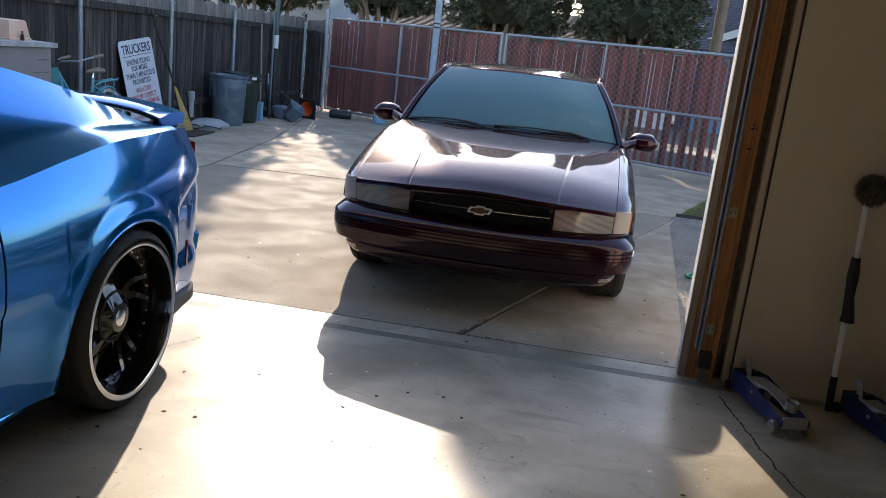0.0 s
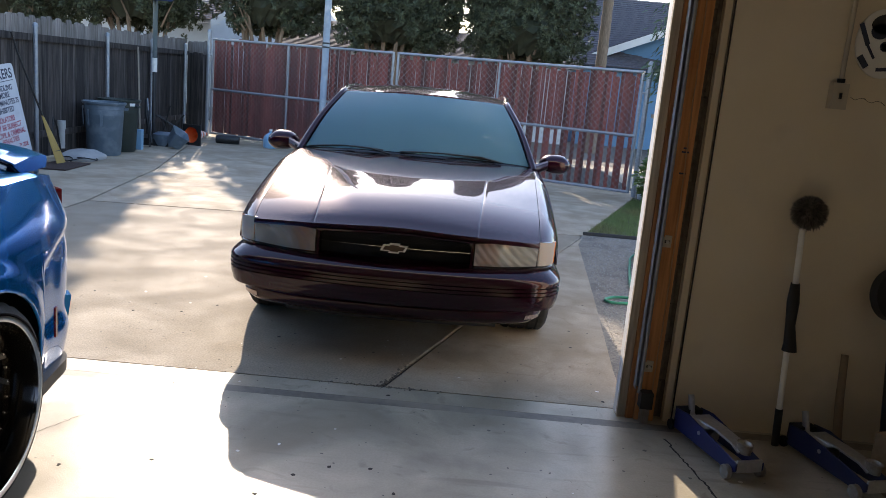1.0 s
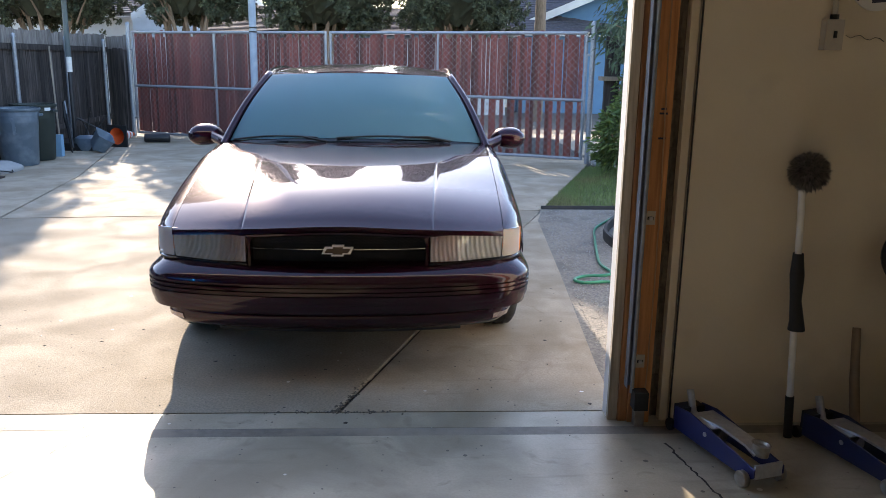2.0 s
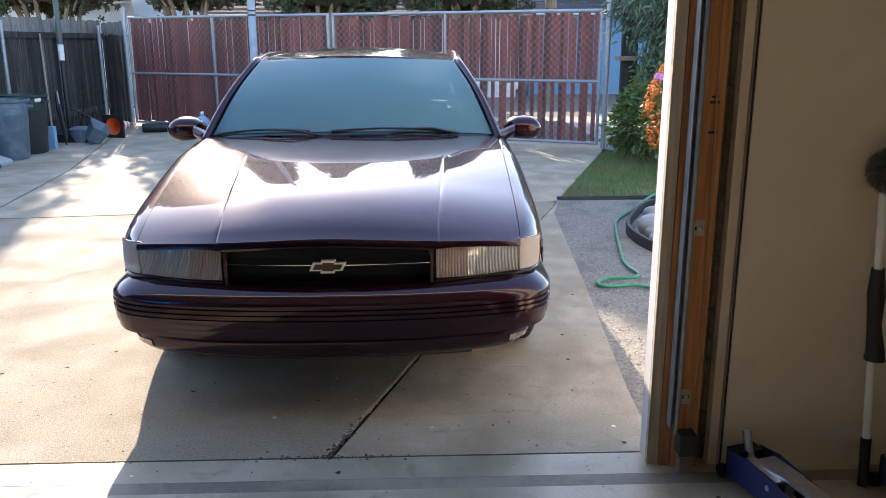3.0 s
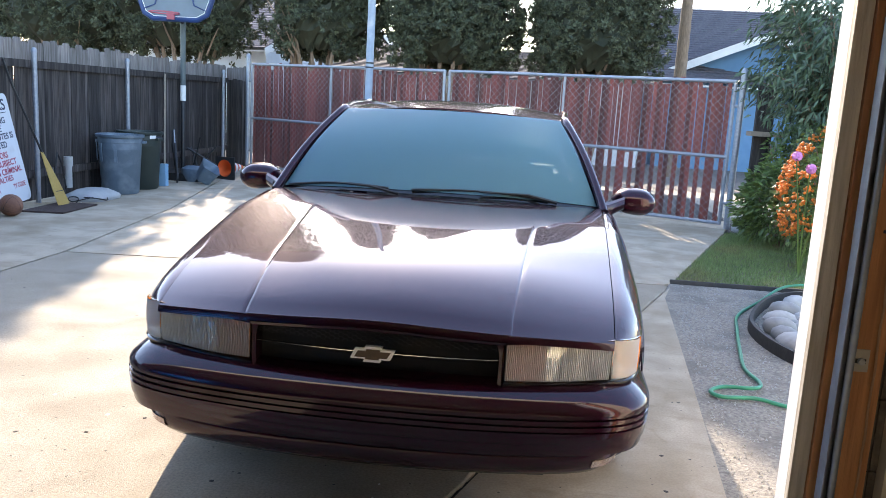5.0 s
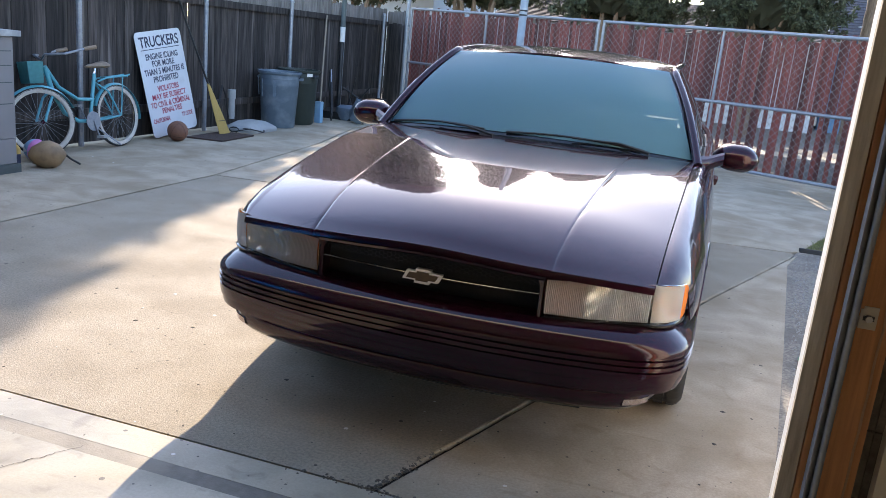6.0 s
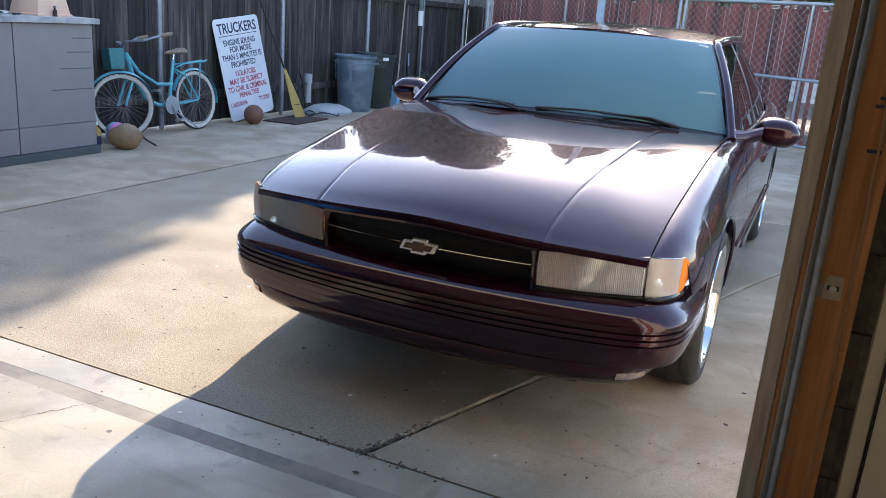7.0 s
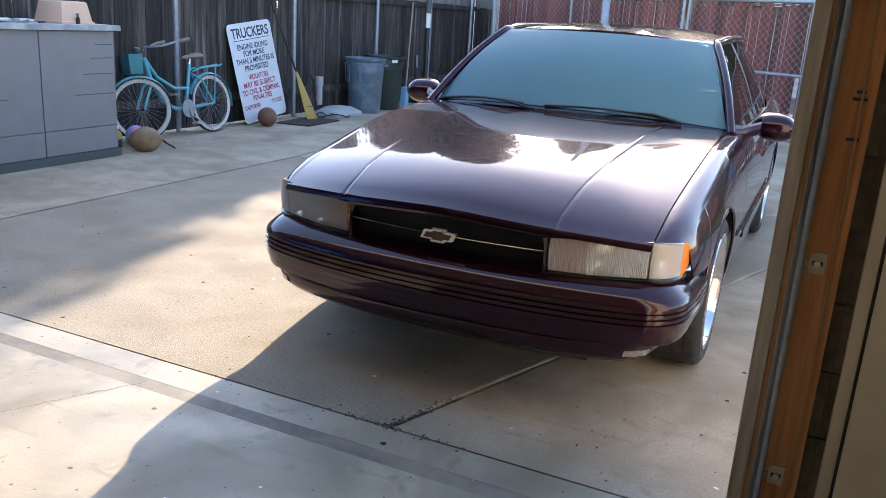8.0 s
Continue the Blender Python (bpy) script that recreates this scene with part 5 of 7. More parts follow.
def willow_tree(x, y, h, rad, seed):
    rng = random.Random(seed)
    t = thing("fruit_tree", pose(x, y, 0), "bushy green tree with long drooping leaves", "tree")
    bm, lf = bmesh.new(), bmesh.new()
    tube([(0, 0, -0.06), (0.04, 0.02, 0.6), (0.02, -0.03, 1.3)], [0.10, 0.085, 0.06], 8, bm)
    for k in range(46):
        a, f = rng.uniform(0, math.tau), rng.random()
        z0 = 0.7 + 0.6 * f
        tz = 1.0 + (h - 1.0) * rng.random() ** 0.75
        rr = rad * math.sqrt(max(0.05, 1 - ((tz - h * 0.45) / (h * 0.58)) ** 2)) * rng.uniform(0.55, 1.05)
        tip = Vector((rr * math.cos(a), rr * math.sin(a), tz))
        mid = Vector((0.02, 0, z0)).lerp(tip, 0.5) + Vector((0, 0, 0.25))
        tube([(0.02, 0, z0), mid, tip], [0.03, 0.018, 0.006], 5, bm)
        for j in range(240):
            u = rng.random() ** 0.6
            p = mid.lerp(tip, u) if rng.random() < 0.7 else Vector((0.02, 0, z0)).lerp(mid, 0.4 + 0.6 * u)
            p = p + Vector((rng.gauss(0, 0.14), rng.gauss(0, 0.14), rng.gauss(0, 0.12)))
            d = Vector((math.cos(a) * 0.5 + rng.gauss(0, 0.5), math.sin(a) * 0.5 + rng.gauss(0, 0.5), rng.uniform(-1.2, 0.1))).normalized()
            leafy(lf, p, d, rng.uniform(0.10, 0.17), rng.uniform(0.013, 0.019), rng)
    part("trunk", bm, M["bark"], t, smooth=True)
    part("crown", lf, M["leaf"], t, "long drooping leaves")


def shrub(name, x, y, h, rad, seed, n, label, mat_key="bushleaf", leaf=(0.035, 0.06)):
    rng = random.Random(seed)
    t = thing(name, pose(x, y, -0.01), label, "shrub")
    bm, lf = bmesh.new(), bmesh.new()
    for k in range(14):
        a = rng.uniform(0, math.tau)
        tube([(0.03 * math.cos(a), 0.03 * math.sin(a), -0.02), (rad * 0.5 * math.cos(a), rad * 0.5 * math.sin(a), h * 0.5), (rad * 0.8 * math.cos(a), rad * 0.8 * math.sin(a), h * 0.85)], [0.014, 0.009, 0.004], 5, bm)
    part("stem", bm, M["bark"], t)
    for _ in range(n):
        u, a = rng.uniform(-0.75, 1), rng.uniform(0, math.tau)
        r = rad * math.sqrt(max(0, 1 - u * u)) * (1 - abs(rng.gauss(0, 0.16)))
        lump = 1 + 0.14 * math.sin(5 * a + 2.3 * u) + 0.08 * math.sin(9 * a - 4 * u)
        p = Vector((r * lump * math.cos(a), r * lump * math.sin(a), h * 0.52 + u * h * 0.48 * lump))
        if p.z < 0.02:
            continue
        d = (Vector((math.cos(a), math.sin(a), u * 0.6)) + Vector((rng.gauss(0, 0.5), rng.gauss(0, 0.5), rng.gauss(0, 0.5)))).normalized()
        leafy(lf, p, d, rng.uniform(*leaf), rng.uniform(0.012, 0.022), rng)
    part("leaves", lf, M[mat_key], t)
    return t, rng


def house(name, m, L, W, eave, ridge, wall_mat, label, over=0.45):
    """A gabled house: its gable end looks to -y; it is L deep and W wide."""
    hs = thing(name, m, label, "house")
    bm = bmesh.new()
    pts = [(-W / 2, -0.2), (W / 2, -0.2), (W / 2, eave), (0, ridge), (-W / 2, eave)]
    a, b = [bm.verts.new((x, 0, z)) for x, z in pts], [bm.verts.new((x, L, z)) for x, z in pts]
    bm.faces.new(a), bm.faces.new(b[::-1])
    for i in range(5):
        bm.faces.new((a[i], b[i], b[(i + 1) % 5], a[(i + 1) % 5]))
    bmesh.ops.recalc_face_normals(bm, faces=bm.faces[:])
    part("wall", bm, wall_mat, hs)
    slope = math.atan2(ridge - eave, W / 2)
    run = W / 2 + over
    rf = None
    for s in (1, -1):
        line = []
        for i in range(int(run / math.cos(slope) / 0.16)):
            d0, d1 = i * 0.16, (i + 1) * 0.16
            for d, lift in ((d0, 0.0), (d1, 0.022)):
                line.append((s * d * math.cos(slope), ridge + 0.10 - d * math.sin(slope) + lift))
        bm = skin(grid([[(x, -over, z), (x, L + over, z)] for x, z in line]), 0.04)
        rf = part("roof", bm, M["shingle"], hs, "grey shingle roof")
        bm = bmesh.new()
        p0, p1 = Vector((0, -over - 0.02, ridge + 0.09)), Vector((s * run, -over - 0.02, ridge + 0.09 - run * math.tan(slope)))
        drop, back = Vector((0, 0, -0.24)), Vector((0, 0.05, 0))
        v = [bm.verts.new(p) for p in (p0, p1, p1 + drop, p0 + drop, p0 + back, p1 + back, p1 + drop + back, p0 + drop + back)]
        for f in ((0, 1, 2, 3), (7, 6, 5, 4), (0, 4, 5, 1), (2, 6, 7, 3), (1, 5, 6, 2), (3, 7, 4, 0)):
            bm.faces.new([v[i] for i in f])
        bmesh.ops.recalc_face_normals(bm, faces=bm.faces[:])
        part("bargeboard", bm, M["white"], hs, "white bargeboard")
        part("soffit", boxes((min(s * W / 2, s * run), max(s * W / 2, s * run), -over, L + over, ridge - run * math.tan(slope) - 0.02, ridge - run * math.tan(slope) + 0.02)), M["white"], hs)
    return hs


def lap_siding(hs, mat_, W, eave, ridge, z0=0.6):
    z = z0
    while z < ridge - 0.2:
        w = W / 2 if z < eave else W / 2 * (ridge - z) / (ridge - eave)
        ob = part("siding_board", boxes((-w, w, -0.022, -0.004, z, z + 0.125)), mat_, hs)
        ob.rotation_euler = (0, 0, 0)
        z += 0.135


juniper(-15.6, 23.0, 8.6, 1.9, 2.0, 19, 900)
juniper(-12.0, 22.6, 10.8, 1.9, 2.0, 20, 1400, drawn=0.10)
juniper(-8.76, 22.2, 13.6, 2.02, 2.1, 21, 2600, drawn=0.04)
juniper(-5.36, 22.0, 9.3, 1.34, 2.3, 22, 1900, 0.92)
juniper(-2.05, 22.0, 8.2, 1.56, 2.2, 23, 1900)
juniper(1.25, 22.0, 9.1, 1.56, 2.15, 24, 1900)
willow_tree(3.72, 12.9, 3.55, 1.2, 31)
bush, brng = shrub("lantana_bush", 3.30, 10.55, 1.50, 0.68, 41, 6500, "round lantana bush covered in orange flowers")
bm = bmesh.new()
for _ in range(330):
    u, a = brng.uniform(-0.55, 0.95), brng.uniform(0, math.tau)
    r = 0.68 * math.sqrt(1 - u * u) * 1.05
    c = Vector((r * math.cos(a), r * math.sin(a), 1.50 * 0.52 + u * 1.50 * 0.5))
    for _ in range(9):
        d = Vector((brng.gauss(0, 1), brng.gauss(0, 1), brng.gauss(0, 1))).normalized()
        bmesh.ops.create_icosphere(bm, subdivisions=1, radius=0.0165, matrix=Matrix.Translation(c + d * 0.040))
tagged(part("blossom", bm, M["orange"], bush, "small orange flower heads"), kind="stuff")
shrub("fern_shrub", 3.05, 12.0, 0.95, 0.48, 42, 3600, "feathery green shrub beside the gate", leaf=(0.06, 0.12))
shrub("shrub", 3.35, 12.7, 1.4, 0.42, 43, 2600, "loose green shrub under the tree", leaf=(0.05, 0.08))
hb = house("blue_house", pose(6.6, 27, 0, 0, 0, -14), 9, 6.6, 2.5, 3.85, M["bluewall"], "blue house with white trim and grey shingle roof")
lap_siding(hb, M["bluewall"], 6.6, 2.5, 3.85)
house("blue_house", pose(3.6, 31, 0, 0, 0, -90), 13, 8.0, 2.6, 4.9, M["bluewall"], "long blue house with a grey shingle roof behind the gable")
house("white_house", pose(-5.5, 29, 0, 0, 0, -90), 8.5, 6.5, 2.2, 3.1, M["whitewall"], "low white house behind the junipers")
hw = house("white_house", pose(-7.2, 32, 0, 0, 0, 60), 10, 7.0, 3.0, 4.9, M["whitewall"], "white house with lap siding and grey shingle roof")
lap_siding(hw, M["whitewall"], 7.0, 3.0, 4.9)



# ---- things along the plank fence ----
M.update({
    "resin": mat("grey_resin", (0.265, 0.25, 0.25), (0.24, 0.227, 0.226), 5, 0.55, bump=0.04, bscale=200),
    "resin_dark": mat("dark_green_resin", (0.085, 0.105, 0.105), (0.07, 0.09, 0.09), 6, 0.5, bump=0.05),
    "lid_grey": mat("weathered_lid", (0.42, 0.43, 0.43), (0.28, 0.29, 0.30), 9, 0.6, bump=0.15, stain=(0.62, 0.62, 0.60), sscale=5),
    "peach": mat("peach_plastic", (0.72, 0.47, 0.33), (0.68, 0.43, 0.30), 5, 0.4),
    "paper": mat("paper", (0.75, 0.74, 0.70), (0.65, 0.64, 0.6), 20, 0.8, bump=0.2),
    "turquoise": mat("turquoise_paint", (0.085, 0.40, 0.47), (0.07, 0.35, 0.42), 20, 0.28, coat=0.4),
    "teal": mat("teal_basket", (0.05, 0.24, 0.25), (0.04, 0.20, 0.21), 30, 0.6),
    "whitewall_tyre": mat("cream_tyre_wall", (0.62, 0.58, 0.50), (0.5, 0.46, 0.4), 30, 0.7),
    "saddle": mat("tan_saddle", (0.30, 0.22, 0.15), (0.22, 0.16, 0.11), 20, 0.6, bump=0.1),
    "sign": mat("white_sign", (0.66, 0.68, 0.70), (0.60, 0.62, 0.65), 3, 0.45, stain=(0.5, 0.5, 0.5), sscale=4, slim=(0.6, 0.8)),
    "ink": mat("navy_ink", (0.02, 0.028, 0.06), (0.03, 0.035, 0.07), 30, 0.5),
    "red_ink": mat("red_ink", (0.42, 0.03, 0.07), (0.36, 0.03, 0.06), 30, 0.5),
    "ball": mat("basketball", (0.24, 0.105, 0.06), (0.18, 0.08, 0.05), 60, 0.7, bump=0.4, bscale=300),
    "tan": mat("tan_leather", (0.34, 0.22, 0.115), (0.24, 0.15, 0.075), 12, 0.55, bump=0.25, stain=(0.18, 0.11, 0.06), sscale=8),
    "yellow": mat("yellow_straw", (0.50, 0.33, 0.09), (0.38, 0.24, 0.06), 25, 0.7, bump=0.3, stretch=(8, 8, 1)),
    "mat_brown": mat("brown_mat", (0.075, 0.045, 0.035), (0.045, 0.03, 0.025), 40, 0.95, bump=0.5, bscale=200),
    "bin_grey": mat("grey_bin", (0.122, 0.168, 0.21), (0.10, 0.142, 0.18), 8, 0.5, bump=0.06, stain=(0.20, 0.25, 0.29), sscale=5),
    "bin_green": mat("dark_green_bin", (0.035, 0.048, 0.042), (0.028, 0.04, 0.035), 8, 0.5, bump=0.06),
    "pale_plastic": mat("pale_plastic", (0.42, 0.42, 0.40), (0.34, 0.34, 0.33), 12, 0.55, bump=0.08),
    "cone": mat("cone_orange", (0.80, 0.14, 0.03), (0.72, 0.11, 0.025), 12, 0.5),
    "handle_wood": mat("handle_wood", (0.33, 0.26, 0.19), (0.24, 0.19, 0.14), 10, 0.7, stretch=(6, 6, 0.6)),
    "pole_blue": mat("pole_paint", (0.33, 0.39, 0.46), (0.26, 0.31, 0.37), 8, 0.6, bump=0.2, stain=(0.45, 0.48, 0.5), sscale=6),
    "board": mat("backboard_acrylic", (0.17, 0.21, 0.24), (0.14, 0.175, 0.20), 4, 0.65),
    "board_blue": mat("backboard_blue", (0.02, 0.05, 0.15), (0.018, 0.04, 0.12), 5, 0.35),
    "rim_pink": mat("faded_red_rim", (0.52, 0.12, 0.14), (0.42, 0.09, 0.11), 20, 0.5),
    "ball_blue": mat("pale_blue_plastic", (0.25, 0.45, 0.62), (0.2, 0.38, 0.55), 6, 0.4),
})


def resin_cabinet():
    c = thing("storage_cabinet", pose(-5.20, 7.56, 0), "low grey resin storage cabinet with a cluttered lid", "cabinet")
    part("body", boxes((-0.66, -0.025, -2.30, 0, 0.07, 1.155)), M["resin"], c, bevel=0.01)
    part("base", boxes((-0.68, 0.025, -2.32, 0.02, 0.0, 0.075)), M["resin_dark"], c, "dark green base", bevel=0.01)
    for y0, y1 in ((-0.80, -0.004), (-1.60, -0.81), (-2.29, -1.61)):
        d = part("door", boxes((-0.024, 0.0, y0, y1, 0.30, 1.150)), M["resin"], c, bevel=0.006)
        part("door_foot", boxes((-0.024, 0.0, y0, y1, 0.08, 0.294)), M["resin"], d, bevel=0.006)
        for k, (z, w) in enumerate(((0.98, 0.22), (0.86, 0.28), (0.72, 0.36), (0.54, 0.46))):
            ya, yb = (y1 - w, y1 - 0.02) if y1 > -0.1 else (y0 + 0.02, y0 + w)
            part("groove", boxes((-0.002, 0.0015, ya, yb, z + 0.05, z + 0.058)), M["resin_dark"], d)
    part("lid", boxes((-0.70, 0.04, -2.34, 0.05, 1.158, 1.205)), M["lid_grey"], c, "weathered pale lid", bevel=0.015)
    tub = bmesh.new()
    rows = []
    for r, z in ((0.0, 0.19), (0.14, 0.19), (0.158, 0.18), (0.19, 0.02), (0.205, 0.015), (0.205, 0.0)):
        rows.append([(r * math.cos(a) * 0.9 / max(abs(math.cos(a)), abs(math.sin(a))) ** 0.6, r * math.sin(a) * 1.15 / max(abs(math.cos(a)), abs(math.sin(a))) ** 0.6, z) for a in (math.tau * k / 32 for k in range(32))])
    ob = single("plastic_tub", grid(rows, tub, close=True), M["peach"], "peach plastic tub upside down on the cabinet lid", "tub", smooth=True)
    ob.matrix_basis = pose(-5.50, 7.28, 1.206, 0, 0, 8)
    bt = thing("small_bottle", pose(-5.30, 7.26, 1.206), "small dark bottle with a pump on the cabinet lid", "bottle")
    part("body", lathe([(0, 0), (0.018, 0), (0.018, 0.05), (0.008, 0.06), (0.008, 0.07), (0, 0.07)], 14), M["black"], bt, smooth=True)
    part("cap", lathe([(0, 0.071), (0.012, 0.071), (0.012, 0.09), (0, 0.09)], 12), M["bin_grey"], bt, smooth=True)
    rng = random.Random(8)
    for i, (x, y, w, l) in enumerate(((-5.45, 6.55, 0.22, 0.30), (-5.55, 6.30, 0.16, 0.22), (-5.38, 6.78, 0.12, 0.2))):
        rows = [[(w * (u - 0.5), l * (v - 0.5), 0.006 + 0.022 * abs(math.sin(5 * u + 3 * v + i)) + 0.004 * rng.random()) for u in spaced(0, 1, 7)] for v in spaced(0, 1, 7)]
        ob = single("paper_sheet", skin(grid(rows), 0.002), M["paper"], "crumpled pale paper lying on the cabinet lid", "paper", "papers on the cabinet")
        ob.matrix_basis = pose(x, y, 1.206, 0, 0, 30 * i)
    bm = bmesh.new()
    tube([(-5.30, 6.85, 1.214), (-5.38, 6.98, 1.216), (-5.44, 7.02, 1.214)], 0.008, 6, bm)
    single("pliers", bm, M["black"], "dark hand tool lying on the cabinet lid", "tool", smooth=True)


def bicycle():
    b = thing("cruiser_bicycle", pose(-5.62, 8.32, 0) @ pose(0, 0, 0, 0, -7, 0), "turquoise cruiser bicycle leaning on the fence", "bicycle")
    R = 0.335
    for y, steer in ((0.0, -24), (1.08, 0)):
        w = new("wheel", mesh_of("hub", lathe([(0, -0.05), (0.02, -0.05), (0.02, 0.05), (0, 0.05)], 10, axis="X"), M["chrome"], True))
        w.parent, w.matrix_basis = b, pose(0, y, R, 0, 0, steer)
        ring = lambda r, t, s=40: tube([(0, r * math.cos(a), r * math.sin(a)) for a in (math.tau * k / s for k in range(s + 1))], t, 8, cap=False)
        part("tyre", ring(R - 0.022, 0.022), M["rubber"], w, smooth=True)
        part("white_wall", lathe([(R - 0.058, -0.012), (R - 0.036, -0.022), (R - 0.018, -0.021), (R - 0.018, 0.021), (R - 0.036, 0.022), (R - 0.058, 0.012)], 48, axis="X", cap=False), M["whitewall_tyre"], w, "cream side wall", smooth=True)
        bm = bmesh.new()
        for k in range(28):
            a = math.tau * k / 28
            tube([(0.03 * (-1) ** k, 0.02 * math.cos(a + 0.8), 0.02 * math.sin(a + 0.8)), (0, (R - 0.055) * math.cos(a), (R - 0.055) * math.sin(a))], 0.0014, 4, bm, cap=False)
        part("spokes", bm, M["galv"], w)
        rows = []
        for k in range(25):
            a = radians(20 + 150 * k / 24) if y == 0 else radians(-10 + 170 * k / 24)
            rows.append([(dx, (R + 0.015) * math.cos(a), (R + 0.015 + dz) * math.sin(a)) for dx, dz in ((-0.03, -0.02), (-0.015, 0), (0.015, 0), (0.03, -0.02))])
        part("fender", skin(grid(rows), 0.002), M["turquoise"], w, smooth=True)
    P = {"bb": (0, 0.66, 0.30), "seat": (0, 0.80, 0.78), "head_lo": (0, 0.19, 0.62), "head_hi": (0, 0.13, 0.86), "rear": (0, 1.08, 0.335), "front": (0, 0.0, 0.335)}
    fr = bmesh.new()
    tube([P["head_lo"], (0, 0.32, 0.40), (0, 0.50, 0.31), P["bb"]], 0.021, 10, fr)
    tube([P["head_hi"], (0, 0.28, 0.66), (0, 0.52, 0.53), (0, 0.74, 0.52)], 0.019, 10, fr)
    tube([P["bb"], P["seat"]], 0.019, 10, fr)
    tube([P["head_lo"], P["head_hi"]], 0.025, 10, fr)
    for s in (-0.05, 0.05):
        tube([P["bb"], (s, 0.85, 0.31), (s, 1.08, 0.335)], 0.011, 8, fr)
        tube([(0, 0.78, 0.70), (s, 0.92, 0.60), (s, 1.08, 0.335)], 0.010, 8, fr)
    part("frame", fr, M["turquoise"], b, "turquoise step-through frame", smooth=True)
    fk = bmesh.new()
    for s in (-0.055, 0.055):
        tube([(s * 0.5, 0.19, 0.62), (s, 0.12, 0.56), (s, 0.03, 0.40), (s, 0.0, 0.335)], 0.013, 8, fk)
    part("fork", fk, M["turquoise"], b, smooth=True)
    hb = part("handlebar", tube([(-0.30, 0.42, 1.02), (-0.27, 0.22, 0.97), (-0.12, 0.10, 0.97), (0, 0.11, 0.92), (0.12, 0.10, 0.97), (0.27, 0.22, 0.97), (0.30, 0.42, 1.02)], 0.012, 8), M["galv"], b, smooth=True)
    turned = pose(0, 0.15, 0) @ pose(0, 0, 0, 0, 0, -22) @ pose(0, -0.15, 0)
    hb.matrix_basis = turned
    for s in (-1, 1):
        part("grip", tube([(s * 0.298, 0.40, 1.014), (s * 0.302, 0.52, 1.035)], 0.019, 8), M["saddle"], hb, smooth=True)
    bk = bmesh.new()
    rows = []
    for z, k in ((0.70, 0.85), (0.73, 0.9), (0.90, 1.0), (0.905, 0.96), (0.73, 0.86), (0.71, 0.8)):
        rows.append([(0.115 * k * x, 0.0 + 0.075 * k * y, z) for x, y in ((-1, -1), (0, -1.05), (1, -1), (1.03, 0), (1, 1), (0, 1.05), (-1, 1), (-1.03, 0))])
    grid(rows, bk, close=True)
    bk.faces.new([v for v in bk.verts[-8:]])
    part("basket", bk, M["teal"], b, "teal box basket").matrix_basis = turned
    sd = []
    for f, w, h in ((0, 0.01, 0.0), (0.06, 0.035, 0.02), (0.14, 0.05, 0.03), (0.20, 0.095, 0.045), (0.25, 0.105, 0.05), (0.28, 0.06, 0.03)):
        sd.append([(w * math.cos(a), 0.68 + f, 0.86 + h * max(0, math.sin(a)) - 0.02 * max(0, -math.sin(a))) for a in (math.tau * k / 14 for k in range(14))])
    part("saddle", grid(sd, close=True), M["saddle"], b, "worn tan saddle", smooth=True)
    part("seat_post", tube([P["seat"], (0, 0.82, 0.87)], 0.013, 8), M["chrome"], b, smooth=True)
    rk = bmesh.new()
    for s in (-0.06, 0.06):
        tube([(s * 0.5, 0.80, 0.70), (s, 0.90, 0.735), (s, 1.24, 0.76), (s * 0.6, 1.30, 0.77)], 0.009, 6, rk)
        tube([(s, 1.16, 0.75), (s, 1.08, 0.34)], 0.007, 6, rk)
    for y in (0.95, 1.05, 1.15, 1.24):
        tube([(-0.06, y, 0.745), (0.06, y, 0.745)], 0.006, 6, rk)
    part("rack", rk, M["turquoise"], b, "turquoise rear rack", smooth=True)
    cr = bmesh.new()
    lathe([(0.06, 0.045), (0.10, 0.045), (0.10, 0.05), (0.06, 0.05)], 32, cr, axis="X", m=pose(0, 0.66, 0.30))
    tube([(0.05, 0.66, 0.30), (0.07, 0.70, 0.14)], 0.009, 6, cr)
    tube([(-0.05, 0.66, 0.30), (-0.07, 0.62, 0.46)], 0.009, 6, cr)
    part("crank", cr, M["galv"], b, smooth=True)
    for x, y, z in ((0.11, 0.70, 0.135), (-0.11, 0.62, 0.46)):
        part("pedal", boxes((x - 0.045, x + 0.045, y - 0.035, y + 0.035, z - 0.012, z + 0.012)), M["pale_plastic"], b, bevel=0.004)
    part("kickstand", tube([(-0.04, 0.72, 0.27), (0.17, 0.90, 0.03)], 0.008, 6), M["galv"], b, smooth=True)


def ball_of(name, x, y, r, material, label, category="ball", sink=0.004):
    bm = bmesh.new()
    bmesh.ops.create_uvsphere(bm, u_segments=28, v_segments=18, radius=r)
    ob = thing(name, pose(x, y, r - sink), label, category)
    part("skin", bm, material, ob, smooth=True)
    return ob


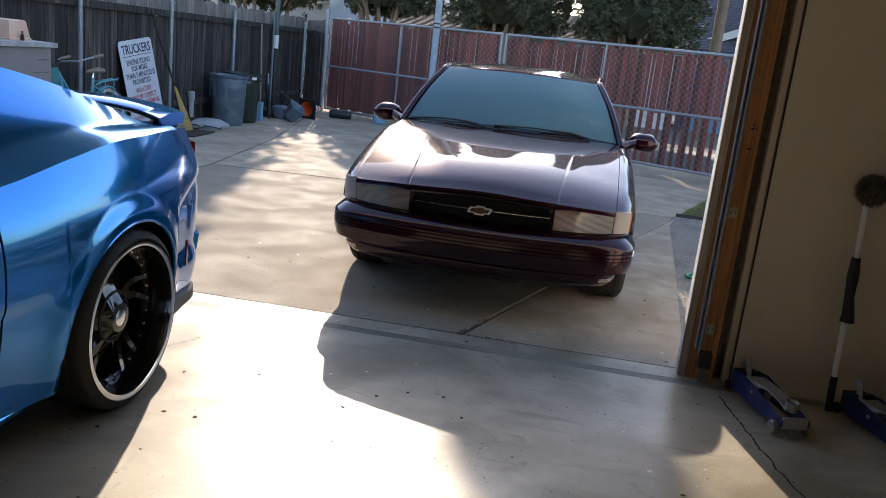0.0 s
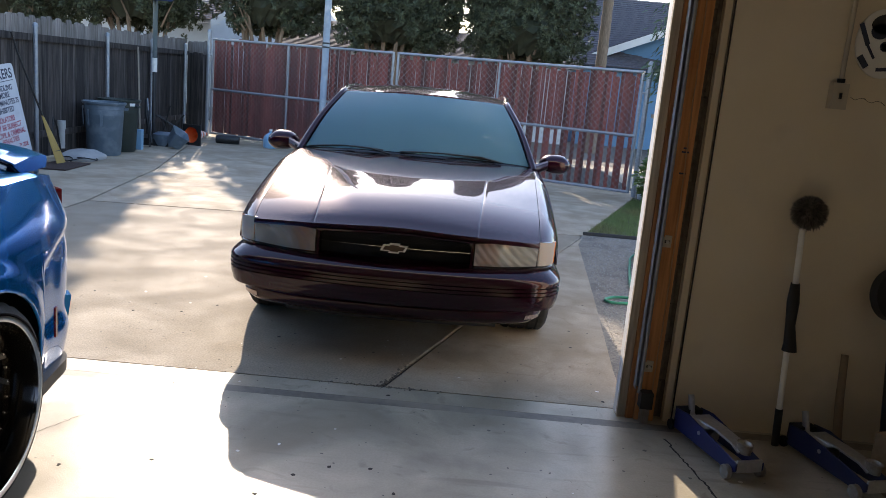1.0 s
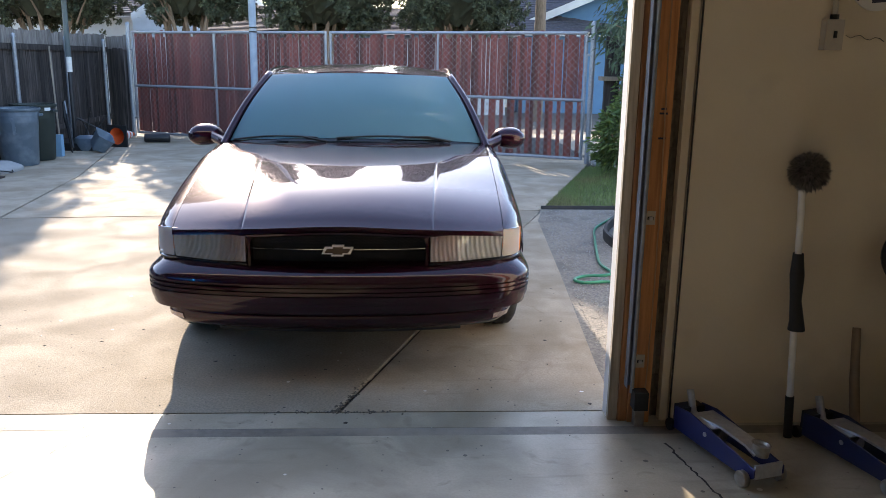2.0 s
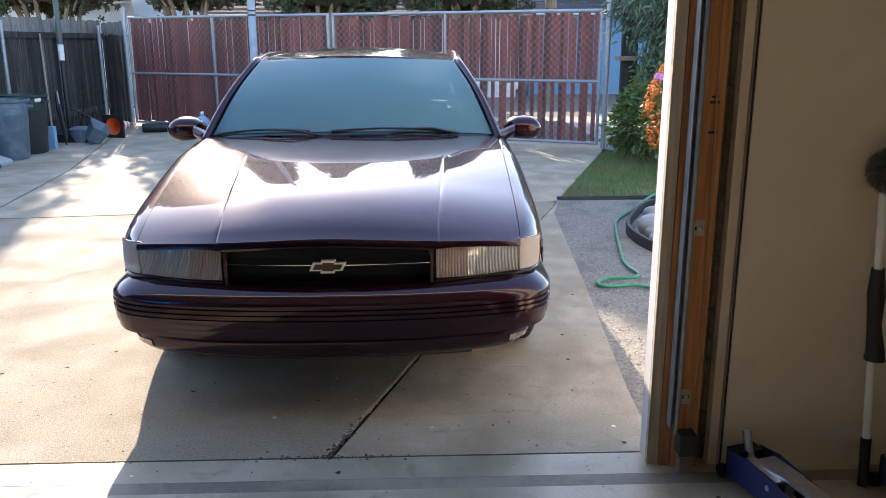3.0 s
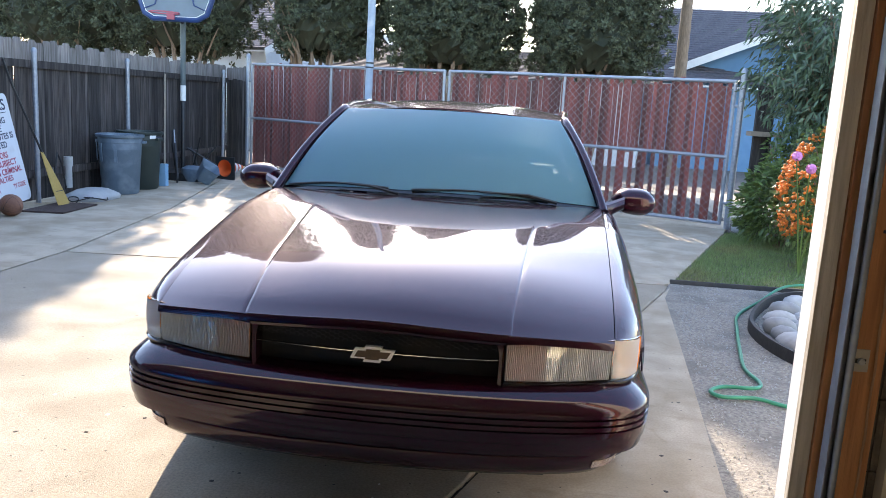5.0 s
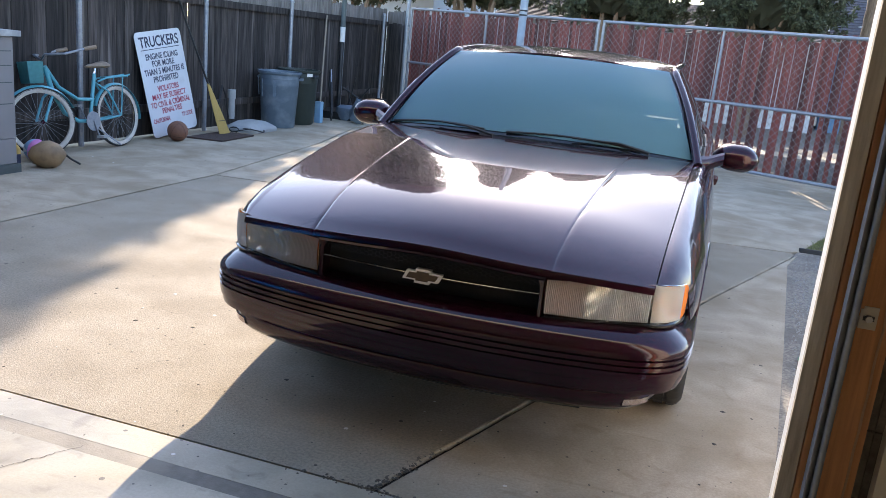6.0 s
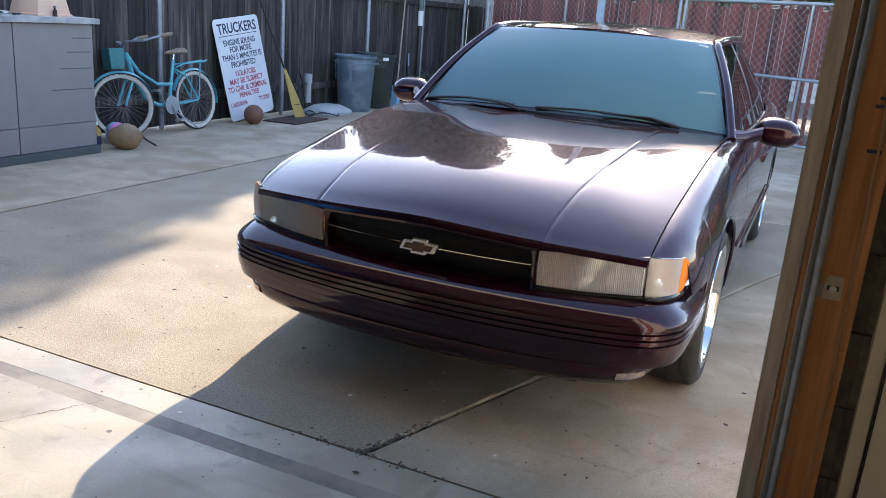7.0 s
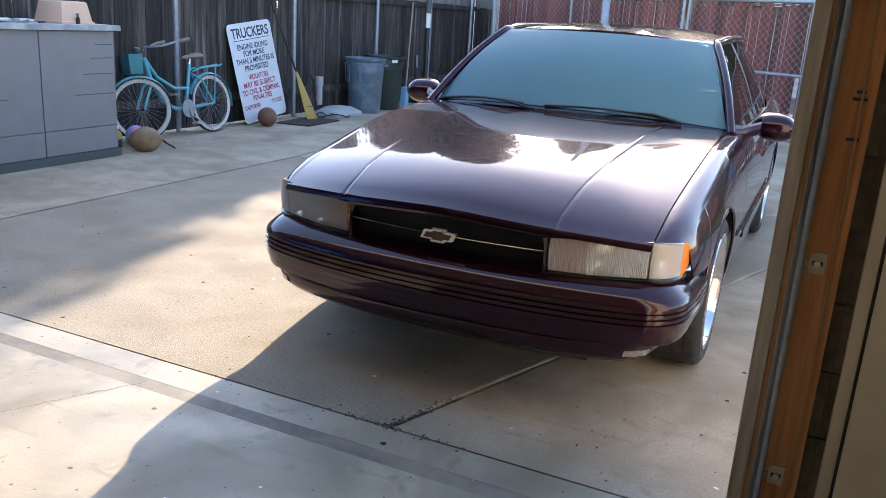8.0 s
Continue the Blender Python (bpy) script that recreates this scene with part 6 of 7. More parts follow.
def sign_board():
    s = thing("warning_sign", pose(-5.70, 10.54, 0.0) @ pose(0, 0, 0, 0, 0, 90) @ pose(0, 0, 0, -9.5, 0, 0) @ pose(0, 0, 0, 0, -6.5, 0), "white metal warning sign leaning on the plank fence", "sign")
    W, H, r = 0.88, 1.22, 0.06
    pts = []
    for cx, cz, a0 in ((W / 2 - r, r, -90), (W / 2 - r, H - r, 0), (-W / 2 + r, H - r, 90), (-W / 2 + r, r, 180)):
        pts += [(cx + r * math.cos(radians(a0 + 15 * k)), cz + r * math.sin(radians(a0 + 15 * k))) for k in range(7)]
    bm = slab(pts, 0.0, 0.004)
    bmesh.ops.transform(bm, matrix=pose(0, 0.0, 0.057, 90, 0, 0), verts=bm.verts[:])
    part("plate", bm, M["sign"], s)
    part("rule", boxes((-0.37, 0.37, -0.0052, -0.0045, 1.065, 1.073)), M["ink"], s)
    for body, z, size, w, key in (("TRUCKERS", 1.10, 0.155, 0.66, "ink"), ("ENGINE IDLING", 0.955, 0.088, 0.54, "ink"), ("FOR MORE", 0.87, 0.088, 0.37, "ink"),
                                  ("THAN 5 MINUTES IS", 0.78, 0.088, 0.68, "ink"), ("PROHIBITED", 0.69, 0.088, 0.42, "ink"), ("VIOLATORS", 0.58, 0.085, 0.36, "red_ink"),
                                  ("MAY BE SUBJECT", 0.49, 0.085, 0.58, "red_ink"), ("TO CIVIL & CRIMINAL", 0.40, 0.085, 0.68, "red_ink"), ("PENALTIES", 0.32, 0.08, 0.34, "red_ink")):
        bm = text_bm(body, size * 1.10, w * 1.14)
        bmesh.ops.transform(bm, matrix=pose(0, -0.0052, z), verts=bm.verts[:])
        part("lettering", bm, M[key], s)
    for body, x, w in (("CALIFORNIA", -0.235, 0.32), ("TY CODE", 0.275, 0.22)):
        bm = text_bm(body, 0.075, w)
        bmesh.ops.transform(bm, matrix=pose(x, -0.0052, 0.225), verts=bm.verts[:])
        part("lettering", bm, M["red_ink"], s)


def bin_round(name, x, y, r, h, material, label, turn):
    b = thing(name, pose(x, y, 0, 0, 0, turn), label, "bin", "bins by the fence")
    k = r / 0.28
    part("body", lathe([(0, 0), (0.21 * k, 0), (0.225 * k, 0.02), (0.262 * k, h * 0.86), (0.268 * k, h * 0.87), (0.268 * k, h * 0.94), (0.285 * k, h * 0.95), (0.295 * k, h * 0.97), (0.295 * k, h), (0.275 * k, h), (0.268 * k, h * 0.96), (0.22 * k, 0.03), (0, 0.03)], 40), material, b, smooth=True)
    for s in (-1, 1):
        part("handle", boxes((s * 0.26 * k - 0.03, s * 0.26 * k + 0.06, -0.06, 0.06, h * 0.86, h * 0.90)), material, b, bevel=0.012)
    for a in range(0, 360, 45):
        part("rib", boxes((-0.006, 0.006, -0.02, 0.02, h * 0.55, h * 0.85)), material, b, bevel=0.003).matrix_basis = pose(0.254 * k * math.cos(radians(a)), 0.254 * k * math.sin(radians(a)), 0, 0, -2.5, 0) @ pose(0, 0, 0, 0, 0, a)
    part("label_bar", boxes((-0.0, 0.004, -0.06, 0.06, -0.012, 0.012)), M["ink"], b).matrix_basis = pose(0.271 * k, 0.0, h * 0.905)
    return b


def small_yard_things():
    ball_of("beach_ball", -5.50, 8.08, 0.105, M["ball_blue"], "pale blue, pink and white play ball behind the bicycle wheel")
    ball = bpy.data.objects["beach_ball"]
    for k, key in ((0, "pink"), (2, "white"), (4, "pink")):
        a0 = math.tau * k / 6 + 0.4
        rows = [[(0.1062 * math.sin(v) * math.cos(a0 + u), 0.1062 * math.cos(v), 0.1062 * math.sin(v) * math.sin(a0 + u)) for u in spaced(0, math.tau / 6, 7)] for v in spaced(0.02, math.pi - 0.02, 14)]
        part("panel", grid(rows), M[key], ball, smooth=True)
    g = thing("speed_bag", pose(-5.20, 7.90, 0.115, 0, 0, 60), "tan leather speed bag lying on the concrete", "punching ball")
    part("bag", lathe([(0, -0.16), (0.02, -0.155), (0.075, -0.12), (0.125, -0.03), (0.13, 0.03), (0.10, 0.10), (0.05, 0.145), (0.02, 0.165), (0, 0.168)], 24, axis="X"), M["tan"], g, smooth=True)
    part("strap", tube([(0.16, 0, 0), (0.22, 0.03, -0.05), (0.30, 0.02, -0.10)], 0.010, 6), M["black"], g, smooth=True)
    bt = thing("yellow_bottle", pose(-5.34, 7.68, 0), "small yellow plastic bottle beside the cabinet", "bottle")
    part("body", lathe([(0, 0), (0.042, 0), (0.045, 0.01), (0.045, 0.17), (0.03, 0.20), (0.016, 0.21), (0.016, 0.23), (0, 0.23)], 18), M["yellow"], bt, smooth=True)
    part("cap", lathe([(0, 0.231), (0.02, 0.231), (0.02, 0.255), (0, 0.255)], 14), M["white"], bt, smooth=True)
    part("label_bar", lathe([(0.0455, 0.05), (0.0458, 0.05), (0.0458, 0.13), (0.0455, 0.13)], 18, cap=False), M["ink"], bt, smooth=True)
    bb = ball_of("basketball", -5.50, 10.26, 0.12, M["ball"], "brown basketball in front of the sign")
    bm = bmesh.new()
    for rot in (pose(0, 0, 0), pose(0, 0, 0, 90), pose(0, 0, 0, 0, 90, 0)):
        n0 = len(bm.verts)
        tube([(0.1185 * math.cos(a), 0.1185 * math.sin(a), 0) for a in (math.tau * k / 40 for k in range(41))], 0.0022, 4, bm, cap=False)
        bm.verts.ensure_lookup_table()
        bmesh.ops.transform(bm, matrix=pose(0, 0, 0, 20, 25, 0) @ rot, verts=bm.verts[n0:])
    part("seam", bm, M["black"], bb)
    single("door_mat", slab([(-5.58, 10.55), (-5.12, 10.62), (-5.16, 11.42), (-5.62, 11.36)], 0.0, 0.018), M["mat_brown"], "dark brown doormat lying on the concrete", "mat", bevel=0.004)
    br = thing("straw_broom", pose(-5.42, 11.22, 0.02), "straw broom standing with its handle on the fence", "broom")
    rows = []
    for f in spaced(0, 1, 9):
        w = 0.12 - 0.10 * f ** 1.3
        c = Vector((-0.04 - 0.20 * f, -0.02 - 0.10 * f, 0.0 + 0.62 * f))
        rows.append([c + Vector((0.02 * math.sin(a) * (1 - 0.4 * f), w * math.cos(a), 0)) for a in (math.tau * k / 16 for k in range(16))])
    bm = grid(rows, close=True)
    bm.faces.new(bm.verts[:16][::-1])
    part("bristles", bm, M["yellow"], br, "yellow straw head", smooth=True)
    part("stitching", tube([(-0.10 + 0.025 * math.sin(a), -0.04 + 0.098 * math.cos(a), 0.16) for a in (math.tau * k / 16 for k in range(17))], 0.006, 5), M["black"], br)
    part("handle", tube([(-0.23, -0.11, 0.58), (-0.40, -0.42, 1.42), (-0.43, -0.50, 1.66)], 0.013, 8), M["black"], br, smooth=True)
    hs = bmesh.new()
    rng = random.Random(4)
    tube([(-5.55 + 0.10 * math.cos(k * 0.55) + 0.01 * k, 11.45 + 0.10 * math.sin(k * 0.55) + 0.012 * k, 0.012 + 0.05 * abs(math.sin(k * 0.4))) for k in range(26)], 0.008, 6, hs)
    tube([(-5.60, 11.42, 0.02), (-5.68, 11.38, 0.35), (-5.70, 11.48, 0.60), (-5.70, 11.58, 0.45), (-5.66, 11.60, 0.1)], 0.012, 6, hs)
    single("cable_coil", hs, M["black"], "loose black cable coil beside the broom", "cable", smooth=True)
    u = thing("umbrella_base", pose(-5.52, 11.95, 0), "pale plastic umbrella base with an upright tube", "umbrella base")
    rows = []
    for z, k in ((0.0, 1.0), (0.03, 1.02), (0.055, 0.98), (0.085, 0.80), (0.125, 0.55), (0.135, 0.3)):
        rows.append([(0.26 * k * math.copysign(abs(math.cos(a)) ** 0.5, math.cos(a)), 0.36 * k * math.copysign(abs(math.sin(a)) ** 0.5, math.sin(a)), z) for a in (math.tau * j / 36 for j in range(36))])
    bm = grid(rows, close=True)
    bm.faces.new(bm.verts[-36:])
    part("foot", bm, M["pale_plastic"], u, smooth=True)
    tb = part("tube", lathe([(0, 0.15), (0.045, 0.15), (0.042, 0.42), (0.055, 0.42), (0.055, 0.54), (0.045, 0.54), (0.045, 0.44), (0, 0.44)], 18), M["pale_plastic"], u, smooth=True)
    tb.location = (-0.20, -0.20, 0)
    bin_round("trash_bin", -5.52, 12.68, 0.30, 0.80, M["bin_grey"], "round grey-blue plastic trash bin by the fence", 20)
    bg = bin_round("trash_bin", -5.56, 13.33, 0.31, 0.82, M["bin_green"], "round dark green plastic trash bin by the fence", -10)
    part("lid_sticker", boxes((0.0, 0.003, -0.05, 0.05, -0.03, 0.03)), M["white"], bg).matrix_basis = pose(0.287, -0.10, 0.76, 0, 0, -18)
    st = thing("leaning_pole", pose(0, 0, 0), "bare wooden pole leaning on the fence", "pole")
    part("shaft", tube([(-5.40, 13.78, 0.26), (-5.80, 14.66, 1.66)], 0.014, 8), M["handle_wood"], st, smooth=True)
    part("foot", boxes((-5.45, -5.35, 13.70, 13.80, 0.0, 0.33)), M["ball_blue"], st, "pale blue plastic foot", bevel=0.015)
    ub = single("folded_umbrella", tube([(-5.40, 14.22, 0.0), (-5.44, 14.26, 0.35), (-5.50, 14.32, 0.55), (-5.53, 14.36, 0.80)], [0.015, 0.035, 0.04, 0.02], 8), M["black"], "folded black umbrella leaning on the fence", "umbrella", smooth=True)
    cr = thing("plastic_crate", pose(-5.05, 14.35, 0.07, 20, 30, 35), "grey plastic tub tipped on its side", "crate")
    bm = bmesh.new()
    prof = ((0.0, 0.75), (0.02, 0.8), (0.24, 1.0), (0.25, 1.06), (0.235, 0.98), (0.03, 0.76), (0.03, 0.0))
    grid([[(0.14 * k * math.copysign(abs(math.cos(a)) ** 0.4, math.cos(a)), 0.20 * k * math.copysign(abs(math.sin(a)) ** 0.4, math.sin(a)), z) for a in (math.tau * j / 32 for j in range(32))] for z, k in prof], bm, close=True)
    bm.faces.new(bm.verts[:32][::-1])
    part("tub", bm, M["bin_grey"], cr, smooth=True)
    bm = bmesh.new()
    rows = [[(0.21 * k * math.cos(a), 0.16 * k * math.sin(a), z) for a in (math.tau * j / 24 for j in range(24))] for z, k in ((0, 0.8), (0.12, 1.0), (0.20, 0.95), (0.24, 0.6), (0.25, 0.0))]
    ob = single("grey_bucket", grid(rows, bm, close=True), M["bin_grey"], "upturned grey bucket beside the tub", "bucket", smooth=True)
    ob.location = (-5.30, 14.62, 0)
    bm = bmesh.new()
    for a, c in (((-5.45, 14.7, 0.02), (-5.05, 14.9, 0.55)), ((-5.5, 14.9, 0.02), (-5.25, 14.75, 0.7)), ((-5.2, 14.6, 0.02), (-5.6, 15.2, 0.5))):
        tube([a, ((a[0] + c[0]) / 2, (a[1] + c[1]) / 2 + 0.05, (a[2] + c[2]) / 2), c], 0.012, 6, bm)
    tagged(single("garden_tools", bm, M["black"], "dark long-handled tools heaped by the fence", "tools", smooth=True))
    sq_tool = thing("loppers", pose(0, 0, 0), "black long-handled loppers leaning among the tubs", "tool")
    part("handle", tube([(-5.30, 14.02, 0.10), (-5.42, 14.18, 0.62)], 0.020, 8), M["black"], sq_tool, smooth=True)
    part("shaft", tube([(-5.42, 14.18, 0.62), (-5.46, 14.24, 0.82)], 0.010, 8), M["galv"], sq_tool, smooth=True)
    part("handle", tube([(-5.62, 15.05, 0.50), (-5.15, 15.20, 0.22)], 0.016, 8), M["black"], sq_tool, smooth=True)
    # cone on its side, its square foot turned to the yard
    c = thing("traffic_cone", pose(-4.98, 15.22, 0.19, 0, 90, 0) @ pose(0, 0, 0), "orange traffic cone lying on its side", "cone")
    c.matrix_basis = pose(-5.0, 15.15, 0.185) @ pose(0, 0, 0, 0, 0, 72) @ pose(0, 0, 0, 0, 90, 0) @ pose(0, 0, 0, 0, 0, 0)
    ft = bmesh.new()
    sq, ci = [], []
    for k in range(32):
        a = math.tau * k / 32
        m_ = max(abs(math.cos(a)), abs(math.sin(a)))
        sq.append((0.19 * math.cos(a) / m_, 0.19 * math.sin(a) / m_))
        ci.append((0.145 * math.cos(a), 0.145 * math.sin(a)))
    grid([[(x, y, 0) for x, y in ci], [(x, y, 0) for x, y in sq], [(x, y, 0.035) for x, y in sq], [(x, y, 0.035) for x, y in ci]], ft, close=True)
    part("foot", ft, M["black"], c, "black square rubber foot")
    part("shell", lathe([(0.143, 0.004), (0.135, 0.036), (0.03, 0.46), (0.02, 0.46), (0.125, 0.036), (0.14, 0.004)], 32, cap=False), M["cone"], c, smooth=True)
    for z0, z1 in ((0.18, 0.26), (0.31, 0.38)):
        r = lambda z: 0.135 - 0.105 * (z - 0.036) / 0.424 + 0.0015
        part("band", lathe([(r(z0), z0), (r(z1), z1)], 32, cap=False), M["white"], c, "white reflective band", smooth=True)
    ob = single("rubber_roll", lathe([(0, 0), (0.07, 0), (0.08, 0.02), (0.08, 0.42), (0.07, 0.44), (0, 0.44)], 18), M["black"], "black rubber roll lying beside the cone", "roll", smooth=True)
    ob.matrix_basis = pose(-4.78, 15.95, 0.08, 0, 90, 10)
    jug = thing("water_jug", pose(-3.72, 15.9, 0), "pale blue plastic jug on the concrete by the gate", "jug")
    part("body", lathe([(0, 0), (0.11, 0), (0.13, 0.03), (0.13, 0.19), (0.10, 0.25), (0.03, 0.29), (0.03, 0.33), (0, 0.33)], 22), M["ball_blue"], jug, smooth=True)
    part("cap", lathe([(0, 0.331), (0.035, 0.331), (0.035, 0.36), (0, 0.36)], 14), M["white"], jug, smooth=True)
    single("garden_stone", bmesh_stone(0.16, 5), M["rock"], "pale flat stone at the foot of the gate post", "stone", smooth=True).matrix_basis = pose(2.98, 13.25, 0.05)


def bmesh_stone(r, seed, flat=0.6):
    rng = random.Random(seed)
    bm = bmesh.new()
    bmesh.ops.create_icosphere(bm, subdivisions=2, radius=r)
    o = Vector((rng.uniform(0, 50), rng.uniform(0, 50), rng.uniform(0, 50)))
    sx, sy = rng.uniform(0.9, 1.25), rng.uniform(0.75, 1.0)
    for v in bm.verts:
        v.co *= 1 + 0.16 * noise.noise(v.co / r * 0.9 + o)
        v.co = Vector((v.co.x * sx, v.co.y * sy, v.co.z * flat))
    return bm


def hoop():
    h = thing("basketball_hoop", pose(-5.54, 14.75, -0.10), "portable basketball hoop with a blue-framed clear backboard", "basketball hoop")
    part("pole", lathe([(0, 0.10), (0.034, 0.10), (0.034, 1.62), (0.030, 1.63), (0.030, 2.9), (0, 2.9)], 18), M["black"], h, smooth=True)
    part("upper_sleeve", lathe([(0.037, 1.42), (0.041, 1.42), (0.041, 2.62), (0.037, 2.62)], 18, cap=False), M["resin_dark"], h, smooth=True)
    part("pole_label", lathe([(0.0425, 1.36), (0.0435, 1.36), (0.0435, 1.60), (0.0425, 1.60)], 18, cap=False), M["paper"], h, "pale paper label", smooth=True)
    fan = lambda k: [(0.02 + k * x, k * z) for x, z in ((-0.36, -0.36), (0.36, -0.36), (0.50, -0.28), (0.58, -0.06), (0.58, 0.30), (0.48, 0.37), (-0.48, 0.37), (-0.58, 0.30), (-0.58, -0.06), (-0.50, -0.28))]
    upright = lambda bm, y: bmesh.ops.transform(bm, matrix=pose(0, y, 2.95, 90, 0, 0), verts=bm.verts[:])
    bm = slab(fan(0.95), 0, 0.03)
    upright(bm, -0.30)
    bd = part("backboard", bm, M["board"], h, "clear fan-shaped backboard")
    ring = fan(1.0) + fan(1.0)[:1]
    part("backboard_trim", tube([(x, -0.315, 2.95 + z) for x, z in ring], 0.04, 8), M["board_blue"], bd, "thick blue moulded rim", smooth=True)
    part("edge_line", tube([(x * 0.93, -0.333, 2.95 + z * 0.90) for x, z in ring], 0.006, 6), M["white"], bd, "white line round the board", smooth=True)
    box_line = [(-0.30, -0.10), (-0.24, 0.16), (0.26, 0.16), (0.32, -0.10)]
    for k in range(3):
        (xa, za), (xb, zb) = box_line[k], box_line[k + 1]
        part("target_line", tube([(xa, -0.333, 2.90 + za), (xb, -0.333, 2.90 + zb)], 0.014, 6), M["board_blue"], bd, smooth=True)
    for (xa, za), (xb, zb) in (((-0.30, 2.80), (-0.50, 2.72)), ((0.32, 2.80), (0.53, 2.72)), ((-0.24, 3.06), (-0.40, 3.28)), ((0.26, 3.06), (0.42, 3.28))):
        part("rib_line", tube([(xa, -0.333, za), (xb, -0.333, zb)], 0.010, 6), M["board_blue"], bd, smooth=True)
    rg = part("rim", tube([(-0.04 + 0.22 * math.cos(a), -0.58 + 0.22 * math.sin(a), 2.66) for a in (math.tau * k / 36 for k in range(37))], 0.010, 8), M["rim_pink"], h, "faded red rim", smooth=True)
    part("rim_bracket", boxes((-0.10, 0.02, -0.37, -0.345, 2.58, 2.68)), M["rim_pink"], rg, bevel=0.006)
    part("arm", tube([(0, 0, 2.55), (0, -0.30, 2.75)], 0.03, 8), M["black"], h, smooth=True)
    part("arm", tube([(0, 0, 2.88), (0, -0.30, 3.05)], 0.03, 8), M["black"], h, smooth=True)
    part("foot", boxes((-0.35, 0.35, -0.25, 0.55, 0.10, 0.22)), M["black"], h, "black weighted foot", bevel=0.03)


def pole_by_gate():
    p = thing("steel_pole", pose(-2.68, 15.45, 0), "tall pale blue-grey painted pole with a frayed wrap near its top", "pole")
    part("shaft", lathe([(0, -0.05), (0.064, -0.05), (0.060, 6.5), (0, 6.5)], 18), M["pole_blue"], p, smooth=True)
    for z in (1.95, 2.02):
        part("band", lathe([(0.066, z), (0.069, z), (0.069, z + 0.025), (0.066, z + 0.025)], 18, cap=False), M["black"], p, smooth=True)
    rng = random.Random(9)
    for k in range(30):
        a, z = rng.uniform(0, 6.28), rng.uniform(3.3, 5.5)
        c = Vector((0.062 * math.cos(a), 0.062 * math.sin(a), z))
        part("frayed_strip", tube([c, c + Vector((0.02 * math.cos(a), 0.02 * math.sin(a), -0.15)), c + Vector((0.03 * math.cos(a), 0.03 * math.sin(a), -0.35))], [0.012, 0.010, 0.003], 4), M["pale_plastic"], p)


resin_cabinet()
bicycle()
sign_board()
small_yard_things()
hoop()
pole_by_gate()


# ---- beside the driveway ----
def lawn_grass():
    g = np.random.default_rng(7)
    n = 42000
    y = g.uniform(9.50, 12.88, n)
    x0 = 1.42 + (y - 9.46) * 0.36
    x = x0 + g.random(n) ** 1.15 * (5.2 - x0)
    h = g.uniform(0.025, 0.06, n)
    a = g.uniform(0, 6.283, n)
    lean = g.normal(0, 0.022, (n, 2))
    w = 0.0035
    v = np.zeros((n, 3, 3))
    v[:, 0] = np.stack([x - w * np.cos(a), y - w * np.sin(a), np.full(n, -0.008)], 1)
    v[:, 1] = np.stack([x + w * np.cos(a), y + w * np.sin(a), np.full(n, -0.008)], 1)
    v[:, 2] = np.stack([x + lean[:, 0], y + lean[:, 1], h], 1)
    me = bpy.data.meshes.new("grass")
    me.from_pydata(v.reshape(-1, 3).tolist(), [], np.arange(n * 3).reshape(-1, 3).tolist())
    me.materials.append(M["grass"])
    tagged(new("grass", me), "short green lawn grass", "grass", kind="stuff")


def edging_strip(name, pts, label, h=0.07):
    bm = bmesh.new()
    rows = []
    for i, (x, y) in enumerate(pts):
        a, b = pts[max(0, i - 1)], pts[min(len(pts) - 1, i + 1)]
        d = Vector((b[0] - a[0], b[1] - a[1])).normalized()
        n = Vector((-d.y, d.x)) * 0.018
        rows.append([(x - n.x, y - n.y, -0.05), (x - n.x, y - n.y, h * 0.7), (x - n.x * 0.7, y - n.y * 0.7, h), (x + n.x * 0.7, y + n.y * 0.7, h), (x + n.x, y + n.y, h * 0.7), (x + n.x, y + n.y, -0.05)])
    single(name, grid(rows, bm), M["edging"], label, "edging", smooth=True)


def smooth_line(pts, n, closed=False):
    """Points along a rounded line through pts."""
    ts = list(range(len(pts)))
    tabs = [[(t, p[k]) for t, p in zip(ts, pts)] for k in range(len(pts[0]))]
    return [tuple(lerp_table(tab, s) for tab in tabs) for s in spaced(0, len(pts) - 1, n)]


BED = [(2.9, 6.75), (2.25, 6.83), (1.84, 7.12), (1.70, 7.68), (1.79, 8.22), (2.15, 8.92), (2.65, 9.22), (3.4, 9.25)]


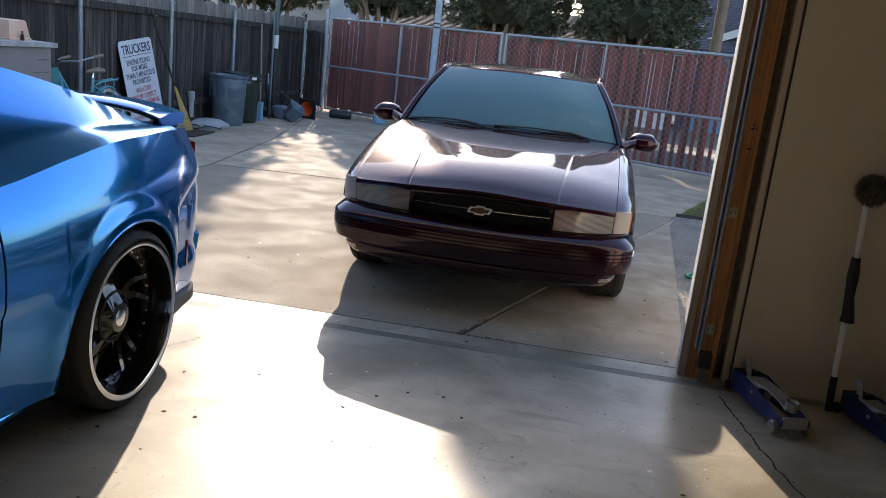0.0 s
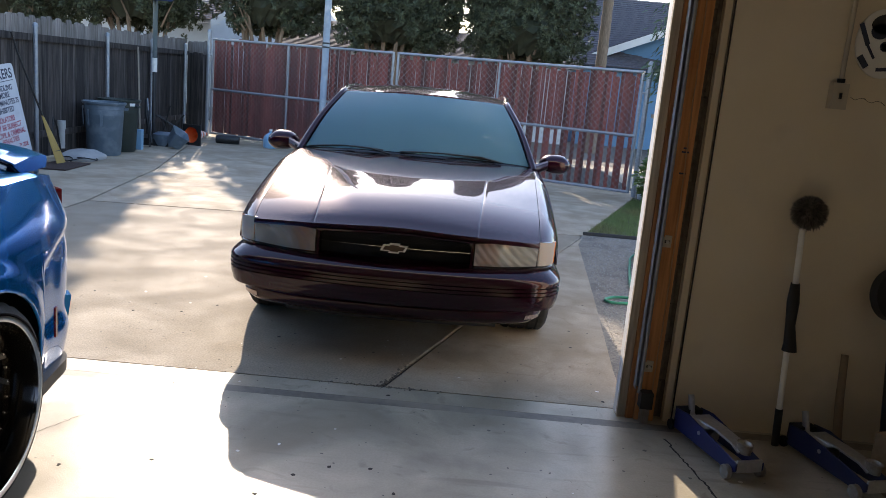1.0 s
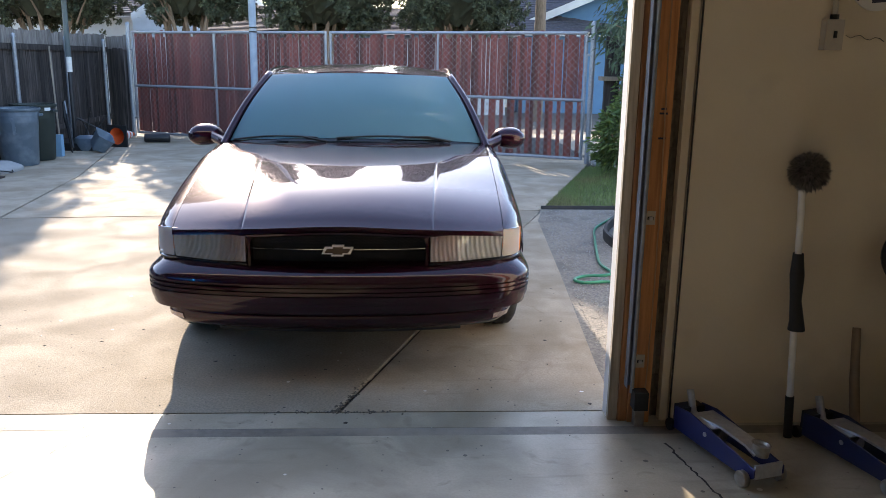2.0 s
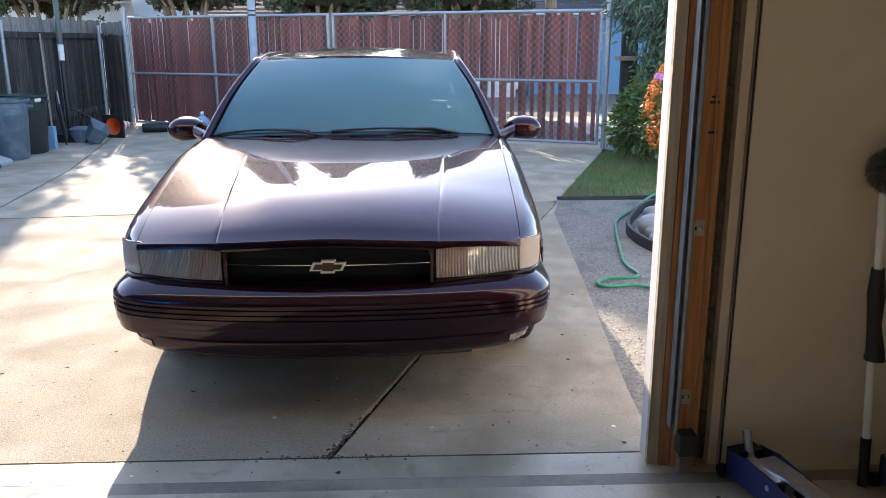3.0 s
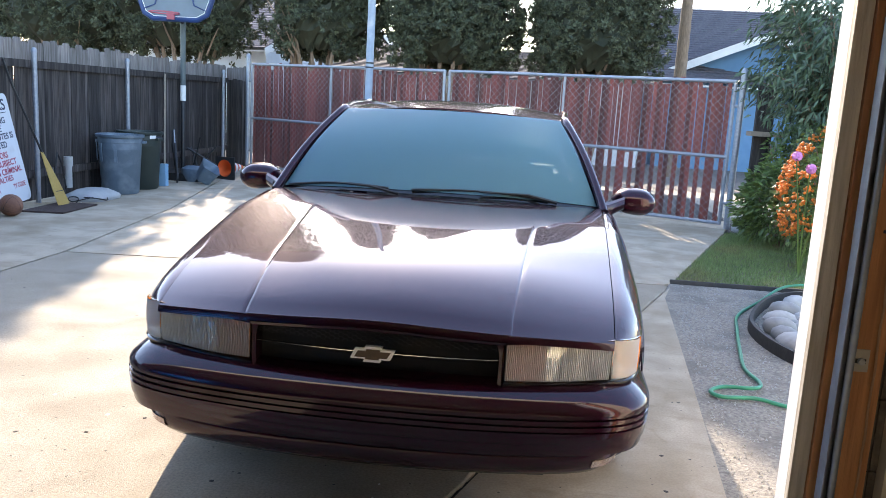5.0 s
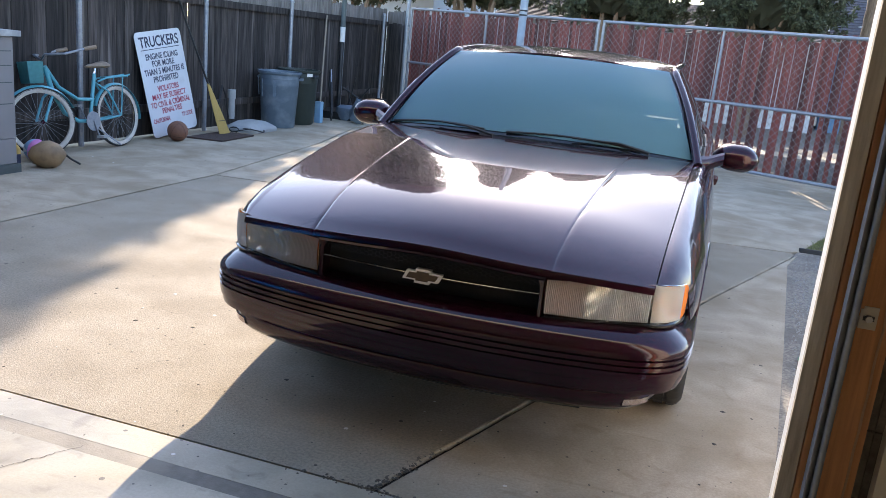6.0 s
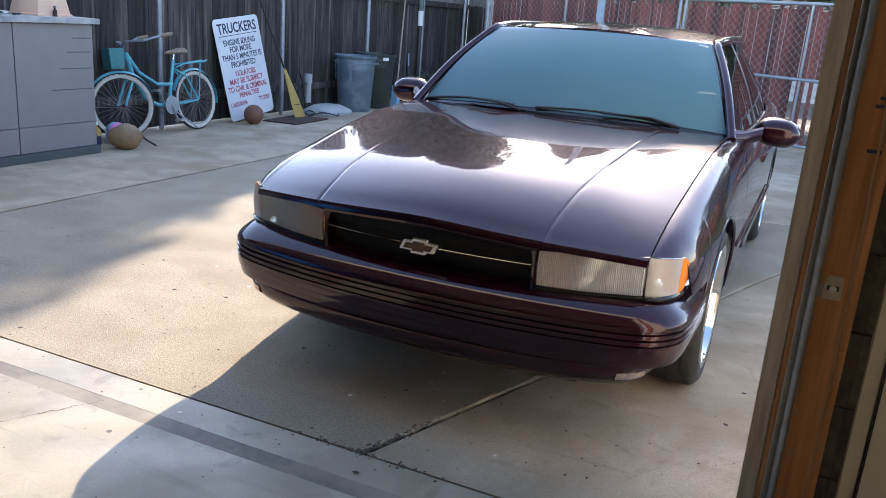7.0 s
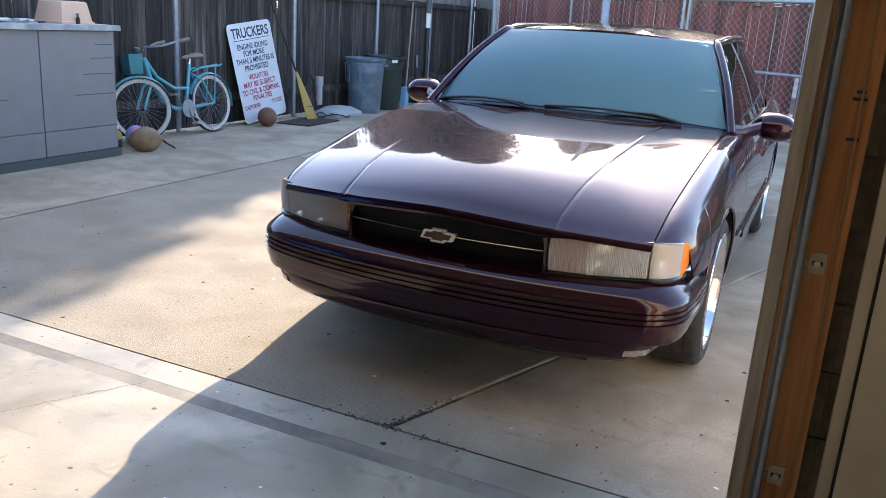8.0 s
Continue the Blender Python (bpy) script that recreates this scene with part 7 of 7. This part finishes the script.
def rock_bed():
    edging_strip("bed_edging", smooth_line(BED, 60), "black plastic edging round the stone bed", 0.075)
    single("bed_soil", slab([(x + 0.02, y) for x, y in BED] [::-1] + [(4.4, 6.75), (4.4, 9.25)][::-1][:0] + [(4.4, 6.75), (4.4, 9.25)][:0] if False else [(2.9, 6.78), (4.4, 6.78), (4.4, 9.22), (3.4, 9.22), (2.67, 9.19), (2.18, 8.90), (1.83, 8.20), (1.74, 7.68), (1.87, 7.15), (2.27, 6.87)], -0.08, 0.0), M["gravel"], "grey gravel under the stones of the bed", "ground", kind="structure")
    rng = random.Random(12)
    big = [mesh_of("boulder", bmesh_stone(0.135, 60 + k, 0.62), M["rock"], True) for k in range(5)]
    line = smooth_line([(2.9, 6.92), (2.32, 6.99), (2.0, 7.24), (1.88, 7.70), (1.96, 8.18), (2.27, 8.78), (2.72, 9.05), (3.3, 9.08)], 15)
    for k, (x, y) in enumerate(line):
        ob = new("river_stone", big[k % 5])
        s = rng.uniform(0.8, 1.15)
        ob.matrix_basis = pose(x + rng.uniform(-0.02, 0.02), y, 0.045, 0, 0, rng.uniform(0, 360)) @ Matrix.Scale(s, 4)
        tagged(ob, "large smooth grey river stone edging the bed", "stone", "large bed stones")
    small = [mesh_of("pebble", bmesh_stone(0.048, 80 + k, 0.65), M["rock"], True) for k in range(5)]
    bed = thing("pebble_bed", pose(0, 0, 0), "heap of small grey river pebbles filling the bed", "pebbles")
    for k in range(280):
        a, r = rng.uniform(0, 6.283), math.sqrt(rng.random()) * 0.95
        x, y = 2.95 + r * 1.0 * math.cos(a), 8.0 + r * math.sin(a)
        if x > 3.9:
            continue
        ob = new("pebble", small[k % 5])
        ob.parent = bed
        ob.matrix_basis = pose(x, y, 0.02 + rng.uniform(0, 0.02), rng.uniform(-20, 20), 0, rng.uniform(0, 360)) @ Matrix.Scale(rng.uniform(0.7, 1.25), 4)


def gravel_grit():
    g = np.random.default_rng(5)
    rng = random.Random(31)
    n = 5200
    y = g.uniform(4.4, 9.35, n)
    x = 0.89 + (y - 4.4) * 0.085 + 0.02 + g.random(n) ** 1.2 * 2.6
    vs, fs = [], []
    for k in range(n):
        s = rng.uniform(0.003, 0.009)
        i = len(vs)
        vs += [(x[k] - s, y[k] - s * 0.6, -0.007), (x[k] + s, y[k] - s * 0.7, -0.007), (x[k] + s * 0.2, y[k] + s, -0.007), (x[k], y[k], -0.005 + s)]
        fs += [(i, i + 1, i + 3), (i + 1, i + 2, i + 3), (i + 2, i, i + 3)]
    me = bpy.data.meshes.new("grit")
    me.from_pydata(vs, [], fs)
    me.materials.append(M["rock"])
    tagged(new("grit", me), "loose grey grit on the side path", "gravel", kind="stuff")


def hose():
    pts = [(4.2, 5.75, 0.01), (2.6, 5.98, 0.01), (1.9, 6.2, 0.01), (1.52, 6.33, 0.01), (1.36, 6.42, 0.012), (1.18, 6.40, 0.012), (1.13, 6.48, 0.012), (1.22, 6.57, 0.014), (1.38, 6.54, 0.030), (1.45, 6.70, 0.014), (1.43, 6.95, 0.01), (1.49, 7.32, 0.01), (1.60, 7.87, 0.01), (1.72, 8.35, 0.01), (2.0, 8.85, 0.012), (2.35, 9.28, 0.08), (2.8, 9.40, 0.085), (3.5, 9.45, 0.05)]
    single("garden_hose", tube(smooth_line(pts, 190), 0.0115, 10), M["hose"], "green garden hose looped on the gravel", "hose", smooth=True)


lawn_grass()
edging_strip("lawn_edging", [(1.38, 9.435), (2.0, 9.445), (2.6, 9.46), (3.4, 9.47), (4.6, 9.48)], "dark edging strip along the lawn", 0.03)
rock_bed()
gravel_grit()
hose()
rose = thing("rose_bush", pose(2.75, 10.27, -0.01), "thin rose bush with pink blooms beside the lantana", "rose")
bm = bmesh.new()
for tx, tz in ((-0.10, 1.06), (-0.24, 1.17), (0.06, 1.00)):
    tube([(0, 0, 0), (tx * 0.5, -0.1, tz * 0.6), (tx, -0.25, tz)], [0.012, 0.008, 0.005], 6, bm)
part("stem", bm, M["bushleaf"], rose, smooth=True)
for k, (tx, tz) in enumerate(((-0.10, 1.06), (-0.24, 1.17), (0.06, 1.00))):
    bm = bmesh.new()
    rr = random.Random(k)
    for j in range(22):
        d = Vector((rr.gauss(0, 1), rr.gauss(0, 1), rr.gauss(0, 1))).normalized()
        s = d.orthogonal().normalized() * 0.032
        u = d.cross(s)
        c = Vector((tx, -0.27, tz + 0.02)) + d * 0.040
        bm.faces.new([bm.verts.new(p) for p in (c - s, c - u, c + s, c + u)])
    part("bloom", bm, M["pink"], rose, "pink bloom")
gp = thing("wooden_post", pose(3.02, 13.15, 0), "weathered wooden post with a shelf beside the gate", "post")
part("shaft", boxes((-0.12, 0.10, -0.04, 0.04, 0, 1.92)), M["plank"], gp, bevel=0.01)
part("shelf", boxes((-0.20, 0.22, -0.18, 0.05, 1.28, 1.34)), M["handle_wood"], gp, bevel=0.015)


def palm(x, y, h, seed):
    t = thing("palm_tree", pose(x, y, 0), "slender palm with feathery fronds", "tree")
    rng = random.Random(seed)
    rows = [(0.16 - 0.05 * f + 0.012 * (k % 2), -0.06 + h * f) for k, f in enumerate(spaced(0, 1, 40))]
    part("trunk", lathe(rows, 14), M["bark"], t, smooth=True)
    for k in range(15):
        a = math.tau * k / 15 + rng.uniform(-0.15, 0.15)
        up = rng.uniform(0.1, 1.1)
        bm = bmesh.new()
        L = rng.uniform(1.3, 1.8)
        line = [Vector((math.cos(a) * L * f, math.sin(a) * L * f, h + up * L * f - 1.1 * L * f * f)) for f in spaced(0, 1, 16)]
        tube(line, 0.014, 5, bm)
        for i, p in enumerate(line[2:]):
            for s in (-1, 1):
                for q in (0, 0.5):
                    d = Vector((-math.sin(a) * s + math.cos(a) * 0.5, math.cos(a) * s + math.sin(a) * 0.5, -0.35)).normalized()
                    leafy(bm, p + Vector((math.cos(a), math.sin(a), 0)) * q * 0.09, d, 0.42 * (1 - 0.5 * i / 14), 0.012, rng)
        part("frond", bm, M["bushleaf"], t)


palm(3.55, 23.2, 7.5, 3)
palm(6.2, 19.5, 4.7, 4)


# ---- garage things ----
M.update({
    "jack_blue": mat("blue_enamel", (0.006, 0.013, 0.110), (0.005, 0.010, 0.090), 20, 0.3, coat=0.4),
    # darker copy of the jack enamel: the corner's shade is in the colour
    "jack_shaded": mat("shaded_blue_enamel", (0.008, 0.012, 0.06), (0.012, 0.015, 0.05), 20, 0.4),
    "alu": mat("brushed_aluminium", (0.58, 0.58, 0.58), (0.46, 0.46, 0.47), 40, 0.35, 0.8),
    "duster": mat("grey_duster", (0.24, 0.215, 0.19), (0.10, 0.085, 0.075), 30, 0.95, rnd=0.5, island=True),
    "pole_white": mat("white_pole", (0.88, 0.87, 0.83), (0.8, 0.79, 0.75), 20, 0.45),
    "plate_cream": mat("cream_plastic", (0.50, 0.45, 0.36), (0.46, 0.41, 0.33), 20, 0.5),
    "old_steel": mat("old_steel", (0.40, 0.38, 0.34), (0.26, 0.22, 0.18), 30, 0.5, 0.6),
    "wire_tan": mat("tan_wire", (0.45, 0.28, 0.16), (0.4, 0.24, 0.13), 20, 0.5),
    "pine": mat("pine_block", (0.42, 0.31, 0.19), (0.33, 0.24, 0.14), 8, 0.75, bump=0.2, stretch=(1, 6, 6)),
    "smudge": mat("sooty_paint", (0.16, 0.13, 0.095), (0.26, 0.215, 0.15), 14, 0.8),
})


def floor_jack(x, y, turn, body, label):
    j = thing("floor_jack", pose(x, y, 0, 0, 0, turn) @ Matrix.Diagonal((0.62, 0.84, 0.84, 1)), label, "floor jack", "floor jacks by the wall")
    for s in (-1, 1):
        bm = bmesh.new()
        prof = [(-0.30, 0.035), (0.26, 0.035), (0.30, 0.06), (0.30, 0.10), (0.10, 0.13), (-0.18, 0.165), (-0.30, 0.15)]
        a, b = [bm.verts.new((s * 0.10, p, z)) for p, z in prof], [bm.verts.new((s * 0.112, p, z)) for p, z in prof]
        bm.faces.new(a), bm.faces.new(b[::-1])
        for i in range(len(prof)):
            bm.faces.new((a[i], b[i], b[(i + 1) % len(prof)], a[(i + 1) % len(prof)]))
        bmesh.ops.recalc_face_normals(bm, faces=bm.faces[:])
        part("side_plate", bm, body, j, "enamelled side plate", bevel=0.003)
        part("front_wheel", lathe([(0, -0.02), (0.035, -0.02), (0.038, -0.015), (0.038, 0.015), (0.035, 0.02), (0, 0.02)], 22, axis="X", m=pose(s * 0.135, 0.25, 0.038)), M["old_steel"], j, smooth=True)
        part("caster", lathe([(0, -0.014), (0.03, -0.014), (0.032, 0), (0.03, 0.014), (0, 0.014)], 18, axis="X", m=pose(s * 0.10, -0.34, 0.032)), M["black"], j, smooth=True)
        part("bolt", lathe([(0, 0), (0.012, 0), (0.012, s * 0.006), (0, s * 0.006)], 8, axis="X", m=pose(s * 0.1125, -0.05, 0.11)), M["alu"], j)
    part("lift_arm", grid([[(sx * 0.055, p, z) for sx in (-1, -0.6, 0.6, 1)] for p, z in ((-0.16, 0.15), (0.0, 0.168), (0.18, 0.16), (0.24, 0.14))]), M["alu"], j, "aluminium lift arm").modifiers.new("thick", "SOLIDIFY").thickness = 0.012
    part("cylinder", tube([(0, -0.27, 0.10), (0, -0.02, 0.10)], 0.035, 14), M["alu"], j, smooth=True)
    part("cover_plate", boxes((-0.095, 0.095, -0.20, -0.02, 0.142, 0.150)), M["alu"], j, bevel=0.003)
    part("saddle", lathe([(0, 0.13), (0.04, 0.13), (0.045, 0.165), (0.05, 0.185), (0.04, 0.185), (0.03, 0.172), (0, 0.172)], 22, m=pose(0, 0.235, 0)), M["old_steel"], j, "round lifting saddle", smooth=True)
    part("nose_plate", boxes((-0.10, 0.10, 0.285, 0.297, 0.05, 0.115)), M["alu"], j, bevel=0.003)
    part("axle", tube([(-0.15, 0.25, 0.038), (0.15, 0.25, 0.038)], 0.012, 8), M["old_steel"], j, smooth=True)
    part("rear_yoke", boxes((-0.09, 0.09, -0.33, -0.26, 0.06, 0.15)), M["black"], j, bevel=0.008)
    part("handle_socket", tube([(0, -0.26, 0.12), (0, -0.30, 0.23)], 0.022, 14), M["alu"], j, "aluminium handle socket", smooth=True)


def wall_things():
    d = thing("wash_brush", pose(1.47, 3.96, 0), "fluffy grey wash brush on a white pole leaning on the wall", "brush")
    lo, hi = Vector((0.055, 0.02, 0.0)), Vector((0.035, 0.10, 1.06))
    at = lambda f: lo + (hi - lo) * f
    part("pole", tube([at(0), at(1.0)], 0.014, 10), M["pole_white"], d, smooth=True)
    part("foot_grip", tube([at(0), at(0.17)], 0.018, 10), M["black"], d, smooth=True)
    part("cloth", grid([[at(f) + Vector((0.024 * math.cos(a) * w + (0.01 if f < 0.5 else 0), 0.022 * math.sin(a) * w, 0)) for a in (math.tau * k / 10 for k in range(10))] for f, w in ((0.44, 1.5), (0.47, 1.3), (0.56, 1.0), (0.66, 1.25), (0.745, 0.9))], close=True), M["black"], d, "black cloth sleeve", smooth=True)
    rng = random.Random(6)
    bm = bmesh.new()
    c0 = at(1.0) + Vector((0.01, -0.02, 0.07))
    bmesh.ops.create_icosphere(bm, subdivisions=2, radius=0.062, matrix=Matrix.Translation(c0))
    for _ in range(2600):
        v = Vector((rng.gauss(0, 1), rng.gauss(0, 1), rng.gauss(0, 1))).normalized()
        leafy(bm, c0 + v * 0.045, (v + Vector((rng.gauss(0, 0.35), rng.gauss(0, 0.35), rng.gauss(0, 0.35)))).normalized(), rng.uniform(0.025, 0.048), 0.004, rng)
    part("head", bm, M["duster"], d, "fluffy grey-brown head")
    sw = thing("light_switch", pose(1.57, 4.118, 1.66), "cream light switch box under a painted conduit", "switch")
    part("box", boxes((-0.036, 0.036, -0.045, 0, -0.058, 0.058)), M["plate_cream"], sw, bevel=0.004)
    part("toggle", boxes((-0.005, 0.005, -0.056, -0.046, -0.012, 0.014)), M["black"], sw, bevel=0.002)
    part("conduit", tube([(0.005, -0.018, 0.065), (0.005, -0.018, 1.07)], 0.011, 10), M["plate_cream"], sw, smooth=True)
    part("connector", tube([(0.005, -0.018, 0.060), (0.005, -0.018, 0.078)], 0.017, 10), M["black"], sw, smooth=True)
    p = thing("oval_plaque", pose(1.735, 4.108, 1.905, 0, -6, 0), "oval white plaque with dark pictures on the wall", "plaque")
    bm = slab([(0.125 * math.cos(a), 0.152 * math.sin(a)) for a in (math.tau * k / 40 for k in range(40))], 0, 0.008)
    bmesh.ops.transform(bm, matrix=pose(0, 0.004, 0, 90, 0, 0), verts=bm.verts[:])
    part("plate", bm, M["white"], p)
    y = -0.0052
    def blot(cx, cz, rx, rz, key):
        bm = slab([(cx + rx * math.cos(a), cz + rz * math.sin(a)) for a in (math.tau * k / 24 for k in range(24))], 0, 0.0006)
        bmesh.ops.transform(bm, matrix=pose(0, y, 0, 90, 0, 0), verts=bm.verts[:])
        part("printed_spot", bm, M[key], p)
    blot(0.015, 0.085, 0.075, 0.045, "black"), blot(-0.02, 0.055, 0.04, 0.035, "ink"), blot(0.072, 0.045, 0.028, 0.030, "saddle"), blot(0.06, -0.05, 0.016, 0.013, "ink"), blot(0.005, -0.012, 0.022, 0.022, "ink")
    blot(0.005, -0.012, 0.016, 0.016, "plate_cream")
    for x, z, w, h, turn in ((-0.088, 0.045, 0.10, 0.022, 70), (-0.088, -0.075, 0.06, 0.028, 58), (-0.058, -0.03, 0.075, 0.012, 62), (0.01, -0.112, 0.075, 0.016, 0)):
        bm = boxes((-w / 2, w / 2, y - 0.0012, y - 0.0006, -h / 2, h / 2))
        bmesh.ops.transform(bm, matrix=pose(x, 0, z, 0, turn, 0), verts=bm.verts[:])
        part("print_bar", bm, M["ink"], p)
    b = thing("round_brush", pose(1.99, 4.04, 0), "black round brush on a long dark pole leaning on the wall", "brush")
    part("pole", tube([(0.02, -0.12, 0), (0.0, -0.03, 0.62), (-0.005, 0.0, 0.66)], [0.02, 0.022, 0.02], 10), M["black"], b, smooth=True)
    part("shaft", tube([(0.0, -0.02, 0.66), (0.03, 0.03, 1.2)], 0.012, 8), M["pole_white"], b, smooth=True)
    part("head", lathe([(0, -0.05), (0.10, -0.05), (0.125, -0.02), (0.12, 0.02), (0.06, 0.05), (0, 0.05)], 26, m=pose(-0.02, -0.02, 0.78, 80, 0, 15)), M["black"], b, "black bristle head", smooth=True)
    bt = thing("wooden_bat", pose(1.82, 3.98, 0), "dark wooden club leaning on the wall", "club")
    part("shaft", tube([(0, 0, 0), (0.0, 0.06, 0.24), (0.01, 0.11, 0.45)], [0.022, 0.020, 0.017], 10), M["saddle"], bt, smooth=True)
    single("pine_block", boxes((-0.09, 0.16, -0.22, 0.16, 0, 0.17)), M["pine"], "pale pine block on the garage floor", "block", bevel=0.008).matrix_basis = pose(2.05, 3.72, 0, 0, 0, 20)
    single("paper_notice", boxes((2.0, 2.17, 4.110, 4.117, 1.20, 1.46)), M["paper"], "pale paper notice on the wall", "notice")
    bx = thing("tool_box", pose(2.42, 3.62, 0, 0, 0, -6), "steel tool chest with the corner's shade put into its dark colour", "tool box")
    part("case", boxes((-0.26, 0.26, -0.2, 0.2, 0, 0.34)), M["jack_shaded"], bx, bevel=0.01)
    part("handle", tube([(-0.1, 0, 0.34), (-0.08, 0, 0.39), (0.08, 0, 0.39), (0.1, 0, 0.34)], 0.01, 8), M["alu"], bx, smooth=True)
    for z in (0.285, 0.915):
        bp = thing("track_bracket", pose(0.912, 4.1345, z), "worn steel track bracket screwed to the stud", "bracket", "track brackets")
        part("plate", boxes((-0.020, 0.020, -0.004, 0, -0.028, 0.022), (-0.014, 0.020, -0.004, 0, 0.022, 0.030)), M["plate_cream"], bp)
        part("slot", boxes((-0.013, 0.013, -0.0052, -0.0042, -0.006, 0.006)), M["black"], bp)
        part("bolt", lathe([(0, -0.016), (0.009, -0.016), (0.009, -0.005), (0, -0.005)], 6, m=pose(0, -0.0, 0, 90, 0, 0) @ pose(0, 0, 0.02)), M["alu"], bp)
        part("lug", boxes((-0.036, -0.0215, -0.008, -0.002, -0.024, 0.004)), M["old_steel"], bp, bevel=0.002)
    rng = random.Random(14)
    w = [(0.940 + 0.010 * math.sin(z * 2.3) + rng.uniform(-0.002, 0.002), 4.131, z) for z in spaced(0.12, 2.27, 40)]
    single("sensor_wire", tube(w, 0.003, 6), M["wire_tan"], "thin tan sensor wire stapled down the stud", "wire", smooth=True)
    st = thing("lumber_stamp", pose(0.935, 4.1345, 1.24), "faint dark lumber stamp on the stud", "stamp")
    for z, wd in ((0.0, 0.03), (0.10, 0.034), (0.118, 0.022)):
        part("stamp_bar", boxes((-wd / 2, wd / 2, -0.0012, 0, z, z + 0.008)), M["ink"], st)
    eye = thing("door_sensor", pose(0.90, 4.06, 0.13), "small black door sensor at the foot of the track", "sensor")
    part("case", boxes((-0.03, 0.03, -0.03, 0.03, -0.03, 0.05)), M["black"], eye, bevel=0.006)
    part("bracket", boxes((-0.005, 0.035, 0.03, 0.075, -0.13, 0.02)), M["old_steel"], eye, bevel=0.002)
    # crack in the painted wall and in the floor
    bm = bmesh.new()
    tube([(1.64 + 0.02 * k, 4.1195, 1.66 - 0.008 * math.sin(k * 1.7) - 0.002 * k) for k in range(9)], 0.0015, 4, bm)
    single("wall_crack", bm, M["black"], "thin crack in the wall paint beside the switch", "crack", kind="structure")
    single("paint_edge", tube([(1.0585, 4.128, z) for z in spaced(0, 2.7, 30)], 0.004, 5), M["joint"], "dark gap beside the painted post", "gap", kind="structure")
    rng = random.Random(41)
    for k, line in enumerate((((0.98, 3.93), (1.03, 3.62), (1.08, 3.30), (1.20, 2.75), (1.34, 2.0)), ((-1.40, 4.07), (-1.55, 3.80), (-1.75, 3.42), (-2.0, 2.9)))):
        pts = smooth_line([(x, y, 0.0) for x, y in line], 60)
        pts = [(x + rng.gauss(0, 0.004), y, 0.0005) for x, y, _ in pts]
        rows = [[(x - w_, y, 0.0012), (x + w_, y, 0.0012)] for (x, y, _), w_ in zip(pts, [abs(rng.gauss(0.0042 if k == 0 else 0.0005, 0.0008)) + 0.0004 for _ in pts])]
        single("floor_crack", grid(rows), M["joint"], "thin crack across the garage floor", "crack", kind="structure")
    # crumbs broken from the slab corner where the diagonal joint meets the threshold
    rng = random.Random(52)
    vs, fs = [], []
    for k in range(170):
        f = abs(rng.gauss(0, 0.45))
        x, y = (-0.405 + 0.35 * f * 0.4, 4.275 + 0.98 * f * 0.4) if k % 2 else (-0.41 + rng.gauss(0, 0.13), 4.258)
        x, y, r = x + rng.gauss(0, 0.012), y + rng.gauss(0, 0.009), rng.uniform(0.002, 0.0085)
        i = len(vs)
        vs += [(x + r * math.cos(a) * rng.uniform(0.7, 1.3), y + r * math.sin(a) * rng.uniform(0.7, 1.3), 0.0) for a in (0.0, 1.3, 2.6, 3.9, 5.1)] + [(x + rng.uniform(-0.3, 0.3) * r, y, r * rng.uniform(0.5, 1.0))]
        fs += [(i + q, i + (q + 1) % 5, i + 5) for q in range(5)]
    me = bpy.data.meshes.new("grit")
    me.from_pydata(vs, [], fs)
    me.materials.append(M["cmu"])
    tagged(new("grit", me), "concrete crumbs along the broken joint", "grit", kind="stuff")
    # dried paint drops and leaf bits on the concrete
    g = random.Random(77)
    spots = thing("paint_drops", pose(0, 0, 0), "small pale and dark drops dried on the concrete", "drops", kind="structure")
    protos = []
    for k in range(8):
        bm = slab([(0.012 * g.uniform(0.6, 1.3) * math.cos(a), 0.009 * g.uniform(0.6, 1.3) * math.sin(a)) for a in (math.tau * q / 9 for q in range(9))], 0, 0.0012)
        protos.append(mesh_of("drop", bm, M["white"] if k % 2 else M["joint"]))
    for k in range(130):
        x, y = g.uniform(-2.6, 1.0), g.uniform(1.9, 5.6)
        ob = new("drop", protos[g.choice((0, 1, 2, 3, 4, 6, 0, 2, 4))])
        ob.parent = spots
        ob.matrix_basis = pose(x, y, 0.0035 if 4.07 < y < 4.25 else 0.0004, 0, 0, g.uniform(0, 360)) @ Matrix.Scale(g.choice((0.25, 0.3, 0.35, 0.5, 0.9)), 4)


floor_jack(1.18, 3.80, 196, M["jack_blue"], "blue and aluminium floor jack by the wall")
floor_jack(1.70, 3.72, 196, M["jack_shaded"], "blue floor jack with the corner's shade put into its dark colour")
wall_things()
